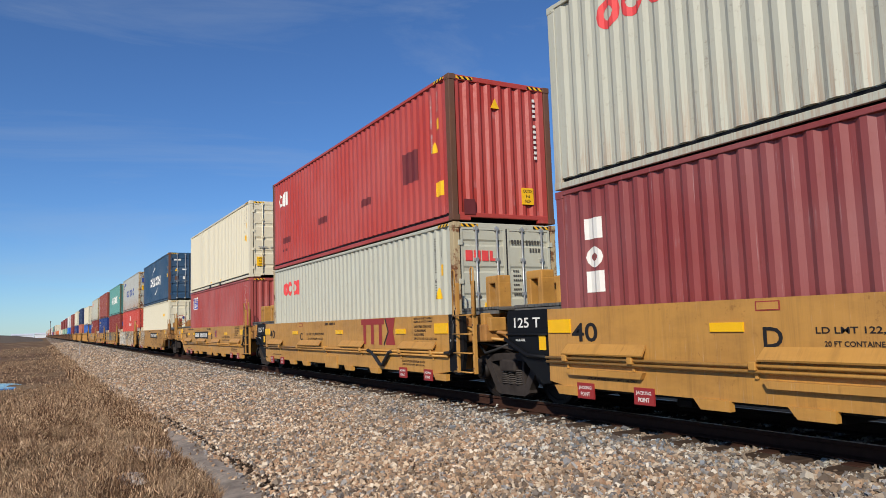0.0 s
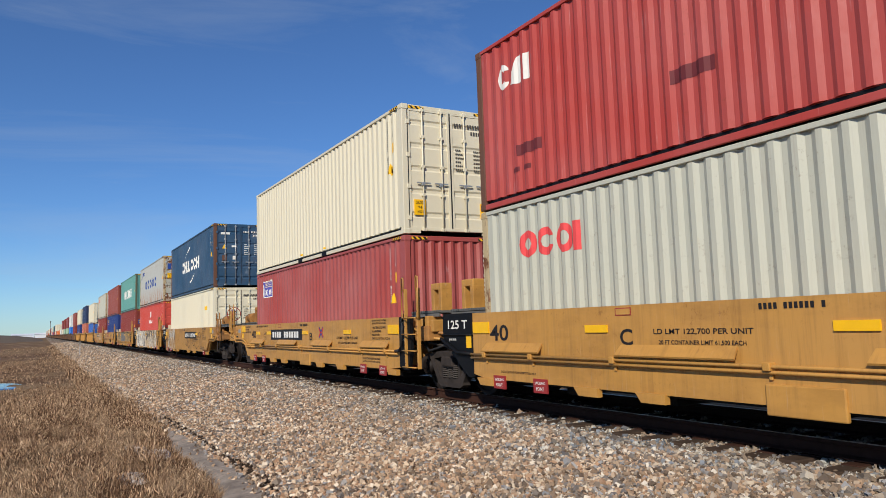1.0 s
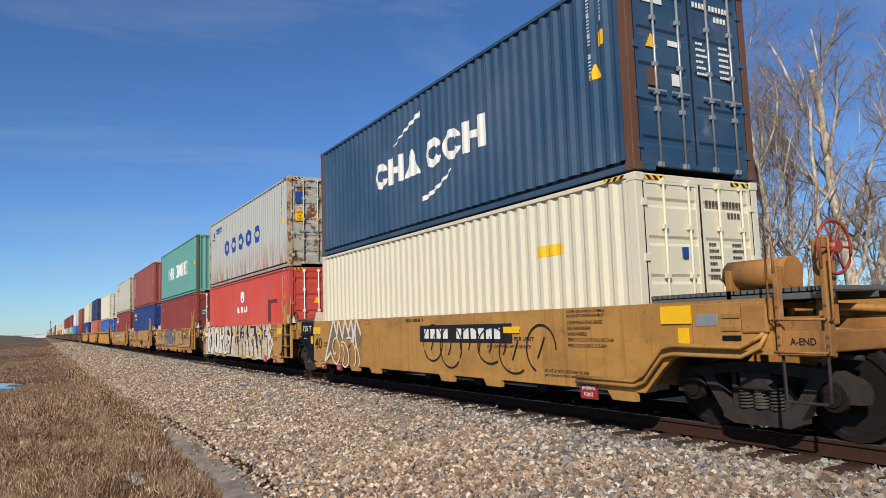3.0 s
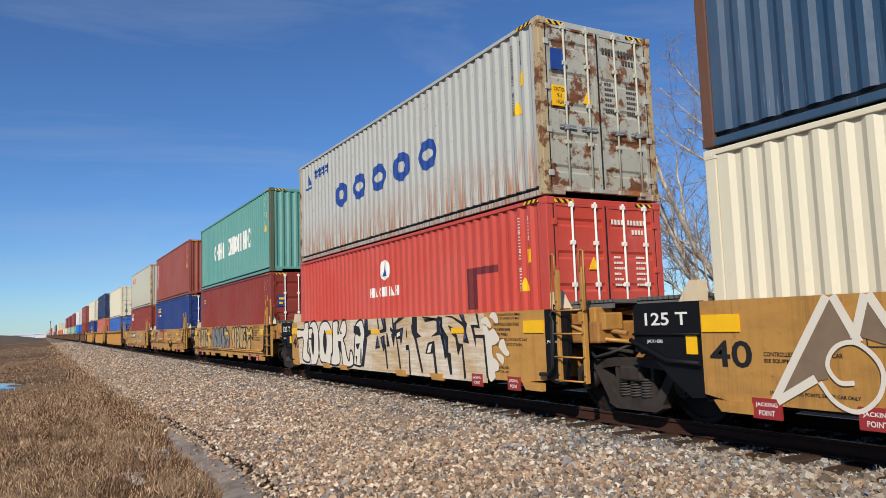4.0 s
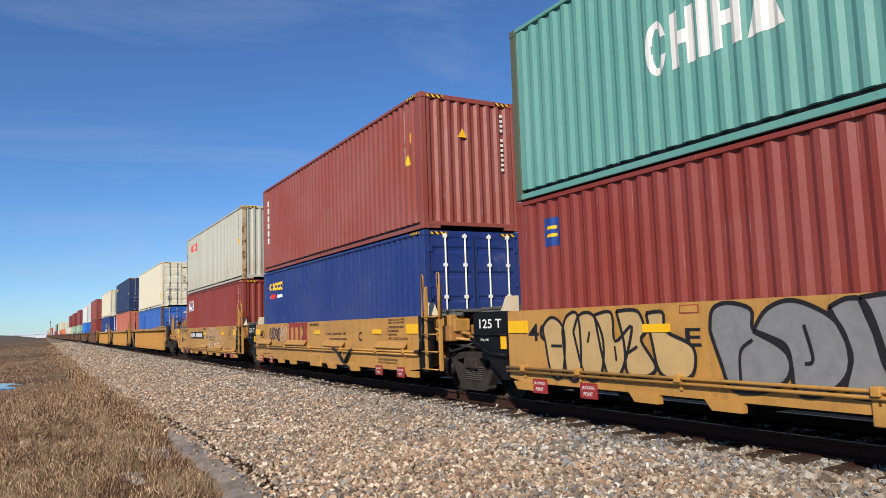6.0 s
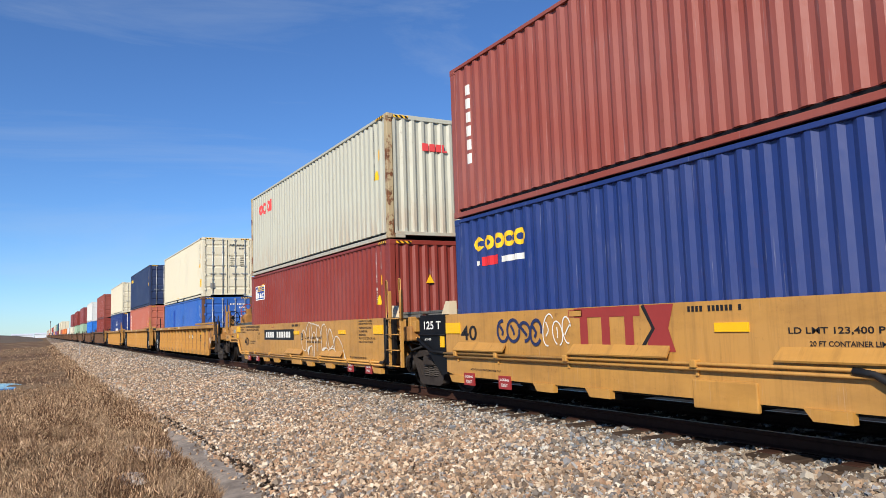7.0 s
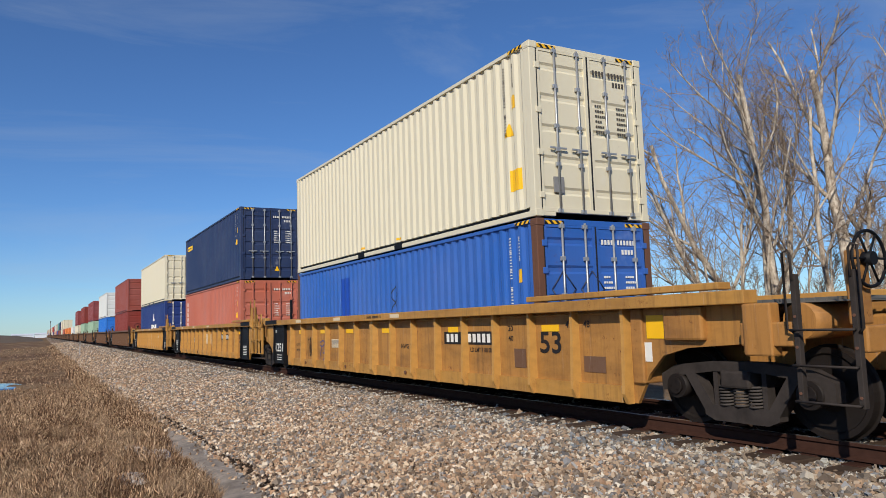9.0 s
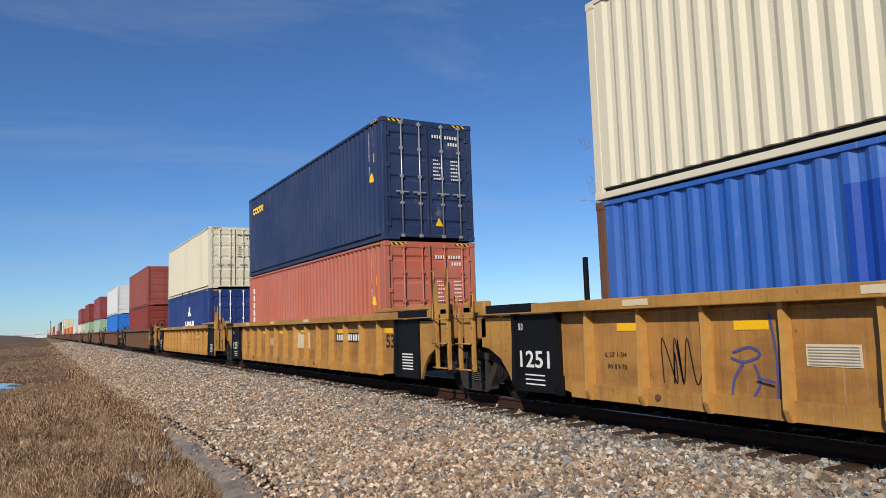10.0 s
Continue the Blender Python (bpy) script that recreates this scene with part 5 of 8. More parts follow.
def long_detail(root, front):
    x = -1.316
    bm = bmesh.new()
    end = front == "end"
    if end:
        letters(bm, "53", -0.08, 0.84, 0.33, x, 0.52)
        letters(bm, "20", 0.78, 1.18, 0.09, x, 0.14)
        letters(bm, "40", 0.78, 1.02, 0.09, x, 0.14)
        letters(bm, "45", -0.72, 1.22, 0.1, x)
        letters(bm, "48", -1.12, 1.22, 0.1, x)
        letters(bm, "NWG 33", 4.84, 0.84, 0.10, x, 0.55)
        letters(bm, "LD LMT 118100", 2.0, 0.82, 0.08, x, 0.7)
    else:
        letters(bm, "53", -0.2, 0.84, 0.3, x, 0.44)
    letters(bm, "IL 53' 1-3/4", 12.05, 0.82, 0.07, x, 0.42)
    letters(bm, "IW 8 9-78", 12.0, 0.66, 0.07, x, 0.36)
    tagged(part("car_lettering", bm, INK_BLACK, root), kind="stuff")
    bm = bmesh.new()
    flat(bm, x, 1.25, 2.95, 0.95, 1.18)
    pl = part("number_panel", bm, INK_BLACK, root, "black number panel")
    bm = bmesh.new()
    number_bars(bm, 2.85, 0.99, 0.15, 9, 0.7, 0.35, (3,), x - 0.004)
    tagged(part("number_marking", bm, INK_WHITE, pl), kind="stuff")
    bm = bmesh.new()
    for y, w in ((-0.35, 0.42), (2.6, 0.36), (5.59, 0.44), (7.77, 0.44), (9.69, 0.44), (11.6, 0.36)):
        box(bm, x - 0.004, x + 0.004, y - w / 2, y + w / 2, 1.17, 1.27)
    part("reflector", bm, SIGN_YELLOW, root, "yellow reflector strips")
    if end:
        bm = bmesh.new()
        box(bm, x - 0.006, x + 0.004, -2.95, -2.35, 1.07, 1.36)
        part("large_reflector", bm, SIGN_YELLOW, root)
        bm = bmesh.new()
        box(bm, x - 0.004, x + 0.002, -1.55, -1.1, 0.6, 0.82)
        box(bm, x - 0.004, x + 0.002, 0.3, 0.62, 0.6, 0.9)
        part("stencil_patch", bm, CAR_BROWN, root)
        bm = bmesh.new()
        box(bm, x - 0.004, x + 0.002, -2.42, -2.18, 0.78, 1.02)
        part("data_card", bm, INK_WHITE, root, "white paper card")
    else:
        bm = bmesh.new()
        box(bm, x - 0.004, x + 0.002, 5.0, 6.2, 0.75, 1.2)
        part("stencil_patch", bm, INK_CREAM, root)


# ---- the train, unit by unit ----
U = [-3.5, 11.82, 27.12, 46.69, 61.95, 77.35, 92.85, 107.97, 129.5, 148.9, 168.5]
LOW = 0.374
HI = 3.270


def pair(i, low, top, low_args, top_args):
    a = container("low", U[i], LOW, PAL[low], **low_args)
    zt = LOW + low_args.get("h", C_HI) + 0.03
    b = container("top", U[i], zt, PAL[top], **top_args)
    return a, b


cars = []
cars.append(well_car_forty(U[0], "joint", "joint", CAR_YELLOW, "D", "ochre well car unit with black end panel and red jacking plates", brackets=True))
cars.append(well_car_forty(U[1], "joint", "joint", CAR_YELLOW, "C", "ochre well car unit with a large dark red block mark", logo=3.94, brackets=True))
cars.append(well_car_forty(U[2], "joint", "end", CAR_YELLOW, "B", "ochre end unit of a well car with black number panel", plate=9.4, brackets=True))
cars.append(well_car_forty(U[3], "end", "joint", CAR_YELLOW_OLD, "A", "dirty ochre end unit of a well car with graffiti", plate=5.8, guides=True, style="bare"))
cars.append(well_car_forty(U[4], "joint", "joint", CAR_YELLOW, "D", "ochre well car unit covered in cream and black graffiti", guides=True, style="bare"))
cars.append(well_car_forty(U[5], "joint", "joint", CAR_YELLOW, "E", "ochre well car unit with grey bubble graffiti", guides=True, style="low"))
cars.append(well_car_forty(U[6], "joint", "joint", CAR_YELLOW, "C", "ochre well car unit with dark red block mark and small tags", logo=8.45, guides=True))
cars.append(well_car_forty(U[7], "joint", "end", CAR_YELLOW, "B", "ochre end unit of a well car with white scrawled tag", plate=9.4, guides=True, red_wheel=True, style="deep"))
cars.append(well_car_long(U[8], "end", "joint", CAR_YELLOW_OLD, "dirty ochre ribbed long well car with black number panel"))
cars.append(well_car_long(U[9], "joint", "joint", CAR_YELLOW_OLD, "dirty ochre ribbed long well car unit with black end panels"))
cars.append(well_car_long(U[10], "joint", "joint", CAR_YELLOW_OLD, "dirty ochre ribbed long well car unit, rust stained"))

tex, oocl_a = pair(0, "maroon", "grey", dict(doors=False, label="maroon corrugated container with white upright block mark"), dict(doors=True, label="pale grey container with coral ring mark and rust runs"))
oocl_b, cai = pair(1, "grey", "red", dict(doors=True, bars=ZINC, post=RUST_OCHRE, label="pale grey container with rusted corner posts and closed doors"), dict(doors=False, post=RUST_POST, label="faded red container with white slanted mark and dark patches"))
beacon_a, cream_a = pair(2, "maroon_dusty", "cream", dict(doors=False, label="maroon container with violet sign panel"), dict(doors=True, bars=PAL["cream"], label="clean cream container with closed doors"))
cream_b, cma = pair(3, "cream", "blue_worn", dict(doors=True, bars=PAL["cream"], label="cream container in the well with closed doors"), dict(doors=True, bars=ZINC, post=RUST_POST, label="worn blue container with white block mark and swooshes"))
magellan, cosco = pair(4, "red_bright", "grey_rusty", dict(doors=True, bars=INK_WHITE, label="bright red container with white round emblem"), dict(doors=True, bars=PAL["grey"], post=RUST_OCHRE, door_mat=RUST_DOOR, label="rust-streaked pale grey container with large blue ring mark"))
florens, china = pair(5, "maroon_dark", "teal", dict(doors=True, bars=INK_WHITE, label="dark maroon container with small blue emblem"), dict(doors=False, post=OLIVE_POST, label="teal container with large white block mark"))
seaco_a, triton_a = pair(6, "blue_deep", "brown", dict(doors=True, bars=INK_WHITE, label="deep blue container with yellow mark"), dict(doors=False, label="brown-red container with small white upright mark"))
beacon_b, oocl_c = pair(7, "maroon_dark", "grey", dict(doors=False, label="maroon container with blue and white sign panel"), dict(doors=False, post=RUST_OCHRE, label="pale grey container with coral ring marks on side and end"))
apl, cream_c = pair(8, "blue", "cream", dict(doors=True, h=C_STD, bars=ZINC, post=RUST_POST, label="bright blue standard-height container with diamond pressings"), dict(doors=True, bars=ZINC, label="clean cream container with closed doors and lock rods"))
triton_b, seaco_b = pair(9, "orange_red", "navy", dict(doors=True, bars=PAL["orange_red"], label="orange-red container with small white marks"), dict(doors=True, bars=ZINC, label="navy container with small yellow mark"))
blue_low, cream_d = pair(10, "blue_deep", "cream", dict(doors=True, bars=INK_WHITE, label="deep blue container with white block mark"), dict(doors=True, bars=PAL["cream"], label="clean cream container stacked on a blue one"))

# the long tail of the train
tail = [(190.6, "maroon_dark", "brown"), (214.2, "sky_blue", "white"), (237.8, "green", "maroon"), (261.5, "green", "maroon_dark"), (285.5, "cream", "maroon"),
        (309, "white", None), (333, "orange", None), (357, "orange", None), (381, "orange_red", "cream"), (405, "cream", "cream"), (429, "brown", "navy"), (453, "maroon", "teal"),
        (477, "blue", "grey"), (501, "orange", "cream"), (525, "cream", "white"), (549, "maroon", "brown"), (573, "blue_deep", None), (597, "white", "red"), (621, "brown", "cream"),
        (645, "cream", "cream"), (669, "navy", "orange_red"), (693, "orange", None), (717, "maroon", "cream"), (741, "grey", "grey"), (765, "red", "white"), (789, "cream", "brown"),
        (813, "blue", "cream"), (837, "orange_red", None), (861, "white", "cream"), (885, "cream", "maroon"), (909, "brown", "cream")]
WORDS = {"maroon_dark": "dark maroon", "brown": "brown-red", "sky_blue": "sky blue", "white": "white", "green": "pale green", "maroon": "maroon", "cream": "cream", "orange": "orange",
         "orange_red": "orange-red", "navy": "navy", "teal": "teal", "blue": "bright blue", "grey": "pale grey", "blue_deep": "deep blue", "red": "faded red"}
for y, lo, hi in tail:
    cars.append(well_car_long(y, "end", "joint", CAR_BROWN, "grimy brown ribbed well car in the train's tail", detail=False))
    container("low", y, LOW, PAL[lo], label=f"{WORDS[lo]} container sitting in a brown well car", simple=True)
    if hi:
        container("top", y, HI + 0.03, PAL[hi], doors=hi != "teal", label=f"{WORDS[hi]} container stacked on a {WORDS[lo]} one", simple=True)


# ---- marks on the boxes ----
def block_row(a, z, h, spec, slant=0.0):
    """A row of plain shapes: r ring, c open ring, b block, n narrow block, v wedge, each (kind, width, gap)."""
    out = []
    for kind, w, gap in spec:
        zz = z + slant * 0
        if kind == "r":
            out.append(m_ring(a + w / 2, zz + h / 2, w, h, min(w, h) * 0.27))
        elif kind == "c":
            out.append(m_ring(a + w / 2, zz + h / 2, w, h, min(w, h) * 0.27, h * 0.16))
        elif kind == "b":
            out.append(m_rect(a, a + w * 0.36, zz, zz + h))
            out.append(m_rect(a + w * 0.64, a + w, zz, zz + h))
            out.append(m_rect(a + w * 0.36, a + w * 0.64, zz + h * 0.38, zz + h * 0.62))
        elif kind == "f":
            out.append(m_rect(a, a + w, zz, zz + h))
        elif kind == "v":
            out.append(m_tri(a + w / 2, zz, w, h))
        a += w + gap
    return out


def side_print(root, mat, h=C_HI, tri=True, yellow=True):
    """The upright serial and the small stickers near the leading end."""
    tally(root, 11.38, h - 1.45, h - 0.22, 12, mat, 0.065)
    tally(root, 11.62, h - 0.65, h - 0.22, 4, mat, 0.065, "type_marking")
    if yellow:
        mark(root, "side_sticker", SIGN_YELLOW, [m_rect(11.58, 11.72, h - 1.0, h - 0.78)])
    if tri:
        mark(root, "warning_triangle", SIGN_YELLOW, [m_tri(11.5, h - 1.45, 0.24, 0.24)], "yellow warning triangle")


def door_print(root, mat, h=C_HI, light=True):
    """Serial, type and weight lines on the leading end's doors."""
    rows = [(0.12 + 0.07 * i, 0.155 + 0.07 * i, h - 0.40, h - 0.32) for i in range(11) if i != 4]
    rows += [(0.56 + 0.07 * i, 0.595 + 0.07 * i, h - 0.56, h - 0.48) for i in range(4)]
    for k in range(6):
        rows += [(0.14 + 0.05 * i, 0.17 + 0.05 * i, h - 0.96 - 0.09 * k, h - 0.925 - 0.09 * k) for i in range(3 + k % 3)]
        rows += [(0.62 + 0.05 * i, 0.65 + 0.05 * i, h - 0.96 - 0.09 * k, h - 0.925 - 0.09 * k) for i in range(4 + k % 2)]
    end_bars(root, mat, rows)


def end_serial(root, mat, h=C_HI, x=0.78):
    """An upright serial on a plain corrugated end."""
    bm = bmesh.new()
    for i in range(12):
        if i != 4:
            box(bm, x, x + 0.06, 0.020, 0.031, h - 0.35 - 0.11 * i, h - 0.29 - 0.11 * i)
    tagged(part("serial_marking", bm, mat, root), kind="stuff")


def caution(root, x=-0.85, z=0.35, w=0.28, h=0.34):
    s = sticker(root, SIGN_YELLOW, x, x + w, z, z + h, "caution_sticker", "yellow caution sticker")
    bm = bmesh.new()
    for k, word in enumerate(("CAUTION", "9-6", "HIGH")):
        vs, fs, ww, hh = GLYPHS[word]
        kx = w * (0.8, 0.35, 0.5)[k] / ww
        x0 = x + w * (0.1, 0.32, 0.25)[k]
        z0 = z + h * (0.70, 0.40, 0.10)[k]
        vv = [bm.verts.new((x0 + a * kx, 0.001, z0 + b * h * 0.2 / hh)) for a, b in vs]
        for f in fs:
            try:
                bm.faces.new([vv[i] for i in f])
            except ValueError:
                pass
    part("caution_lettering", bm, INK_BLACK, s)


def end_tri(root, x, z, s=0.2):
    bm = bmesh.new()
    v = [bm.verts.new(c) for c in ((x - s / 2, 0.012, z), (x + s / 2, 0.012, z), (x, 0.012, z + s), (x - s / 2, 0.03, z), (x + s / 2, 0.03, z), (x, 0.03, z + s))]
    for f in ((0, 1, 2), (3, 5, 4), (0, 3, 4, 1), (1, 4, 5, 2), (2, 5, 3, 0)):
        bm.faces.new([v[i] for i in f])
    part("warning_triangle", bm, SIGN_YELLOW, root, "yellow warning triangle")


RINGS = [("r", 0.44, 0.03), ("c", 0.44, 0.03), ("r", 0.40, 0.03), ("f", 0.14, 0.0)]
INK_YELLOW = plain("yellow_ink", lin(240, 190, 30), 0.5, 0, 0.06)
INK_SKY = plain("bright_red_ink", lin(214, 40, 44), 0.5, 0, 0.06)

mark(tex, "upright_mark", INK_WHITE, [m_rect(0.62, 0.96, 2.10, 2.40)], "white upright block mark")
mark(tex, "upright_mark", INK_WHITE, [m_ring(0.79, 1.84, 0.33, 0.30, 0.09)])
mark(tex, "upright_mark", INK_WHITE, [m_rect(0.62, 0.96, 1.34, 1.64)])
mark(oocl_a, "ring_mark", INK_RED, block_row(1.12, 2.08, 0.44, RINGS), "coral ring mark")
mark(oocl_b, "ring_mark", INK_RED, block_row(1.12, 1.98, 0.44, RINGS), "coral ring mark")
side_print(oocl_b, PRINT)
end_bars(oocl_b, INK_RED, [(-0.95, -0.80, 2.15, 2.35), (-0.76, -0.62, 2.15, 2.35), (-0.58, -0.44, 2.15, 2.35), (-0.40, -0.34, 2.15, 2.35), (-0.34, -0.26, 2.15, 2.2)], "end_ring_mark")
door_print(oocl_b, PRINT)
caution(oocl_b, -0.55, 1.0)
mark(cai, "slanted_mark", INK_WHITE, [m_ring(0.83, 2.20, 0.34, 0.44, 0.11, 0.10), (1.0, 1.36, lambda a: [(1.98 + max(0.0, (1.22 - a)) * 0.2, 2.02 + 0.42 * min(1.0, (a - 1.0) / 0.22))]), m_rect(1.43, 1.56, 1.98, 2.42)], "white slanted mark")
mark(cai, "repaint_patch", INK_PATCH, [m_rect(10.05, 10.72, 1.05, 1.72)], "dark repaint patch")
mark(cai, "repaint_patch", INK_PATCH, [m_rect(7.62, 8.2, 0.94, 1.12)])
mark(cai, "repaint_patch", INK_PATCH, [m_rect(4.52, 5.2, 0.93, 1.11)])
mark(cai, "repaint_patch", INK_PATCH, [m_rect(1.15, 1.8, 0.76, 0.94), m_rect(1.0, 1.2, 0.5, 0.58), m_rect(1.3, 1.5, 0.5, 0.58)])
side_print(cai, INK_WHITE)
mark(cai, "caution_sticker", SIGN_YELLOW, [m_rect(11.5, 11.8, 0.55, 0.84)], "yellow caution sticker")
end_serial(cai, INK_WHITE)
end_tri(cai, -0.15, 2.3)
caution(cai, 0.42, 0.38)
sticker(cai, INK_PATCH, -0.95, -0.7, 0.12, 0.42, "repaint_patch")


def sign_panel(root, a, z, w, h, field, bar):
    mark(root, "sign_panel", INK_WHITE, [m_rect(a, a + w, z, z + h)], "white-rimmed sign panel")
    mark(root, "sign_field", field, [(a + 0.03, a + w - 0.03, lambda q: [(z + 0.03, z + h - 0.03)])]).location.x = -0.003
    mark(root, "sign_rays", bar, [(a + w * 0.25, a + w - 0.05, lambda q: [(z + h * (0.62 + 0.08 * k) + 0.08 * (q - a - w * 0.25) / w * k * 0.6, z + h * (0.66 + 0.08 * k) + 0.08 * (q - a - w * 0.25) / w * k * 0.6) for k in range(4)])]).location.x = -0.006
    mark(root, "sign_blocks", INK_WHITE, [m_rect(a + 0.07, a + 0.2, z + 0.05, z + h * 0.62), m_disc(a + 0.135, z + h * 0.7, 0.06)] + block_row(a + w * 0.24, z + h * 0.13, h * 0.36, [("f", w * 0.09, w * 0.03), ("r", w * 0.1, w * 0.02), ("v", w * 0.11, w * 0.02), ("r", w * 0.1, w * 0.02), ("r", w * 0.1, w * 0.02), ("f", w * 0.08, 0)])).location.x = -0.006


sign_panel(beacon_a, 0.72, 2.04, 1.25, 0.57, INK_PURPLE, INK_CREAM)
sign_panel(beacon_b, 0.55, 2.0, 1.2, 0.50, INK_BLUE, INK_YELLOW)
for ob, ink in ((beacon_a, INK_WHITE), (beacon_b, INK_WHITE), (florens, INK_WHITE), (magellan, INK_WHITE), (cma, INK_WHITE), (cosco, PRINT), (cream_c, PRINT), (cream_a, PRINT),
                (oocl_c, PRINT), (china, INK_WHITE), (triton_a, INK_WHITE), (seaco_b, INK_WHITE), (triton_b, INK_WHITE)):
    side_print(ob, ink)
side_print(apl, INK_WHITE, C_STD, False)
for ob, ink in ((cma, INK_WHITE), (cosco, PRINT), (cream_a, PRINT), (cream_b, PRINT), (cream_c, PRINT), (magellan, INK_WHITE), (florens, INK_WHITE), (seaco_b, INK_WHITE), (triton_b, INK_WHITE), (cream_d, PRINT)):
    door_print(ob, ink)
door_print(apl, INK_WHITE, C_STD)
for ob in (beacon_a, beacon_b, china, triton_a, oocl_c):
    end_serial(ob, PRINT if ob is oocl_c else INK_WHITE)
for ob, x, z in ((beacon_b, -0.2, 1.9), (china, 0.35, 1.7), (cma, -0.75, 1.75), (magellan, -0.3, 1.75), (cosco, -0.25, 1.55), (seaco_b, 0.25, 0.35), (triton_a, -0.2, 2.0)):
    end_tri(ob, x, z)
caution(cream_a, -0.95, 0.42)
caution(cream_a, 0.75, 0.40)
caution(cosco, -0.98, 1.45)
caution(magellan, -0.4, 0.5)
mark(cream_c, "caution_sticker", SIGN_YELLOW, [m_rect(11.48, 11.8, 0.50, 0.86)], "yellow caution sticker")
mark(cream_a, "caution_sticker", SIGN_YELLOW, [m_rect(11.5, 11.62, 1.4, 1.6)])
mark(cream_b, "side_label", INK_YELLOW, [m_rect(9.9, 10.6, 1.95, 2.12)], "orange label")
sticker(cream_c, INK_GREY, -0.82, -0.62, 0.4, 0.66, "data_plate", "grey data plate")
sticker(cream_b, INK_BLUE, -0.4, -0.3, 1.75, 1.9, "data_plate")
for x in (-0.95, -0.35):
    bm = bmesh.new()
    for (a, b) in (((x, 1.45), (x + 0.24, 1.75)), ((x + 0.24, 1.75), (x + 0.48, 1.45)), ((x + 0.48, 1.45), (x + 0.24, 1.15)), ((x + 0.24, 1.15), (x, 1.45))):
        tube(bm, [(a[0], 0.024, a[1]), (b[0], 0.024, b[1])], 0.012, 5)
    part("diamond_rim", bm, PAL["navy"], apl, "pressed diamond outline")

# the worn blue box: two groups of blocks and two swooshes
mark(cma, "block_mark", INK_WHITE, block_row(3.72, 1.18, 0.6, [("c", 0.66, 0.08), ("b", 0.78, 0.05), ("v", 0.72, 0.25), ("c", 0.66, 0.08), ("c", 0.68, 0.08), ("b", 0.8, 0)]), "large white block mark")
mark(cma, "swoosh", INK_WHITE, [(4.75, 6.1, lambda a: [(1.98 + 0.42 * ((a - 4.75) / 1.35) ** 0.7, 2.0 + 0.10 * (a - 4.75) / 1.35 + 0.42 * ((a - 4.75) / 1.35) ** 0.7)])], "white swoosh")
mark(cma, "swoosh", INK_WHITE, [(6.05, 7.3, lambda a: [(0.55 + 0.42 * ((a - 6.05) / 1.25) ** 1.6, 0.66 - 0.06 * (a - 6.05) / 1.25 + 0.42 * ((a - 6.05) / 1.25) ** 1.6)])], "white swoosh")
sticker(cma, RUST_POST, -0.85, -0.66, 1.2, 1.45, "data_plate")
end_bars(cma, INK_WHITE, [(-0.38, -0.24, 1.25, 1.42), (-0.42, -0.18, 1.82, 1.9), (-0.9, -0.5, 2.4, 2.5)], "door_labels")

# the rust-streaked grey box: five blue rings
for a in (3.43, 4.65, 5.82, 7.05, 8.28):
    mark(cosco, "ring_mark", INK_BLUE, [m_ring(a, 1.49, 0.82, 0.64, 0.2)], "large blue ring shape")
mark(cosco, "small_mark", INK_BLUE, [m_rect(1.36 + 0.3 * k, 1.58 + 0.3 * k, 2.34, 2.38) for k in range(4)] + [m_rect(1.36 + 0.3 * k, 1.58 + 0.3 * k, 2.44, 2.52) for k in range(4)] + [m_rect(1.44 + 0.3 * k, 1.49 + 0.3 * k, 2.28, 2.56) for k in range(4)]
     + [m_tri(0.86, 2.2, 0.3, 0.34), m_rect(0.58, 1.12, 2.08, 2.14)], "small blue bars")
bm = bmesh.new()
box(bm, -0.98, -0.72, 0.004, 0.03, 2.05, 2.4)
part("emblem_sticker", bm, INK_BLUE, cosco, "small navy emblem")
mark(magellan, "round_emblem", INK_WHITE, [m_disc(6.05, 2.22, 0.24)], "white round emblem")
mark(magellan, "emblem_sail", INK_BLUE, [m_tri(6.05, 2.08, 0.26, 0.32)]).location.x = -0.003
mark(magellan, "block_mark", INK_WHITE, block_row(5.13, 1.62, 0.22, [("b", 0.28, 0.04), ("v", 0.2, 0.03), ("c", 0.18, 0.04), ("f", 0.12, 0.05), ("f", 0.11, 0.05), ("f", 0.04, 0.05), ("v", 0.2, 0.03), ("b", 0.22, 0)]), "row of small white blocks")
mark(magellan, "repaint_patch", INK_PATCH, [m_rect(9.7, 10.05, 1.2, 1.95), m_rect(10.05, 10.7, 1.82, 1.95)], "dark rubbed patch")

# the teal box: two rows of white blocks
mark(china, "block_mark", INK_WHITE, block_row(3.05, 1.12, 0.72, [("c", 0.36, 0.05), ("b", 0.4, 0.05), ("f", 0.14, 0.05), ("b", 0.42, 0.05), ("v", 0.5, 0.6), ("c", 0.42, 0.06), ("b", 0.5, 0.05), ("f", 0.17, 0.06), ("r", 0.46, 0.05),
                                                                 ("f", 0.17, 0.25), ("f", 0.16, 0.25), ("b", 0.5, 0.2), ("c", 0.55, 0.0)]), "two rows of large white blocks")
bm_shapes = [m_rect(0.68, 1.06, 2.1, 2.54)]
mark(florens, "emblem_panel", INK_BLUE, bm_shapes, "small blue emblem")
mark(florens, "emblem_stripe", INK_YELLOW, [m_rect(0.74, 1.0, 2.24, 2.29), m_rect(0.74, 1.0, 2.36, 2.41)]).location.x = -0.003
sticker(florens, INK_BLUE, -0.98, -0.7, 1.72, 2.1, "emblem_panel")
bm = bmesh.new()
box(bm, -0.93, -0.75, -0.004, 0.004, 1.95, 2.02)
box(bm, -0.93, -0.8, -0.004, 0.004, 1.8, 1.87)
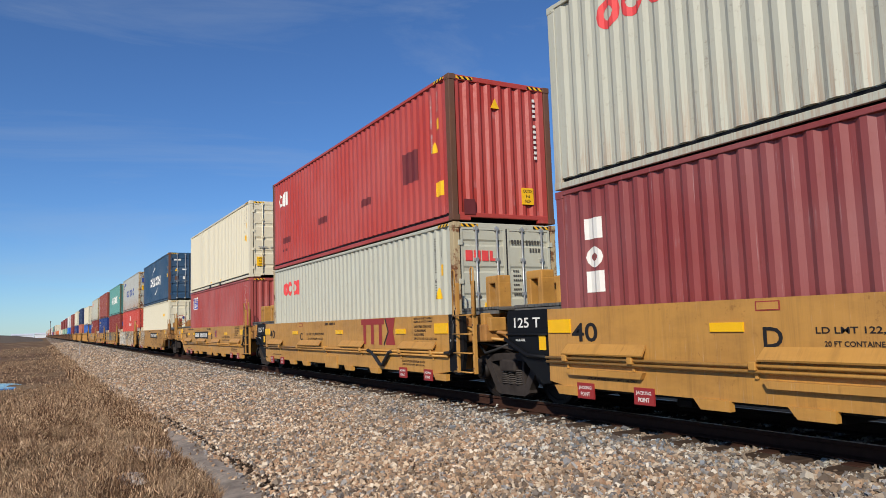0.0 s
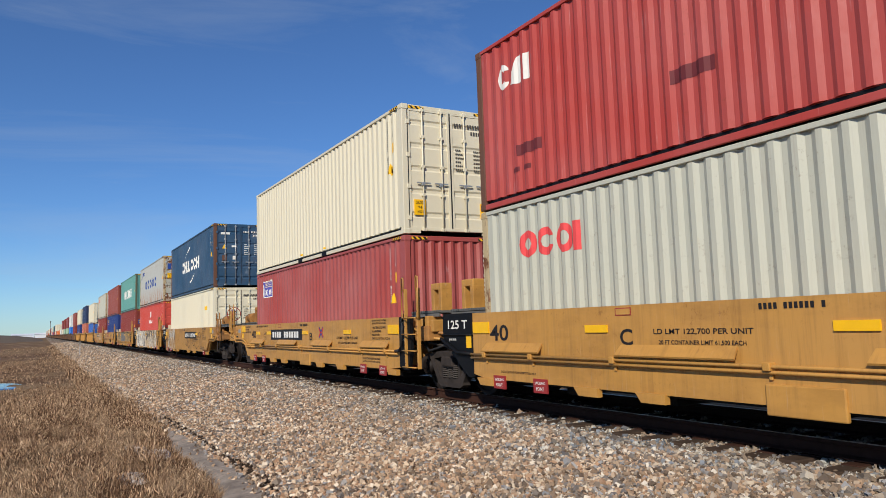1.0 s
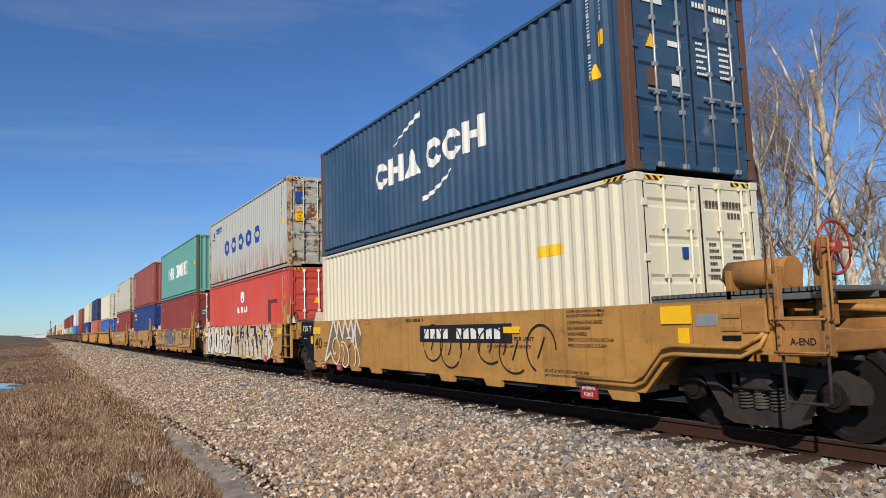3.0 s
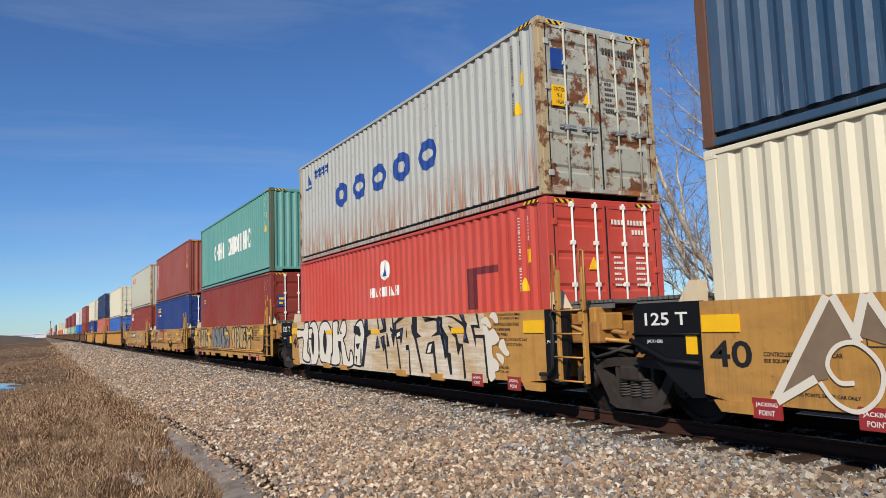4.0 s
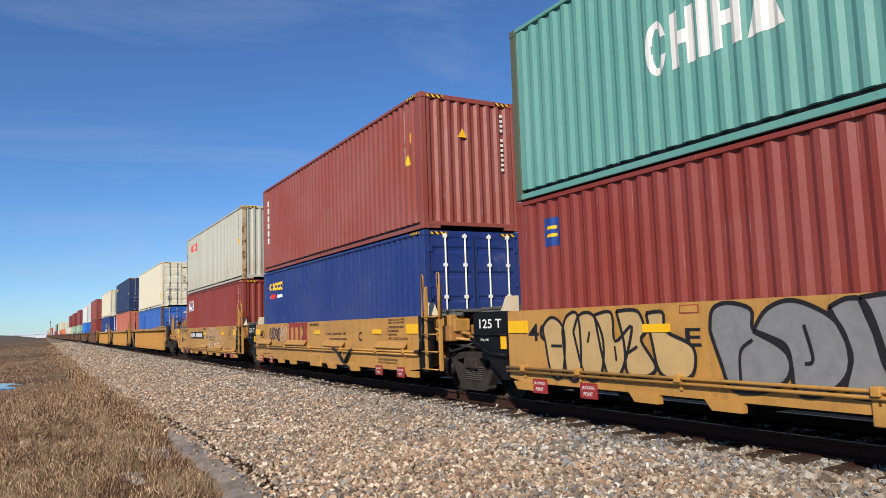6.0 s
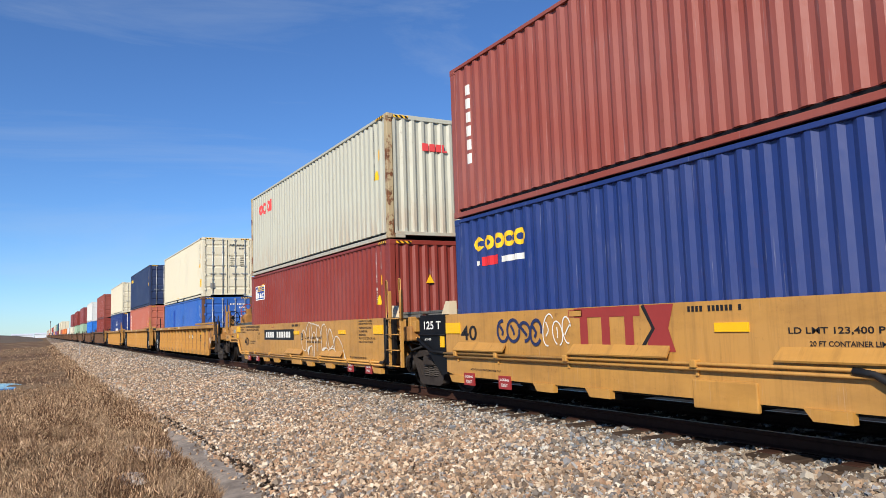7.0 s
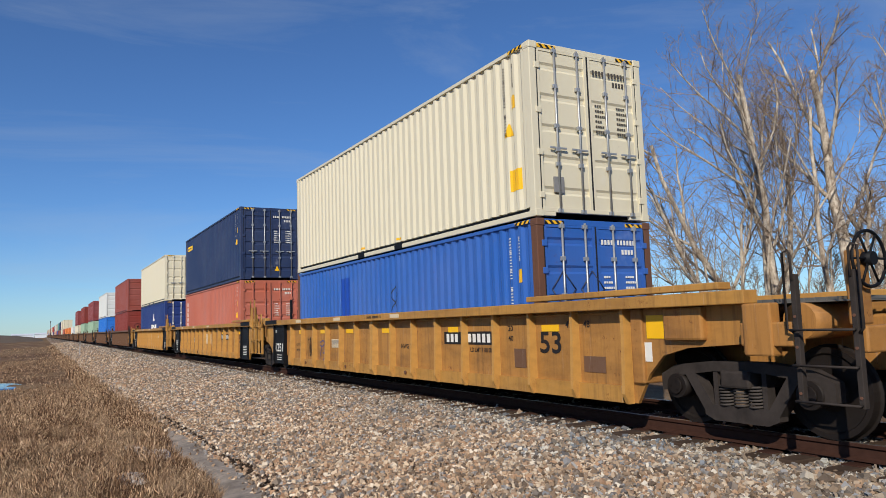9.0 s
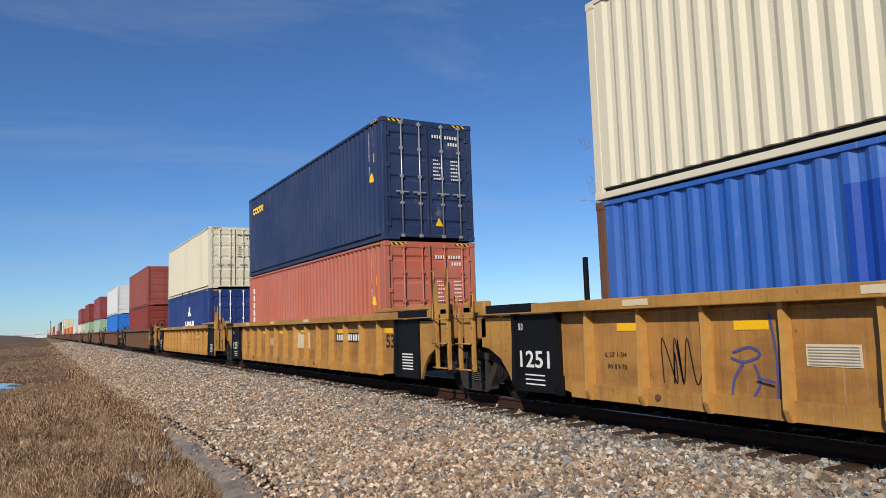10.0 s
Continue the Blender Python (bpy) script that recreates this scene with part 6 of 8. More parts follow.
part("emblem_stripe", bm, INK_YELLOW, florens)
sticker(florens, SIGN_YELLOW, -0.92, -0.55, 0.95, 1.2, "caution_sticker")

mark(triton_a, "upright_mark", INK_WHITE, [m_rect(0.52, 0.66, 0.95 + 0.26 * k, 1.14 + 0.26 * k) for k in range(6)], "white upright block mark")
mark(triton_b, "upright_mark", INK_WHITE, [m_rect(0.52, 0.66, 0.95 + 0.26 * k, 1.14 + 0.26 * k) for k in range(6)], "white upright block mark")
mark(seaco_a, "ring_mark", INK_YELLOW, [m_ring(0.80, 2.36, 0.32, 0.26, 0.08, 0.05), m_ring(1.12, 2.36, 0.30, 0.26, 0.08), m_ring(1.44, 2.36, 0.30, 0.26, 0.08), m_ring(1.76, 2.36, 0.30, 0.26, 0.08, 0.05), m_ring(2.08, 2.36, 0.32, 0.28, 0.08)], "yellow ring mark")
mark(seaco_a, "small_bars", INK_WHITE, [m_rect(0.68, 0.84, 1.98, 2.06), m_rect(1.5, 2.2, 1.98, 2.08)])
mark(seaco_a, "red_bar", INK_SKY, [m_rect(0.9, 1.42, 1.96, 2.12)])
mark(seaco_b, "ring_mark", INK_YELLOW, [m_ring(0.66 + 0.29 * k, 2.36, 0.28, 0.24, 0.08) for k in range(5)], "yellow ring mark")
mark(oocl_c, "ring_mark", INK_RED, block_row(1.1, 2.08, 0.40, RINGS), "coral ring mark")
end_bars(oocl_c, INK_RED, [(-0.30, -0.14, 2.08, 2.26), (-0.11, 0.03, 2.08, 2.26), (0.06, 0.2, 2.08, 2.26), (0.23, 0.28, 2.08, 2.26), (0.28, 0.36, 2.08, 2.12)], "end_ring_mark")
mark(blue_low, "block_mark", INK_WHITE, [m_tri(7.0, 1.75, 0.9, 0.5)] + block_row(5.9, 1.0, 0.5, [("b", 0.6, 0.12), ("r", 0.55, 0.12), ("b", 0.6, 0.12), ("f", 0.2, 0)]), "white block mark")

# ---- sprayed tags on the cars ----
GX = XO - 0.010
INK_NAVY = plain("navy_spray", lin(36, 46, 84), 0.6, 0, 0.2)


def loops_tag(car, y0, y1, z0, z1, mat, seed, n=6, w=0.025, label="sprayed looping outline", x=None):
    """Overlapping rounded outlines."""
    rs = random.Random(seed)
    bm = bmesh.new()
    for k in range(n):
        yc = y0 + (y1 - y0) * (k + 0.5) / n
        a, b, rot = abs(y1 - y0) / n * rs.uniform(0.9, 1.35), (z1 - z0) * rs.uniform(0.65, 1.0), rs.uniform(-0.35, 0.35)
        zc = (z0 + z1) / 2 + rs.uniform(-0.08, 0.08) * (z1 - z0)
        t0 = rs.uniform(0, 6)
        pts = [(yc + a / 2 * math.cos(t) * math.cos(rot) - b / 2 * math.sin(t) * math.sin(rot), zc + a / 2 * math.cos(t) * math.sin(rot) + b / 2 * math.sin(t) * math.cos(rot)) for t in (t0 + 0.29 * i for i in range(rs.randint(15, 22)))]
        stroke(bm, (x or GX - 0.004) - 0.0006 * k, [(p, min(max(q, z0 - 0.05), 1.47)) for p, q in pts], w)
        stroke(bm, (x or GX - 0.004) - 0.0006 * k, [(yc + rs.uniform(-0.1, 0.1), zc - b * 0.2), (yc, zc), (yc + rs.uniform(-0.1, 0.1), zc + b * 0.25)], w)
    part("graffiti_loops", bm, mat, car, label)


def scrawl(car, y0, y1, z0, z1, mat, seed, loops=7, w=0.022, label="sprayed scrawl", x=None):
    rs = random.Random(seed)
    bm = bmesh.new()
    pts = []
    for k in range(loops * 3):
        f = k / (loops * 3 - 1)
        pts.append((y0 + (y1 - y0) * f + rs.uniform(-0.12, 0.12), z0 + (z1 - z0) * (0.1 + 0.8 * ((k % 2) if rs.uniform(0, 1) < 0.75 else rs.uniform(0, 1)))))
    stroke(bm, x or GX - 0.004, pts, w)
    part("graffiti_scrawl", bm, mat, car, label)


def sprayed(host, name, mat, pts, x, smooth=False, outline=None, w=0.04, label="", over=None):
    """One flat sprayed shape on the side; outline: the paint of the line round it."""
    ring = spline(list(pts) + [pts[0]], 5) if smooth else list(pts) + [pts[0]]
    bm = bmesh.new()
    flat_poly(bm, x, ring[:-1])
    ob = part(name, bm, mat, host, label)
    if outline:
        bm = bmesh.new()
        stroke(bm, over or x - 0.002, ring, w, False)
        part(name + "_outline", bm, outline, host)
    return ob


def sprayed_line(host, name, mat, pts, x, w=0.03, smooth=True, label=""):
    bm = bmesh.new()
    stroke(bm, x, pts, w, smooth)
    return part(name, bm, mat, host, label)


def big_piece(car):
    """The cream piece with black outlines that covers a whole side."""
    rim = [(11.65, 1.49), (1.47, 1.49), (1.42, 0.33), (11.43, 0.33)]
    base = sprayed(car, "graffiti", INK_FIELD, rim, GX, label="cream and white sprayed field with black outlined letters")
    letter_shapes = (
    [(10.99, 1.48), (10.61, 1.49), (10.64, 1.32), (10.29, 1.32), (10.29, 1.04), (10.66, 1.02), (10.72, 0.69), (10.56, 0.60), (10.55, 0.40), (10.94, 0.40), (11.16, 0.53), (11.09, 1.04), (11.63, 1.05), (11.67, 1.29), (11.04, 1.29)],
    [(10.57, 1.34), (10.34, 1.49), (10.01, 1.49), (9.80, 1.24), (9.73, 0.93), (9.78, 0.63), (9.99, 0.36), (10.15, 0.33), (10.41, 0.33), (10.43, 0.47), (10.52, 0.69), (10.64, 0.92)],
    [(9.78, 1.15), (9.64, 1.39), (9.41, 1.49), (9.13, 1.49), (8.87, 1.35), (8.74, 1.11), (8.73, 0.83), (8.78, 0.67), (8.86, 0.62), (8.88, 0.40), (9.28, 0.41), (9.63, 0.45), (9.78, 0.72)],
    [(8.69, 1.47), (8.34, 1.48), (8.34, 1.15), (8.12, 1.38), (8.00, 1.49), (7.81, 1.48), (7.76, 1.26), (7.84, 1.11), (7.98, 1.03), (7.86, 0.88), (7.75, 0.63), (7.61, 0.52), (7.53, 0.75), (7.39, 0.72), (7.34, 0.44), (7.70, 0.36), (8.01, 0.40), (8.10, 0.69), (8.17, 0.73), (8.23, 0.76), (8.26, 0.42), (8.84, 0.39), (8.82, 0.62), (8.74, 0.67), (8.72, 1.07)],
    [(7.31, 0.44), (7.22, 1.07), (7.13, 1.21), (7.16, 1.35), (7.01, 1.45), (6.78, 1.48), (6.66, 1.31), (6.62, 1.14), (6.69, 0.94), (6.73, 0.67), (6.87, 0.42)],
)
    for q, pts in enumerate(letter_shapes):
        sprayed(base, "graffiti_letter", INK_SPRAY, pts, GX - 0.003 - 0.0005 * q, True, INK_BLACK, 0.05)
    wedges = (
    [(10.36, 1.15), (10.23, 1.23), (10.14, 1.06), (10.16, 0.79), (10.22, 0.61), (10.30, 0.65), (10.38, 0.88)],
    [(9.39, 1.15), (9.30, 1.26), (9.19, 1.15), (9.15, 0.94), (9.20, 0.73), (9.29, 0.63), (9.39, 0.77), (9.43, 0.98)],
    [(8.34, 1.13), (8.34, 1.48), (8.24, 1.48)],
    [(8.20, 1.16), (8.12, 1.25), (8.06, 1.16)],
    [(8.33, 0.98), (8.12, 0.98), (8.09, 0.73), (8.23, 0.72), (8.32, 0.84)],
    [(7.27, 1.36), (6.93, 1.33), (6.83, 1.14), (6.92, 1.09), (7.04, 1.13), (7.29, 1.18)],
    [(7.17, 0.93), (6.91, 0.94), (7.02, 0.80), (7.11, 0.81)],
    [(7.19, 0.64), (7.09, 0.65), (7.15, 0.44)],
    [(6.88, 0.82), (6.85, 0.82), (6.89, 0.47), (6.93, 0.46)],
    [(6.81, 0.82), (6.78, 0.82), (6.83, 0.54), (6.85, 0.54)],
    [(6.61, 1.49), (6.43, 1.49), (6.41, 1.24), (6.04, 1.25), (5.85, 1.25), (5.85, 1.20), (6.29, 1.15), (6.52, 1.07), (6.47, 1.04), (6.58, 0.75), (6.70, 0.41), (6.89, 0.41), (6.70, 0.81), (6.61, 1.07), (6.64, 1.27)],
    [(5.90, 1.49), (5.84, 1.49), (5.80, 1.23), (5.85, 1.23)],
    [(5.68, 1.49), (5.46, 1.49), (5.41, 1.25), (5.43, 1.20), (5.75, 1.17), (5.78, 1.23), (5.58, 1.27)],
    [(5.91, 1.14), (5.87, 1.08), (5.77, 0.85), (6.03, 0.83)],
    [(5.74, 1.08), (5.52, 1.13), (5.52, 1.02), (5.51, 0.95), (5.46, 0.93), (5.37, 0.42), (5.43, 0.41), (5.52, 0.84), (5.59, 0.77), (5.67, 0.90)],
    [(5.42, 1.17), (5.37, 1.17), (5.26, 0.89), (5.41, 0.88)],
    [(5.12, 1.49), (5.07, 1.49), (5.04, 1.37), (4.78, 1.49), (4.50, 1.49), (4.91, 1.37), (4.91, 1.24), (4.57, 1.29), (4.60, 1.21), (4.66, 1.03), (4.71, 0.91), (4.75, 1.05), (4.88, 1.05), (4.73, 0.45), (4.79, 0.43), (4.93, 1.05), (4.99, 1.14), (5.06, 0.86), (5.15, 1.08), (5.24, 1.31), (5.09, 1.25)],
    [(4.44, 1.29), (4.40, 1.09), (4.46, 1.08)],
    [(4.48, 0.92), (4.36, 0.94), (4.32, 0.86), (4.28, 0.34), (4.34, 0.34), (4.36, 0.83), (4.47, 0.82)],
    [(4.22, 1.32), (4.16, 1.34), (4.18, 1.13), (4.20, 1.23)],
    [(4.17, 1.49), (3.95, 1.49), (3.96, 1.19), (3.78, 1.10), (3.99, 1.07), (3.74, 0.41), (3.81, 0.40), (4.08, 1.05), (4.18, 1.16)],
    [(3.67, 1.43), (3.39, 1.45), (3.16, 1.44), (3.32, 1.40), (3.60, 1.38)],
    [(3.71, 1.49), (3.15, 1.44), (3.05, 1.48), (2.91, 1.45), (2.92, 1.28), (2.71, 1.09), (2.72, 0.81), (2.64, 0.80), (2.60, 0.42), (2.68, 0.41), (2.77, 0.73), (2.86, 0.68), (2.91, 0.90), (3.01, 1.14), (3.37, 1.10), (3.14, 1.19), (3.14, 1.39), (3.71, 1.46)],
    [(3.51, 0.98), (3.25, 1.02), (3.23, 0.79), (3.16, 0.41), (3.25, 0.40), (3.31, 0.78), (3.63, 0.77)],
    [(2.86, 1.48), (2.55, 1.47), (2.18, 1.36), (2.29, 1.49), (2.13, 1.49), (2.09, 1.38), (2.02, 1.33), (2.07, 1.20), (1.97, 0.98), (2.17, 1.00), (2.13, 1.23), (2.18, 1.29), (2.55, 1.44)],
    [(2.71, 1.31), (2.52, 1.26), (2.57, 1.23), (2.40, 1.14), (2.33, 0.98), (2.19, 0.97), (2.11, 0.38), (2.18, 0.36), (2.24, 0.94), (2.33, 0.82), (2.37, 0.75), (2.45, 1.08), (2.57, 1.14)],
    [(1.73, 1.49), (1.66, 1.49), (1.60, 1.24), (1.80, 1.26), (1.76, 1.13), (1.46, 1.13), (1.38, 0.41), (1.44, 0.41), (1.51, 1.07), (1.75, 1.08), (1.75, 0.91), (1.90, 1.30), (1.66, 1.30)],
)
    for q, pts in enumerate(wedges):
        sprayed(base, "graffiti_wedge", INK_BLACK, pts, GX - 0.009, q < 2)
    islands = (
    [(4.89, 1.16), (4.74, 1.20), (4.74, 1.12), (4.89, 1.08)],
    [(5.16, 1.20), (5.09, 1.17), (5.16, 1.16)],
    [(3.46, 0.94), (3.35, 0.96), (3.41, 0.80), (3.55, 0.79)],
)
    for pts in islands:
        sprayed(base, "graffiti_fill", INK_SPRAY, pts, GX - 0.0105)
    shades = (
    [(6.56, 1.47), (6.49, 1.48), (6.49, 1.27)],
    [(5.63, 1.49), (5.54, 1.49), (5.49, 1.31)],
    [(5.87, 1.05), (5.81, 0.90), (5.92, 0.88)],
    [(5.67, 1.07), (5.58, 1.08), (5.61, 0.90)],
    [(5.00, 1.36), (4.95, 1.36), (4.98, 1.22)],
    [(6.60, 0.94), (6.55, 0.98), (6.72, 0.54)],
    [(4.70, 1.24), (4.63, 1.25), (4.70, 1.03)],
    [(3.05, 1.39), (2.97, 1.38), (3.02, 1.21), (2.81, 1.01), (2.79, 0.84), (2.89, 1.07)],
    [(2.23, 1.48), (2.15, 1.49), (2.12, 1.39)],
    [(2.11, 1.23), (2.07, 1.08), (2.14, 1.04)],
)
    for pts in shades:
        sprayed(base, "graffiti_shade", INK_DUSK, pts, GX - 0.0115)
    clouds = (
    [(1.46, 1.14), (1.52, 1.23), (1.41, 1.28), (1.32, 1.19), (1.19, 1.23), (1.10, 1.16), (1.02, 1.05), (1.15, 0.97), (1.25, 0.94), (1.23, 0.77), (1.14, 0.72), (1.05, 0.64), (1.09, 0.55), (1.19, 0.52), (1.18, 0.43), (1.38, 0.41)],
    [(1.58, 1.32), (1.54, 1.39), (1.40, 1.43), (1.32, 1.38), (1.25, 1.30), (1.27, 1.24), (1.36, 1.26), (1.45, 1.31)],
    [(1.30, 1.42), (1.23, 1.49), (1.12, 1.49), (1.05, 1.42), (1.03, 1.33), (1.12, 1.32), (1.21, 1.39)],
    [(1.05, 0.94), (0.99, 1.04), (0.88, 1.05), (0.82, 0.92), (0.74, 0.84), (0.80, 0.79), (0.92, 0.83)],
    [(1.13, 0.83), (1.01, 0.82), (0.90, 0.76), (0.94, 0.65), (1.01, 0.69), (1.10, 0.76)],
)
    for q, pts in enumerate(clouds):
        sprayed(base, "graffiti_cloud", INK_CLOUD, pts, GX - 0.004 - 0.0006 * q, True)


def bubble_letters(car):
    """Three words in fat rounded outlines along one side."""
    first = (
    [(11.17, 1.04), (11.20, 1.25), (10.97, 1.38), (10.72, 1.18), (10.79, 0.57), (11.05, 0.56)],
    [(10.76, 1.18), (10.64, 1.39), (10.39, 1.37), (10.40, 0.58), (10.68, 0.56)],
    [(10.51, 1.17), (10.36, 1.40), (10.08, 1.39), (9.90, 1.04), (9.99, 0.58), (10.30, 0.57)],
    [(10.05, 1.39), (9.72, 1.41), (9.67, 1.04), (9.35, 1.23), (9.60, 0.63), (9.86, 0.63)],
    [(9.62, 1.43), (9.24, 1.42), (9.13, 1.17), (9.20, 1.05), (8.98, 0.74), (9.17, 0.61), (9.47, 0.64), (9.51, 1.04)],
    [(9.09, 1.39), (8.82, 1.39), (8.78, 1.17), (8.39, 0.99), (8.40, 0.69), (8.64, 0.59), (8.92, 0.68), (9.02, 1.05)],
)
    middle = (
    [(8.13, 1.17), (8.08, 1.40), (7.87, 1.47), (7.58, 1.39), (7.57, 1.19), (7.40, 1.11), (7.19, 1.00), (7.18, 0.72), (7.43, 0.55), (7.87, 0.53), (8.01, 0.82)],
    [(7.57, 1.16), (7.38, 1.39), (7.06, 1.46), (6.67, 1.27), (6.55, 1.00), (6.59, 0.74), (6.83, 0.55), (7.12, 0.56), (7.19, 0.94)],
    [(6.71, 1.38), (6.50, 1.46), (6.33, 1.35), (6.16, 0.64), (6.21, 0.56), (6.60, 0.58), (6.53, 0.95)],
    [(6.41, 1.46), (5.96, 1.47), (5.92, 1.16), (5.68, 1.06), (5.64, 0.76), (5.79, 0.57), (6.06, 0.59), (6.19, 0.85)],
    [(5.83, 1.21), (5.78, 1.41), (5.53, 1.48), (5.34, 1.40), (5.33, 1.32), (5.12, 1.33), (4.91, 1.16), (4.86, 0.92), (4.95, 0.68), (5.17, 0.60), (5.55, 0.61), (5.58, 0.76), (5.43, 0.96), (5.68, 1.06)],
)
    last = (
    [(4.42, 1.25), (4.32, 1.40), (4.14, 1.44), (4.00, 1.29), (3.99, 1.06), (3.94, 0.71), (4.05, 0.64), (4.26, 0.70), (4.37, 0.97), (4.50, 1.02)],
    [(3.99, 1.29), (3.93, 1.42), (3.79, 1.44), (3.67, 1.28), (3.61, 0.98), (3.67, 0.68), (3.85, 0.63), (3.95, 0.71), (3.94, 1.06)],
    [(3.73, 1.37), (3.53, 1.46), (3.35, 1.39), (3.25, 1.23), (3.22, 0.90), (3.26, 0.69), (3.45, 0.62), (3.64, 0.68), (3.65, 1.06)],
    [(3.29, 1.45), (3.01, 1.46), (2.97, 1.27), (2.93, 1.40), (2.69, 1.41), (2.66, 1.15), (2.69, 0.75), (2.83, 0.65), (3.03, 0.67), (3.19, 0.82), (3.22, 1.15)],
    [(2.67, 1.39), (2.51, 1.43), (2.33, 1.40), (2.31, 1.26), (2.47, 1.23), (2.29, 1.15), (2.36, 1.07), (2.22, 0.88), (2.23, 0.72), (2.45, 0.64), (2.66, 0.71), (2.68, 0.91), (2.52, 1.03), (2.66, 1.23)],
    [(2.24, 1.46), (1.95, 1.36), (1.94, 1.22), (2.05, 1.18), (1.83, 1.15), (1.82, 1.03), (1.96, 0.92), (1.96, 0.66), (2.10, 0.61), (2.20, 0.76), (2.13, 0.99), (2.23, 1.19)],
    [(1.94, 0.92), (1.82, 1.03), (1.64, 1.03), (1.55, 0.89), (1.57, 0.67), (1.68, 0.56), (1.85, 0.59), (1.94, 0.73)],
    [(1.72, 1.14), (1.73, 1.29), (1.54, 1.41), (1.37, 1.37), (1.28, 1.21), (1.30, 1.00), (1.41, 1.07), (1.56, 1.14), (1.68, 1.03), (1.78, 1.03)],
)
    strokes = (
    [(3.51, 1.15), (3.42, 1.24), (3.37, 1.15), (3.41, 0.96), (3.53, 0.94)],
    [(2.98, 1.27), (2.96, 1.07), (2.92, 0.86)],
    [(2.41, 1.19), (2.29, 1.13), (2.40, 1.03)],
    [(2.40, 1.01), (2.28, 1.03), (2.24, 0.93)],
    [(2.14, 1.26), (2.10, 1.15), (2.06, 1.07)],
    [(4.02, 1.11), (3.91, 1.05), (3.93, 0.80)],
    [(7.76, 0.59), (7.74, 0.94), (7.58, 1.07)],
    [(6.98, 1.22), (6.91, 0.89), (7.00, 0.84)],
    [(6.30, 1.16), (6.23, 0.85), (6.16, 0.75)],
    [(5.40, 0.62), (5.34, 0.91), (5.15, 0.96), (5.00, 0.87)],
    [(11.02, 0.97), (10.77, 0.97)],
    [(10.16, 1.17), (10.21, 1.02)],
    [(9.68, 0.98), (9.66, 0.79)],
    [(9.27, 0.98), (9.46, 0.89)],
)
    for word, fill, wide in ((first, INK_STRAW, 0.045), (middle, INK_GREY, 0.045), (last, INK_STRAW, 0.048)):
        for q, pts in enumerate(word):
            sprayed(car, "graffiti_letter", fill, pts, GX - 0.0012 * (q % 4), True, INK_BLACK, wide, "rounded bubble letter with black outline", GX - 0.007 - 0.0005 * q)
    for pts in strokes:
        sprayed_line(car, "graffiti_stroke", INK_BLACK, pts, GX - 0.013, 0.035)


def white_loops(car):
    """Thin white loops sprayed over the lettering."""
    loops = (
    [(5.13, 0.69), (5.36, 0.76), (5.45, 0.99), (5.38, 1.22), (5.26, 1.27), (5.12, 1.15), (5.02, 0.96), (5.01, 0.77), (5.13, 0.69)],
    [(5.09, 1.15), (4.96, 1.37), (4.79, 1.48), (4.63, 1.44), (4.54, 1.22), (4.56, 1.04), (4.62, 0.93)],
    [(4.79, 1.35), (4.75, 1.26), (4.77, 1.00)],
    [(4.56, 1.00), (4.46, 1.18), (4.36, 1.21), (4.24, 1.14), (4.20, 1.07)],
    [(4.20, 1.07), (4.13, 1.32), (4.03, 1.40), (3.89, 1.31), (3.80, 1.07), (3.74, 0.74)],
    [(3.79, 1.14), (3.74, 1.34), (3.57, 1.42), (3.41, 1.33), (3.34, 1.14), (3.36, 0.95), (3.44, 0.82)],
    [(4.56, 1.44), (4.32, 1.43), (4.03, 1.38)],
    [(2.90, 0.86), (3.01, 0.83), (3.13, 0.78), (3.24, 0.89), (3.27, 1.08), (3.24, 1.20), (3.15, 1.29), (3.03, 1.23), (2.92, 1.08), (2.82, 0.87), (2.82, 0.78)],
    [(2.83, 0.80), (2.80, 1.02), (2.67, 1.10), (2.49, 1.05), (2.30, 0.91), (2.16, 0.72), (2.03, 0.53)],
    [(4.81, 0.56), (4.77, 0.74), (4.62, 0.84), (4.49, 0.78), (4.44, 0.54)],
    [(4.33, 1.00), (4.32, 0.79), (4.34, 0.54)],
    [(4.11, 0.97), (4.11, 0.83), (4.14, 0.71)],
    [(3.68, 0.62), (3.59, 0.75), (3.37, 0.80), (3.22, 0.73), (3.19, 0.61)],
    [(3.17, 0.76), (2.98, 0.80), (2.76, 0.75), (2.67, 0.60)],
)
    patches = (
    [(4.93, 0.70), (4.84, 0.81), (4.68, 0.85), (4.79, 0.70), (4.83, 0.59)],
    [(3.76, 0.71), (3.67, 0.80), (3.44, 0.82), (3.59, 0.69), (3.75, 0.62)],
    [(4.18, 1.07), (3.97, 1.03), (4.11, 0.97)],
    [(2.16, 0.70), (2.11, 0.64), (2.03, 0.53), (2.10, 0.54)],
)
    for q, pts in enumerate(loops):
        sprayed_line(car, "graffiti_loop", INK_CLOUD, pts, GX - 0.004 - 0.0005 * q, 0.028, True, "thin white sprayed loop")
    for pts in patches:
        sprayed(car, "graffiti_patch", INK_CLOUD, pts, GX - 0.012)


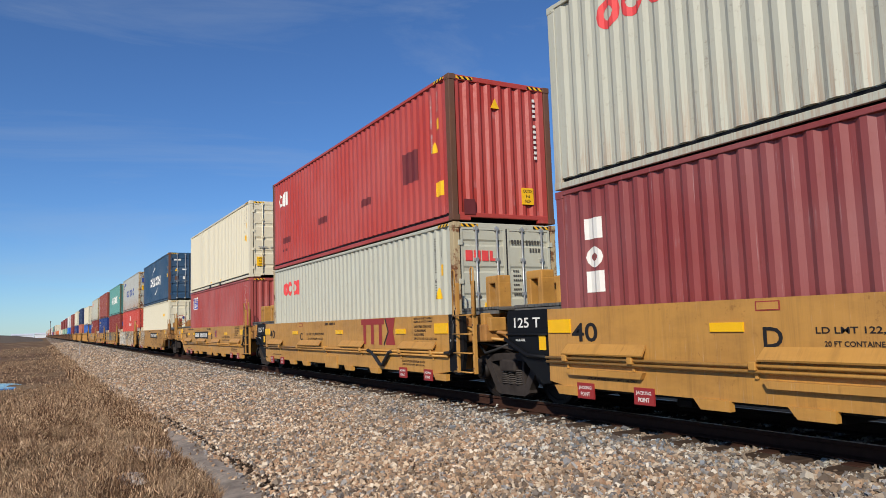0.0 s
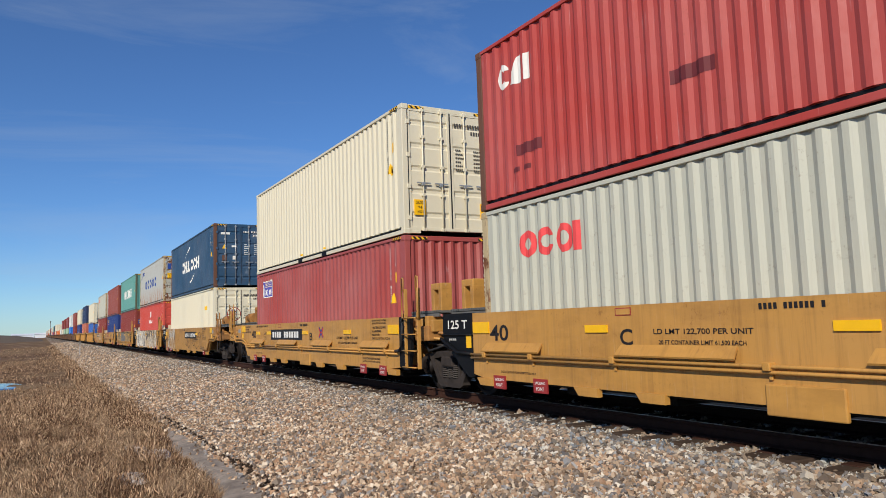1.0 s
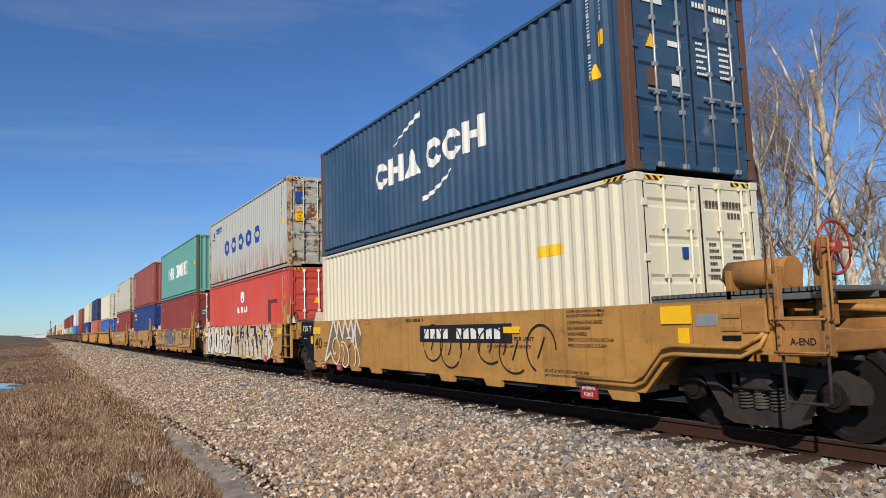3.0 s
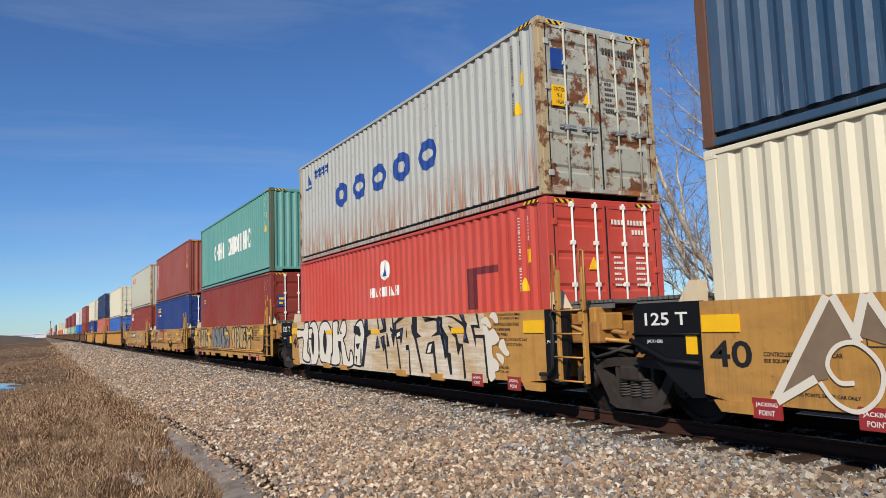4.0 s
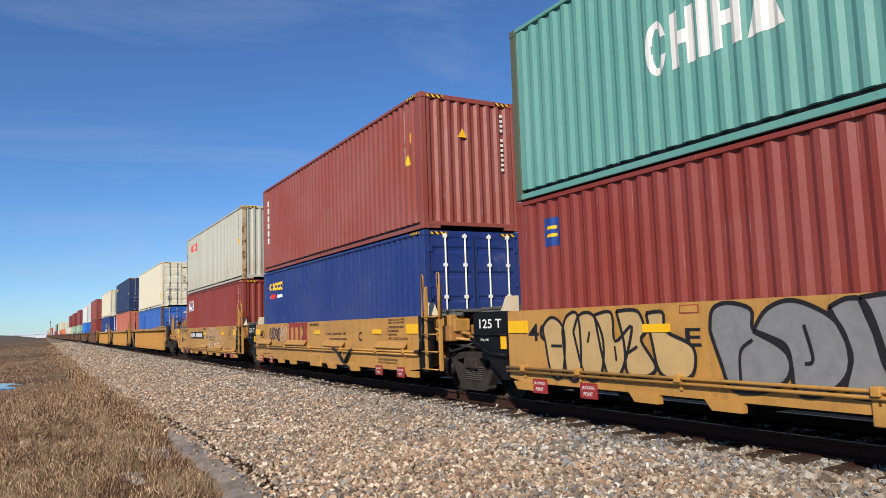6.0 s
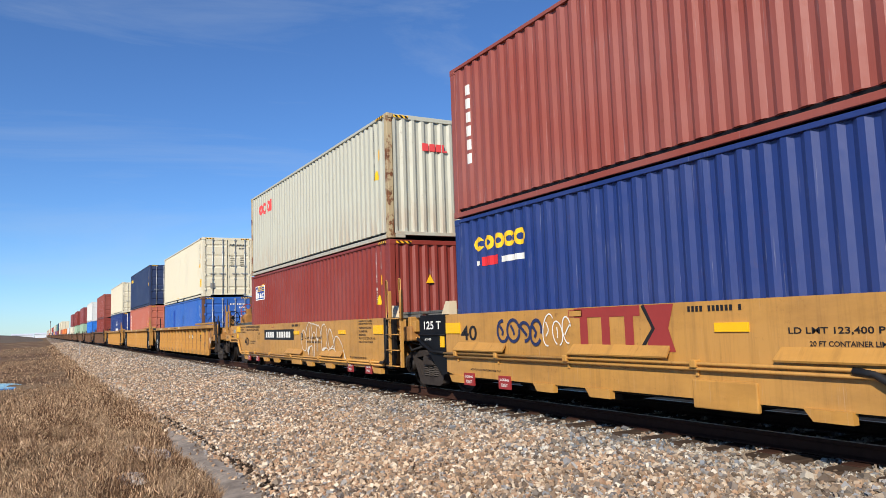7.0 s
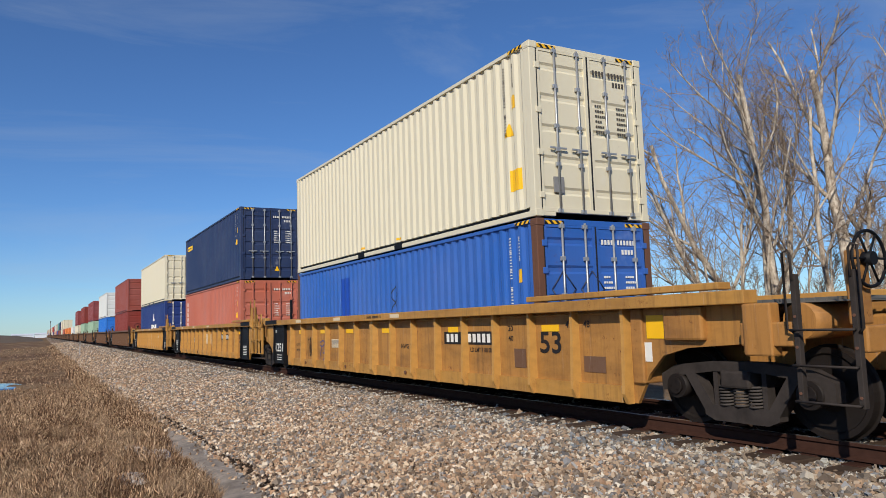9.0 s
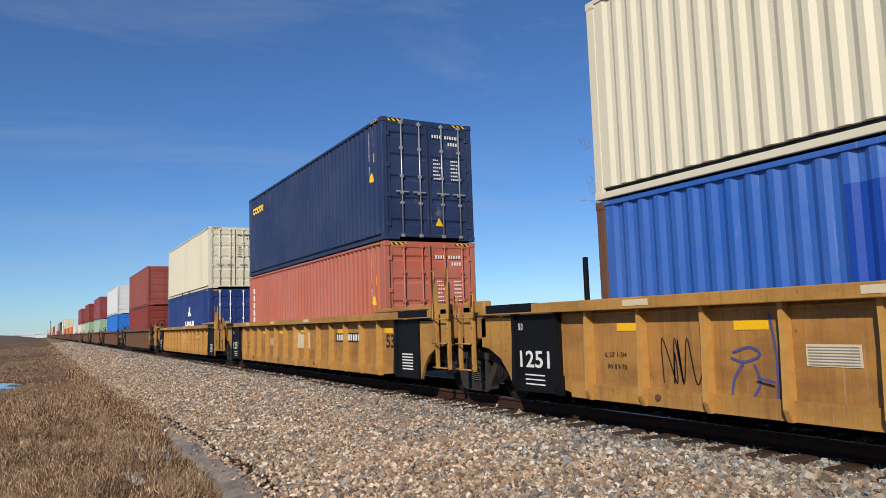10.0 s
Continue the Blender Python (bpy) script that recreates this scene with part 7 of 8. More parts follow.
def spiky_outlines(car):
    """White spiky outlines with a thin grey fill."""
    fills = (
    [(11.21, 0.48), (10.61, 1.49), (10.35, 1.08), (10.44, 1.05), (10.61, 0.92), (10.66, 0.70), (10.90, 0.66), (11.17, 0.47)],
    [(10.34, 1.11), (10.24, 1.49), (9.95, 1.08), (10.02, 1.01)],
    [(9.94, 1.14), (9.80, 1.49), (9.59, 1.14), (9.57, 1.08), (9.76, 1.02)],
    [(9.56, 1.16), (9.37, 1.49), (9.23, 1.08), (9.26, 0.95), (9.45, 1.02)],
    [(9.12, 1.19), (9.05, 1.49), (8.76, 1.08), (8.92, 0.88), (9.05, 0.88)],
)
    spikes = (
    [(11.26, 0.45), (10.61, 1.49)],
    [(10.55, 1.49), (10.33, 1.05)],
    [(10.37, 1.08), (10.24, 1.49)],
    [(10.21, 1.49), (9.94, 1.02)],
    [(9.96, 1.08), (9.80, 1.49)],
    [(9.76, 1.49), (9.52, 1.08)],
    [(9.59, 1.14), (9.38, 1.49)],
    [(9.34, 1.49), (9.27, 0.97)],
    [(9.27, 0.97), (9.19, 1.28)],
    [(9.17, 1.29), (9.07, 0.85)],
    [(9.15, 1.19), (9.07, 1.49)],
    [(9.03, 1.49), (8.77, 1.13)],
    [(11.22, 0.45), (10.78, 0.70)],
)
    curls = (
    [(10.40, 0.68), (10.55, 0.68), (10.65, 0.83), (10.56, 1.00), (10.37, 1.05), (10.20, 0.93), (10.13, 0.76), (10.20, 0.55), (10.39, 0.42), (10.60, 0.49), (10.74, 0.67)],
    [(10.07, 0.89), (9.94, 0.85), (9.85, 0.71), (9.90, 0.54), (9.97, 0.42)],
    [(10.03, 0.96), (9.80, 0.94), (9.64, 0.80), (9.55, 0.59), (9.63, 0.42), (9.82, 0.36), (9.97, 0.42)],
    [(9.69, 1.05), (9.36, 1.05), (9.59, 0.83), (9.40, 0.96), (9.26, 0.95), (9.14, 0.77), (9.11, 0.56), (9.20, 0.40)],
    [(9.14, 0.85), (9.00, 0.80), (8.90, 0.63), (8.89, 0.48), (8.94, 0.40)],
)
    for q, pts in enumerate(fills):
        sprayed(car, "graffiti_fill", INK_TAUPE, pts, GX - 0.001 * (q % 2), label="thin grey sprayed fill")
    for q, pts in enumerate(spikes):
        sprayed_line(car, "graffiti_spike", INK_CLOUD, pts, GX - 0.003 - 0.0006 * q, 0.085, False, "white sprayed spike")
    for q, pts in enumerate(curls):
        sprayed_line(car, "graffiti_curl", INK_CLOUD, pts, GX - 0.0115 - 0.0006 * q, 0.045, True, "white sprayed curl")


def brushed_field():
    """Tan and white paint rolled on in level strokes."""
    k = Mat("tan_and_white_spray", 0.75)
    level = k.noise(k.coords((1.0, 0.7, 9.0)), 1.6, 6, 0.7)
    cloud = k.noise(k.coords(), 0.9, 4, 0.6)
    col = k.mix(k.range(level, 0.38, 0.62), lin(178, 148, 106), lin(206, 186, 154))
    col = k.mix(k.range(cloud, 0.42, 0.62, 0, 0.8), col, k.mix(k.range(level, 0.4, 0.6), lin(204, 192, 172), lin(224, 216, 204)))
    fleck = k.noise(k.coords((1.0, 2.0, 3.0)), 14.0, 5, 0.7)
    k.color(k.mix(k.range(fleck, 0.58, 0.7, 0, 0.5), col, lin(140, 112, 78)))
    return k.m


INK_FIELD = brushed_field()
INK_DUSK = plain("dull_violet_spray", lin(72, 78, 130), 0.7, 0, 0.3)
INK_CLOUD = paint("milky_spray", lin(214, 206, 190), 0.02, 0.15, 0.7, 0.2)
INK_STRAW = plain("straw_spray", lin(192, 160, 108), 0.7, 0, 0.25, 3)
INK_TAUPE = plain("taupe_spray", lin(126, 106, 84), 0.7, 0, 0.3, 3)
big_piece(cars[4])
bubble_letters(cars[5])
white_loops(cars[7])
spiky_outlines(cars[3])
loops_tag(cars[6], 10.4, 9.2, 0.98, 1.38, INK_NAVY, 3, 4, 0.05, "dark blue sprayed tag")
loops_tag(cars[6], 9.15, 8.5, 0.9, 1.42, INK_WHITE, 5, 3, 0.022, "white sprayed tag")
loops_tag(cars[3], 5.6, 1.5, 0.5, 1.36, INK_BLACK, 9, 6, 0.03, "dark looping scrawl")
scrawl(cars[8], 11.0, 10.45, 0.46, 1.15, INK_BLACK, 12, 4, 0.02, "thin dark scrawl", -1.318)
for pts in ([(9.95, 0.92), (9.72, 0.98), (9.6, 0.9), (9.8, 0.82), (9.98, 0.86)], [(9.82, 0.8), (9.95, 0.62), (10.02, 0.3)], [(9.68, 0.8), (9.62, 0.6), (9.72, 0.42), (9.7, 0.28)], [(9.62, 0.66), (9.4, 0.62)], [(9.46, 1.35), (9.4, 0.9), (9.42, 0.28)]):
    sprayed_line(cars[8], "graffiti_line", INK_DUSK, pts, -1.366 if pts[0][1] < 0.7 else -1.3185, 0.03, True, "thin blue sprayed line")
bm = bmesh.new()
number_bars(bm, 6.17, 1.50, 0.055, 11, 0.75, 0.35, (4, 10), -1.533)
tagged(part("number_marking", bm, INK_BLACK, cars[8]), kind="stuff")
mark(apl, "repaint_patch", plain("fresh_blue_patch", lin(20, 66, 160), 0.45, 0, 0.2), [m_rect(3.6, 4.2, 0.2, 2.2)], "brighter blue repainted patch")
for a0, z0, a1, z1 in ((6.63, 1.63, 6.83, 1.81), (6.83, 1.81, 6.98, 1.63), (6.63, 1.63, 6.81, 1.46), (6.81, 1.46, 6.98, 1.63), (6.65, 1.27, 6.81, 1.46), (6.81, 1.46, 6.96, 1.24)):
    mark(apl, "chalk_line", INK_BLACK, [(a0, a1, lambda a, a0=a0, z0=z0, a1=a1, z1=z1: [(z0 + (z1 - z0) * (a - a0) / (a1 - a0) - 0.017, z0 + (z1 - z0) * (a - a0) / (a1 - a0) + 0.017)])], "thin black diamond scribble")
bm = bmesh.new()
for sgn in (1, -1):
    stroke(bm, XO - 0.008, [(4.75, 1.2 + 0.14 * sgn), (4.6, 1.2 + 0.02 * sgn), (4.45, 1.2 + 0.14 * sgn)], 0.05, False)
part("crossed_arrows", bm, INK_BLUE, cars[2], "blue and red crossed arrows")
bm = bmesh.new()
for sgn in (1, -1):
    stroke(bm, XO - 0.010, [(4.6 + 0.17 * sgn, 1.32), (4.6 + 0.05 * sgn, 1.2), (4.6 + 0.17 * sgn, 1.08)], 0.045, False)
part("crossed_arrows", bm, INK_SKY, cars[2])

# dark lifting notches in the bottom rails of the cream boxes
for ob in (cream_a, cream_c, cream_d):
    for a in (5.03, 7.12):
        bm = bmesh.new()
        # no opening is cut: a black box, the notch's shade put into its colour
        box(bm, -SIDE - 0.003, -SIDE + 0.03, C_LEN - a - 0.19, C_LEN - a + 0.19, -0.002, 0.097)
        part("lifting_notch", bm, BLACK_PAINT, ob, "dark fork pocket")
        mark(ob, "pocket_label", SIGN_YELLOW, [m_rect(a - 0.12, a + 0.12, 0.2, 0.25)])
bm = bmesh.new()
bbox(bm, -1.45, -1.39, 12.2, 12.26, 1.6, 2.2, 0.01)
part("stake", bm, BLACK_PAINT, cars[8], "thin black stake")



# ---- the tail end of the plain: grass, ice, mound, posts, trees ----
def grass_material():
    k = Mat("dry_grass", 0.9)
    k.b.inputs["Specular IOR Level"].default_value = 0.15
    rnd = k.t.nodes.new("ShaderNodeNewGeometry").outputs["Random Per Island"]
    ramp = k.t.nodes.new("ShaderNodeValToRGB")
    el = ramp.color_ramp.elements
    el[0].color, el[1].color = lin(40, 28, 22), lin(232, 204, 168)
    for pos, c in ((0.36, (78, 54, 40)), (0.6, (138, 106, 80)), (0.84, (202, 170, 136))):
        e = el.new(pos)
        e.color = lin(*c)
    k.link(rnd, ramp.inputs["Fac"])
    tone = k.noise(k.coords(), 0.5, 3)
    col = k.mix(k.range(tone, 0.35, 0.65, 0, 0.35), ramp.outputs["Color"], lin(112, 84, 62))
    k.color(k.mix(k.range(k.noise(k.coords(), 1.7, 4, 0.6), 0.48, 0.66, 0, 0.55), col, lin(190, 164, 134)))
    return k.m


def grow_grass():
    rs = np.random.RandomState(11)
    verts, faces = [], []
    for y0, y1, x0, x1, n, hgt, wid in ((-6, 4.5, -5.0, 2.0, 9000, 0.3, 0.003), (4.5, 9, -1.6, 2.2, 40000, 0.30, 0.0024), (9, 16, -2.0, 2.2, 66000, 0.31, 0.0028), (16, 30, -3.2, 2.3, 36000, 0.32, 0.0045),
                                        (30, 70, -6.5, 2.6, 26000, 0.36, 0.010), (70, 160, -14, 3.4, 9000, 0.36, 0.03)):
        for _ in range(n):
            x, y = rs.uniform(x0, x1), rs.uniform(y0, y1)
            edge = toe(y) - 0.06
            clump = wob(x, y, 0.9, 5.0) + 0.5 * wob(x, y, 2.7, 7.0)
            if x > edge - 0.7 * max(0, clump) or clump < rs.uniform(-1.1, -0.25):
                continue
            if bare(x, y) and rs.uniform() < 0.93:
                continue
            z = ground_z(x, y) - 0.02
            h = hgt * rs.uniform(0.35, 1.0) * (1 + 0.8 * clump + 0.45 * wob(x, y, 4.5, 2.0)) * (0.75 if x > edge - 0.3 else 1)
            if 6.5 < y < 16.5:
                h *= min(1.0, 0.35 + 0.65 * max(0.0, strip_x(y) - strip_w(y) - x) / 0.7)
            if y > 18 and x < 1.2:
                h *= max(0.3, 1 - (y - 18) / 14)
            a = rs.uniform(0, 6.283)
            lean = rs.uniform(0.08, 0.75) * h
            dx, dy = math.cos(a) * lean, math.sin(a) * lean
            px, py = -math.sin(a + 0.6) * wid, math.cos(a + 0.6) * wid
            b = len(verts)
            verts += [(x - px, y - py, z), (x + px, y + py, z), (x + dx * 0.35 - px * 0.8, y + dy * 0.35 - py * 0.8, z + h * 0.6), (x + dx * 0.35 + px * 0.8, y + dy * 0.35 + py * 0.8, z + h * 0.6),
                      (x + dx, y + dy, z + h)]
            faces += [(b, b + 1, b + 3, b + 2), (b + 2, b + 3, b + 4)]
            if rs.uniform() < 0.5 and h > 0.16:
                # a small seed head
                w = max(wid * 1.6, 0.004) * rs.uniform(0.7, 1.5)
                hl = h * rs.uniform(0.10, 0.2)
                c = len(verts)
                tx, ty, tz = x + dx, y + dy, z + h
                verts += [(tx - dx * 0.3, ty - dy * 0.3, tz - hl), (tx - w, ty, tz - hl * 0.4), (tx + w * 0.4, ty - w, tz - hl * 0.3), (tx + w * 0.5, ty + w, tz - hl * 0.5), (tx + dx * 0.1, ty + dy * 0.1, tz + hl * 0.4)]
                faces += [(c, c + 1, c + 2), (c, c + 2, c + 3), (c, c + 3, c + 1), (c + 4, c + 2, c + 1), (c + 4, c + 3, c + 2), (c + 4, c + 1, c + 3), ]
    me = bpy.data.meshes.new("dry_grass")
    me.from_pydata(verts, [], faces)
    me.materials.append(grass_material())
    return tagged(new("dry_grass", me), "thick dry brown prairie grass with seed heads", "grass", "", "stuff")


POOLS = [("puddle", -1.25, 33.2, 0.85, 2.4), ("puddle", -4.6, 84.0, 2.2, 9.0)]
SNOW = [(1.04, 10.1, 0.2, 0.4), (1.36, 12.7, 0.22, 0.5), (1.62, 12.1, 0.2, 0.45)]


def strip_x(y):
    return toe(y) - strip_w(y) + 0.05


def strip_w(y):
    """Half the width of the bare strip."""
    return 0.02 + 0.21 * min(1.0, max(0.0, (16.6 - y) / 4.5)) * (1 + 0.4 * wob(1, y, 0.7, 9.0))


def bare(x, y):
    for _, a, b, rx, ry in POOLS:
        if ((x - a) / rx) ** 2 + ((y - b) / ry) ** 2 < 1.15:
            return True
    for a, b, rx, ry in SNOW:
        if ((x - a) / rx) ** 2 + ((y - b) / (ry + (0.9 if y < b else 0.0))) ** 2 < 1.0:
            return True
    return 6.0 < y < 16.6 and x > strip_x(y) - strip_w(y) - 0.06


def blob(name, a, b, rx, ry, z, mat, label, cat, lift=0.02, seed=0.0):
    """A thin sheet with an uneven rim."""
    bm = bmesh.new()
    rows = []
    n = 36
    for k, r in enumerate((1.0, 0.85, 0.5, 0.0)):
        ring = []
        for i in range(n):
            t = 2 * math.pi * i / n
            q = r * (1 + 0.22 * wob(math.cos(t), math.sin(t), 1.4, a + b + seed) + 0.1 * wob(math.cos(t), math.sin(t), 4, a + seed))
            ring.append(bm.verts.new((a + rx * q * math.cos(t), b + ry * q * math.sin(t), z + (lift if k else -0.03))) if r else None)
        rows.append(ring if r else [bm.verts.new((a, b, z + lift))] * n)
    for p, q in zip(rows, rows[1:]):
        for i in range(n):
            f = [p[i], p[(i + 1) % n], q[(i + 1) % n], q[i]]
            f = f[:3] if f[2] is f[3] else f
            bm.faces.new(f).smooth = True
    return tagged(part(name, bm, mat), label, cat, "", "structure")


def build_wet():
    w = Mat("still_meltwater", 0.06)
    w.color(lin(22, 32, 46)).bump(w.noise(w.coords((1, 0.3, 1)), 5.0, 4), 0.6, 0.03)
    for name, a, b, rx, ry in POOLS:
        blob("water", a, b, rx, ry, ground_z(a, b) + 0.015, w.m, "shallow puddle of meltwater mirroring the sky", "water", 0.01)
    s = Mat("old_snow", 0.7)
    s.color(s.mix(s.range(s.noise(s.coords(), 7, 6, 0.7), 0.42, 0.58), lin(206, 200, 192), lin(128, 108, 90))).bump(s.noise(s.coords(), 14, 4), 0.6, 0.03)
    for a, b, rx, ry in SNOW:
        blob("snow_patch", a, b, rx, ry, ground_z(a, b) + 0.03, s.m, "patch of dirty old snow in the grass", "snow", 0.02)
    m = Mat("frozen_mud", 0.85)
    v = m.coords()
    col = m.mix(m.range(m.noise(v, 2.2, 6, 0.65), 0.35, 0.65), lin(116, 106, 96), lin(164, 152, 138))
    m.color(m.mix(m.range(m.noise(v, 14, 5), 0.5, 0.7, 0, 0.6), col, lin(84, 74, 64))).bump(m.noise(v, 5, 5), 0.4, 0.03)
    bm = bmesh.new()
    rows = []
    for i in range(108):
        y = 5.8 + 0.1 * i
        wd = strip_w(y)
        c = strip_x(y)
        rows.append([bm.verts.new((c + wd * k, y, -0.475 + 0.012 * (1 - abs(k)) + 0.008 * wob(k, y, 2.0, 2.0) - (0.06 if abs(k) > 1.2 else 0))) for k in (-1.6, -1.0, -0.5, 0.0, 0.5, 1.0, 1.6)])
    for p, q in zip(rows, rows[1:]):
        for k in range(6):
            bm.faces.new((p[k], p[k + 1], q[k + 1], q[k])).smooth = True
    # a loose row of darker clods along the toe line
    rs = np.random.RandomState(31)
    pts, sizes = [], []
    for _ in range(420):
        y = rs.uniform(6.5, 16.5)
        q = rs.uniform(0.012, 0.034)
        pts.append((toe(y) + rs.normal(0.0, 0.035), y, -0.465 + rs.uniform(0, 0.03)))
        sizes.append(q)
    rubble("dark_clods", pts, sizes, plain("dark_clod_earth", lin(58, 48, 40), 0.95, 0, 0.4, 9, 0.1), "dark clods of earth along the ballast's foot", 32)
    tagged(part("frozen_rill", bm, m.m), "strip of grey frozen mud along the ballast's foot", "mud", "", "structure")


def bark_material(name, c, d):
    k = Mat(name, 0.85)
    v = k.coords((1, 1, 0.4))
    col = k.mix(k.range(k.noise(v, 6, 6, 0.65), 0.4, 0.65), lin(*c), lin(*d))
    k.color(col).bump(k.noise(v, 18, 5), 0.5, 0.02)
    return k.m


BARK = bark_material("pale_bark", (206, 194, 176), (122, 106, 90))
TWIG = bark_material("twig_bark", (168, 148, 128), (96, 80, 66))


def limb(out, rs, p, d, length, r, level, thin):
    """One limb as a bent tapered tube, with side limbs that rise from it."""
    n = 7 if level == 0 else 5 if level == 1 else 3
    pts, q, dd = [p], p.copy(), d.copy()
    for i in range(n):
        dd = (dd + Vector((rs.uniform(-1, 1), rs.uniform(-1, 1), rs.uniform(-0.7, 0.8))) * (0.15 + 0.06 * level) + Vector((0, 0, (0.10, 0.12, 0.05, 0.02, 0.0)[min(level, 4)]))).normalized()
        q = q + dd * (length / n)
        pts.append(q.copy())
    out.append((pts, r, r * (0.42 if level < 3 else 0.25), level))
    if level >= thin:
        return
    kids = (9, 9, 8, 4)[min(level, 3)]
    for k in range(kids):
        f = 0.22 + 0.78 * (k + rs.uniform(0, 0.8)) / kids
        f = min(f, 0.99)
        i = min(int(f * n), n - 1)
        base = pts[i].lerp(pts[i + 1], f * n - i)
        axis = (pts[i + 1] - pts[i]).normalized()
        side = axis.cross(Vector((rs.uniform(-1, 1), rs.uniform(-1, 1), rs.uniform(-1, 1)))).normalized()
        nd = (axis * rs.uniform(0.5, 1.0) + side * rs.uniform(0.55, 1.0) + Vector((0, 0, 0.12))).normalized()
        limb(out, rs, base, nd, length * rs.uniform(0.30, 0.58) * (1.2 - 0.55 * f), max((0.018, 0.010, 0.0065, 0.0045)[min(level, 3)], r * (1 - 0.55 * f) * rs.uniform(0.38, 0.62)), level + 1, thin)


def tree(x, y, stems, seed, label, thin=4):
    rs = random.Random(seed)
    root = tagged(new("bare_tree"), label, "tree", "bare trees behind the track")
    z = ground_z(x, y) - 0.1
    root.location = (x, y, z)
    right, ahead = Vector((0.875, -0.485, 0)), Vector((0.485, 0.875, 0))
    out = []
    for lean, depth, length, r in stems:
        d = (right * math.sin(radians(lean)) + ahead * math.sin(radians(depth)) + Vector((0, 0, math.cos(radians(lean))))).normalized()
        limb(out, rs, Vector((rs.uniform(-0.15, 0.15), rs.uniform(-0.15, 0.15), 0)), d, length, r, 0, thin)
    for name, lv, mat in (("trunk", (0, 1), BARK), ("crown", (2, 3, 4, 5), TWIG)):
        verts, faces = [], []
        for pts, r0, r1, level in out:
            if level not in lv:
                continue
            seg = 9 if level == 0 else (6 if level == 1 else 3)
            base = len(verts)
            for i, q in enumerate(pts):
                d = (pts[min(i + 1, len(pts) - 1)] - pts[max(i - 1, 0)]).normalized()
                a = d.cross(Vector((0.3, 0.2, 1)) if abs(d.z) < 0.9 else Vector((1, 0, 0))).normalized()
                b = d.cross(a)
                rr = r0 + (r1 - r0) * i / (len(pts) - 1)
                verts += [tuple(q + (a * math.cos(2 * math.pi * k / seg) + b * math.sin(2 * math.pi * k / seg)) * rr) for k in range(seg)]
            for i in range(len(pts) - 1):
                for k in range(seg):
                    faces.append((base + i * seg + k, base + i * seg + (k + 1) % seg, base + (i + 1) * seg + (k + 1) % seg, base + (i + 1) * seg + k))
        me = bpy.data.meshes.new(name)
        me.from_pydata(verts, [], faces)
        me.materials.append(mat)
        for p in me.polygons:
            p.use_smooth = True
        ob = new(name, me)
        ob.parent = root
    return root


def build_trees():
    tree(23.1, 16.9, [(-68, 5, 5.0, 0.06), (-58, -8, 6.4, 0.09), (-44, 10, 8.2, 0.12), (-30, -6, 9.6, 0.15), (-19, 6, 10.4, 0.17), (-6, -8, 10.8, 0.18), (6, 8, 10.4, 0.14)], 4, "bare many-stemmed cottonwood with pale bark")
    tree(24.6, 15.0, [(12, 0, 11.4, 0.26), (28, 8, 10.2, 0.18), (-8, 10, 9.6, 0.12), (46, -6, 8.0, 0.13)], 9, "bare leaning cottonwood with pale bark and forked trunk")
    tree(27.0, 13.2, [(-30, 0, 5.0, 0.07), (-5, 10, 6.5, 0.09), (15, -10, 6.0, 0.08), (40, 5, 5.0, 0.07), (-55, 0, 4.0, 0.06)], 13, "tangled bare thicket of thin pale stems", 3)
    tree(25.0, 16.6, [(-65, 0, 3.6, 0.05), (-40, 10, 4.4, 0.06), (-10, -10, 4.6, 0.06), (25, 5, 4.0, 0.05), (60, 0, 3.4, 0.05)], 21, "low bare brush of thin stems", 3)


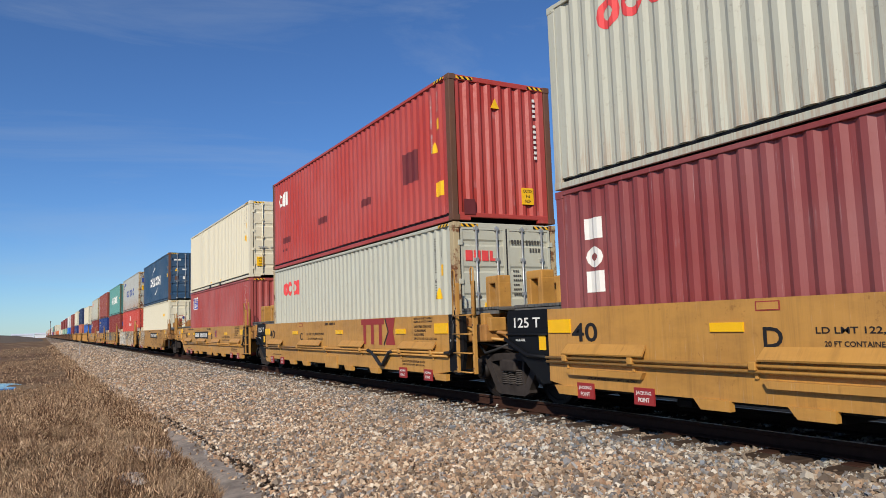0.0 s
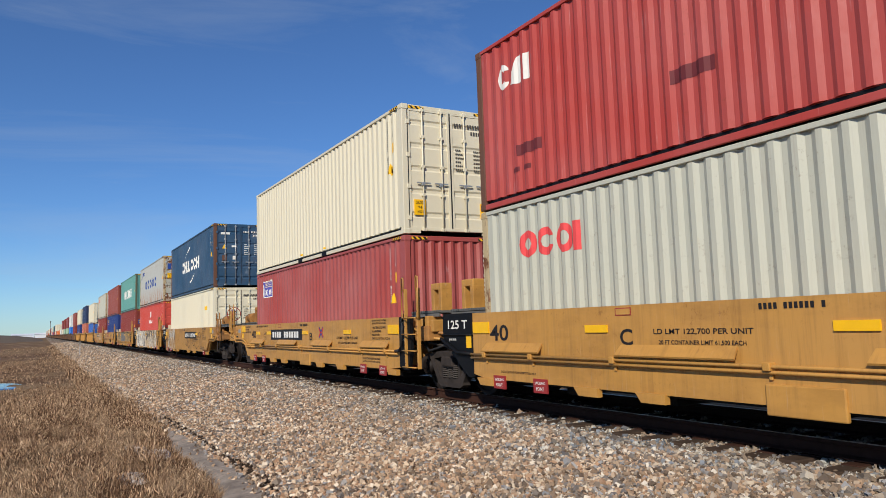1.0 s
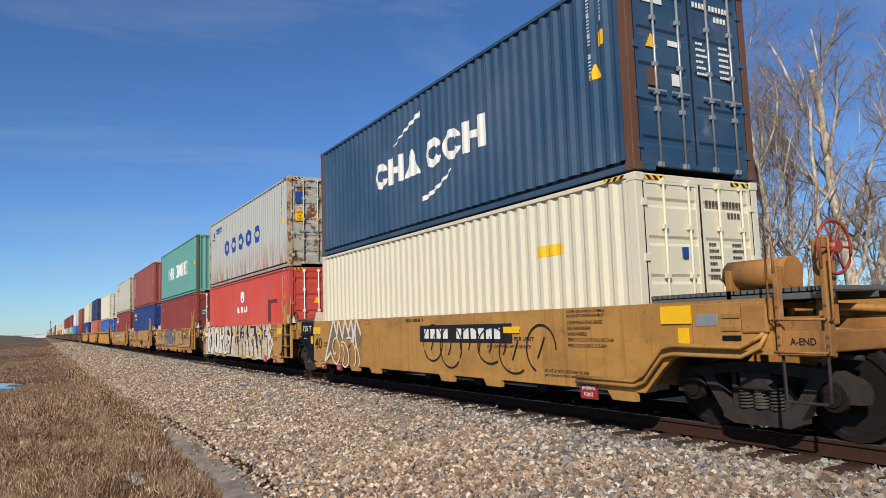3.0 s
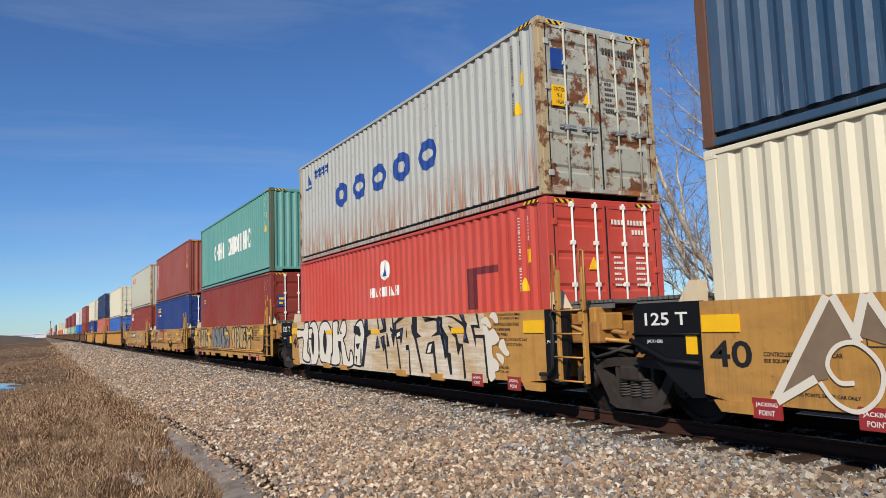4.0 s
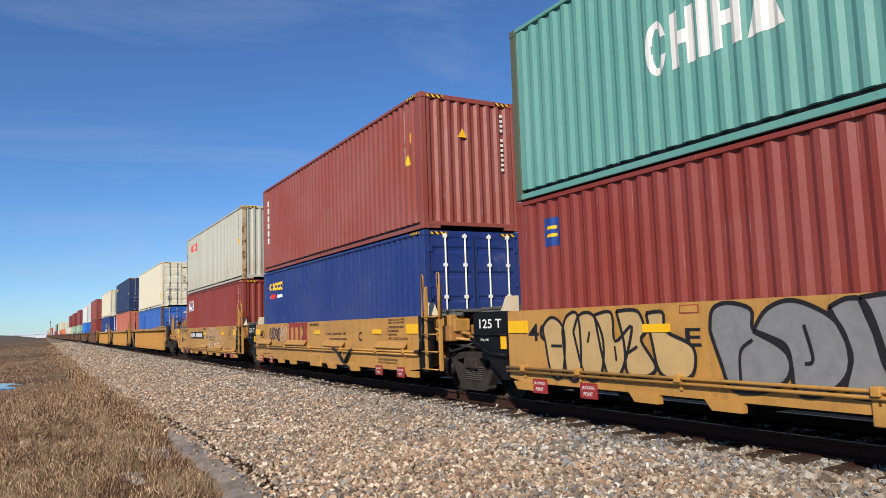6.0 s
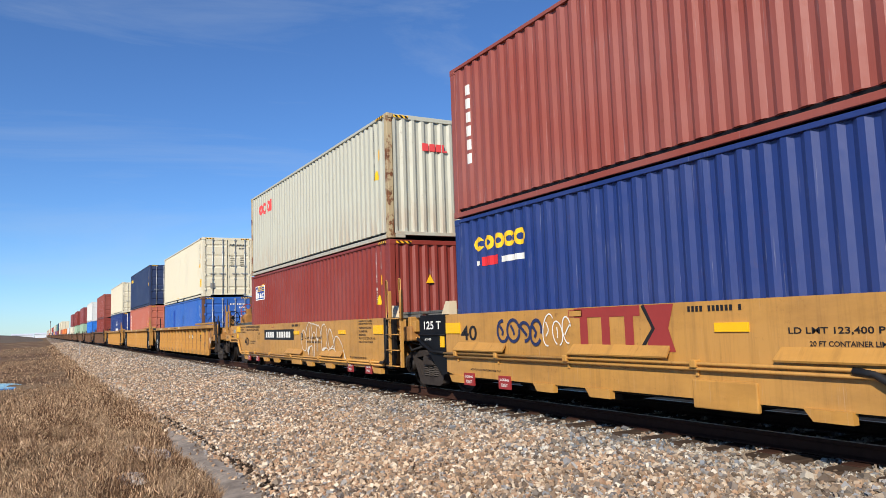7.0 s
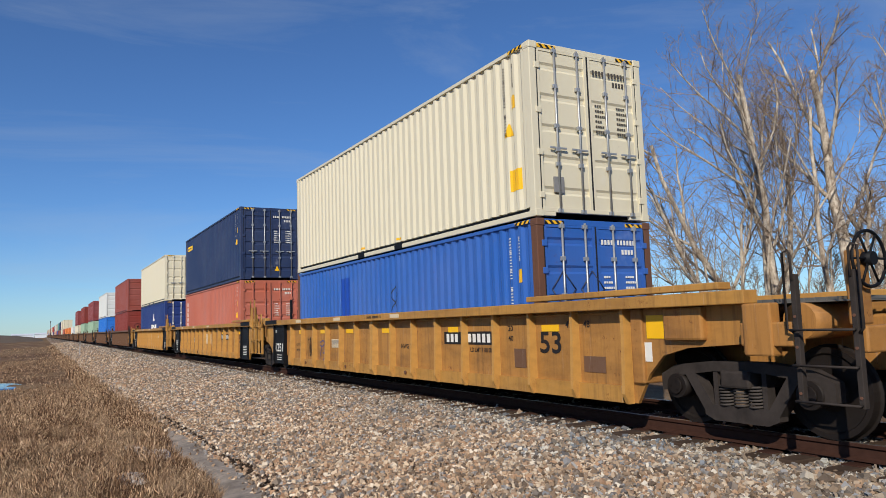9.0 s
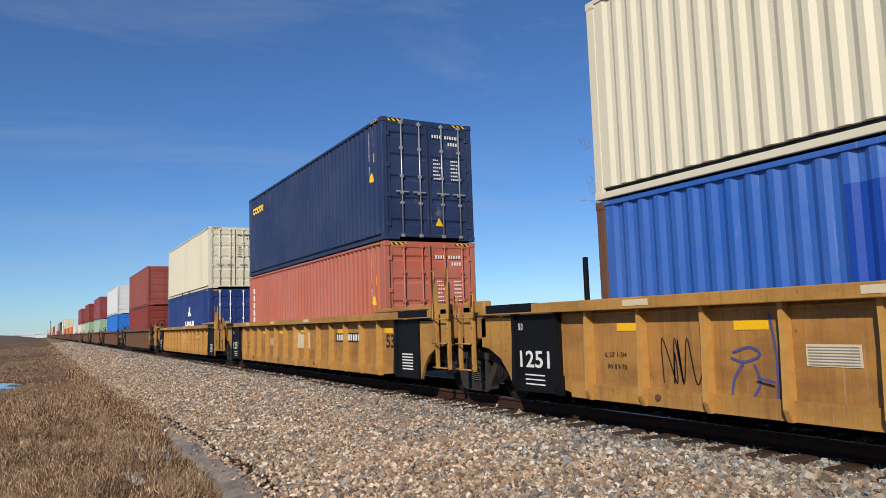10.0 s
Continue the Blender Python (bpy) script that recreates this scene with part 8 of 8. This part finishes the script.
def build_distance():
    def mound_z(x, y):
        a, b = (x + 24) / 26.0, (y - 330) / 16.0
        return -1.0 + 3.4 * max(0.0, 1 - a * a) ** 0.5 * max(0.0, 1 - b * b) + 0.15 * wob(x, y, 0.3, 2.0)
    ob = grid_mesh("earth_mound", [-52 + 1.0 * i for i in range(55)], [312 + 2 * i for i in range(19)], mound_z, plain("mound_earth", lin(96, 84, 72), 0.95, 0, 0.3, 0.4))
    tagged(ob, "low dark earth mound on the plain", "mound", "", "structure")
    wall = plain("pale_sheet_wall", lin(214, 220, 226), 0.6, 0, 0.05, 0.2)
    for a, b, w, h in ((4, 900, 16, 4.5), (-16, 940, 22, 4.0)):
        shed = tagged(new("shed"), "long white industrial shed far off", "building", "sheds on the horizon")
        shed.location = (a, b, -1.2)
        bm = bmesh.new()
        box(bm, -w / 2, w / 2, 0, 14, 0, h)
        part("wall", bm, wall, shed)
        bm = bmesh.new()
        prism(bm, [(-0.4, h), (14.4, h), (7, h + 1.6)], -w / 2 - 0.3, w / 2 + 0.3)
        part("roof", bm, wall, shed)
    post = tagged(new("marker_post"), "thin grey steel marker post beside the track", "post")
    post.location = (3.1, 70, -0.45)
    bm = bmesh.new()
    bbox(bm, -0.035, 0.035, -0.02, 0.02, -0.2, 1.25, 0.008)
    part("stake", bm, ZINC, post)
    bm = bmesh.new()
    bbox(bm, -0.06, 0.06, -0.03, -0.02, 0.95, 1.25, 0.004)
    part("marker_plate", bm, GRATE, post)
    mast = tagged(new("signal_mast"), "thin grey mast far down the line", "mast")
    mast.location = (5.0, 420, -0.8)
    bm = bmesh.new()
    tube(bm, [(0, 0, 0), (0, 0, 9.5)], 0.12, 8)
    part("pole", bm, GRATE, mast)
    bm = bmesh.new()
    bbox(bm, -0.16, 0.16, -0.1, 0.1, 8.6, 9.6, 0.03)
    part("signal_head", bm, BLACK_PAINT, mast)


build_track()
scatter_ballast()
grow_grass()
build_wet()
build_trees()
build_distance()


def motions():
    """The whole train rolls by at one speed; its wheels turn with it."""
    times = [0.0, 1.0, 2.0, 3.0, 4.0, 5.0, 6.0, 7.0, 8.0, 9.0, 10.0]
    for ob in [o for o in scene.objects if o.parent is None and "at" in o]:
        x, y, z = ob["at"]
        del ob["at"]
        walk(ob, [(t, pose(x, y - run(t), z)) for t in times])
    steps = [i / 30 for i in range(301)]
    for ws in SPIN[:30]:
        x, y, z = ws.location
        walk(ws, [(t, pose(x, y, z, math.degrees(run(t) / 0.483))) for t in steps])


motions()
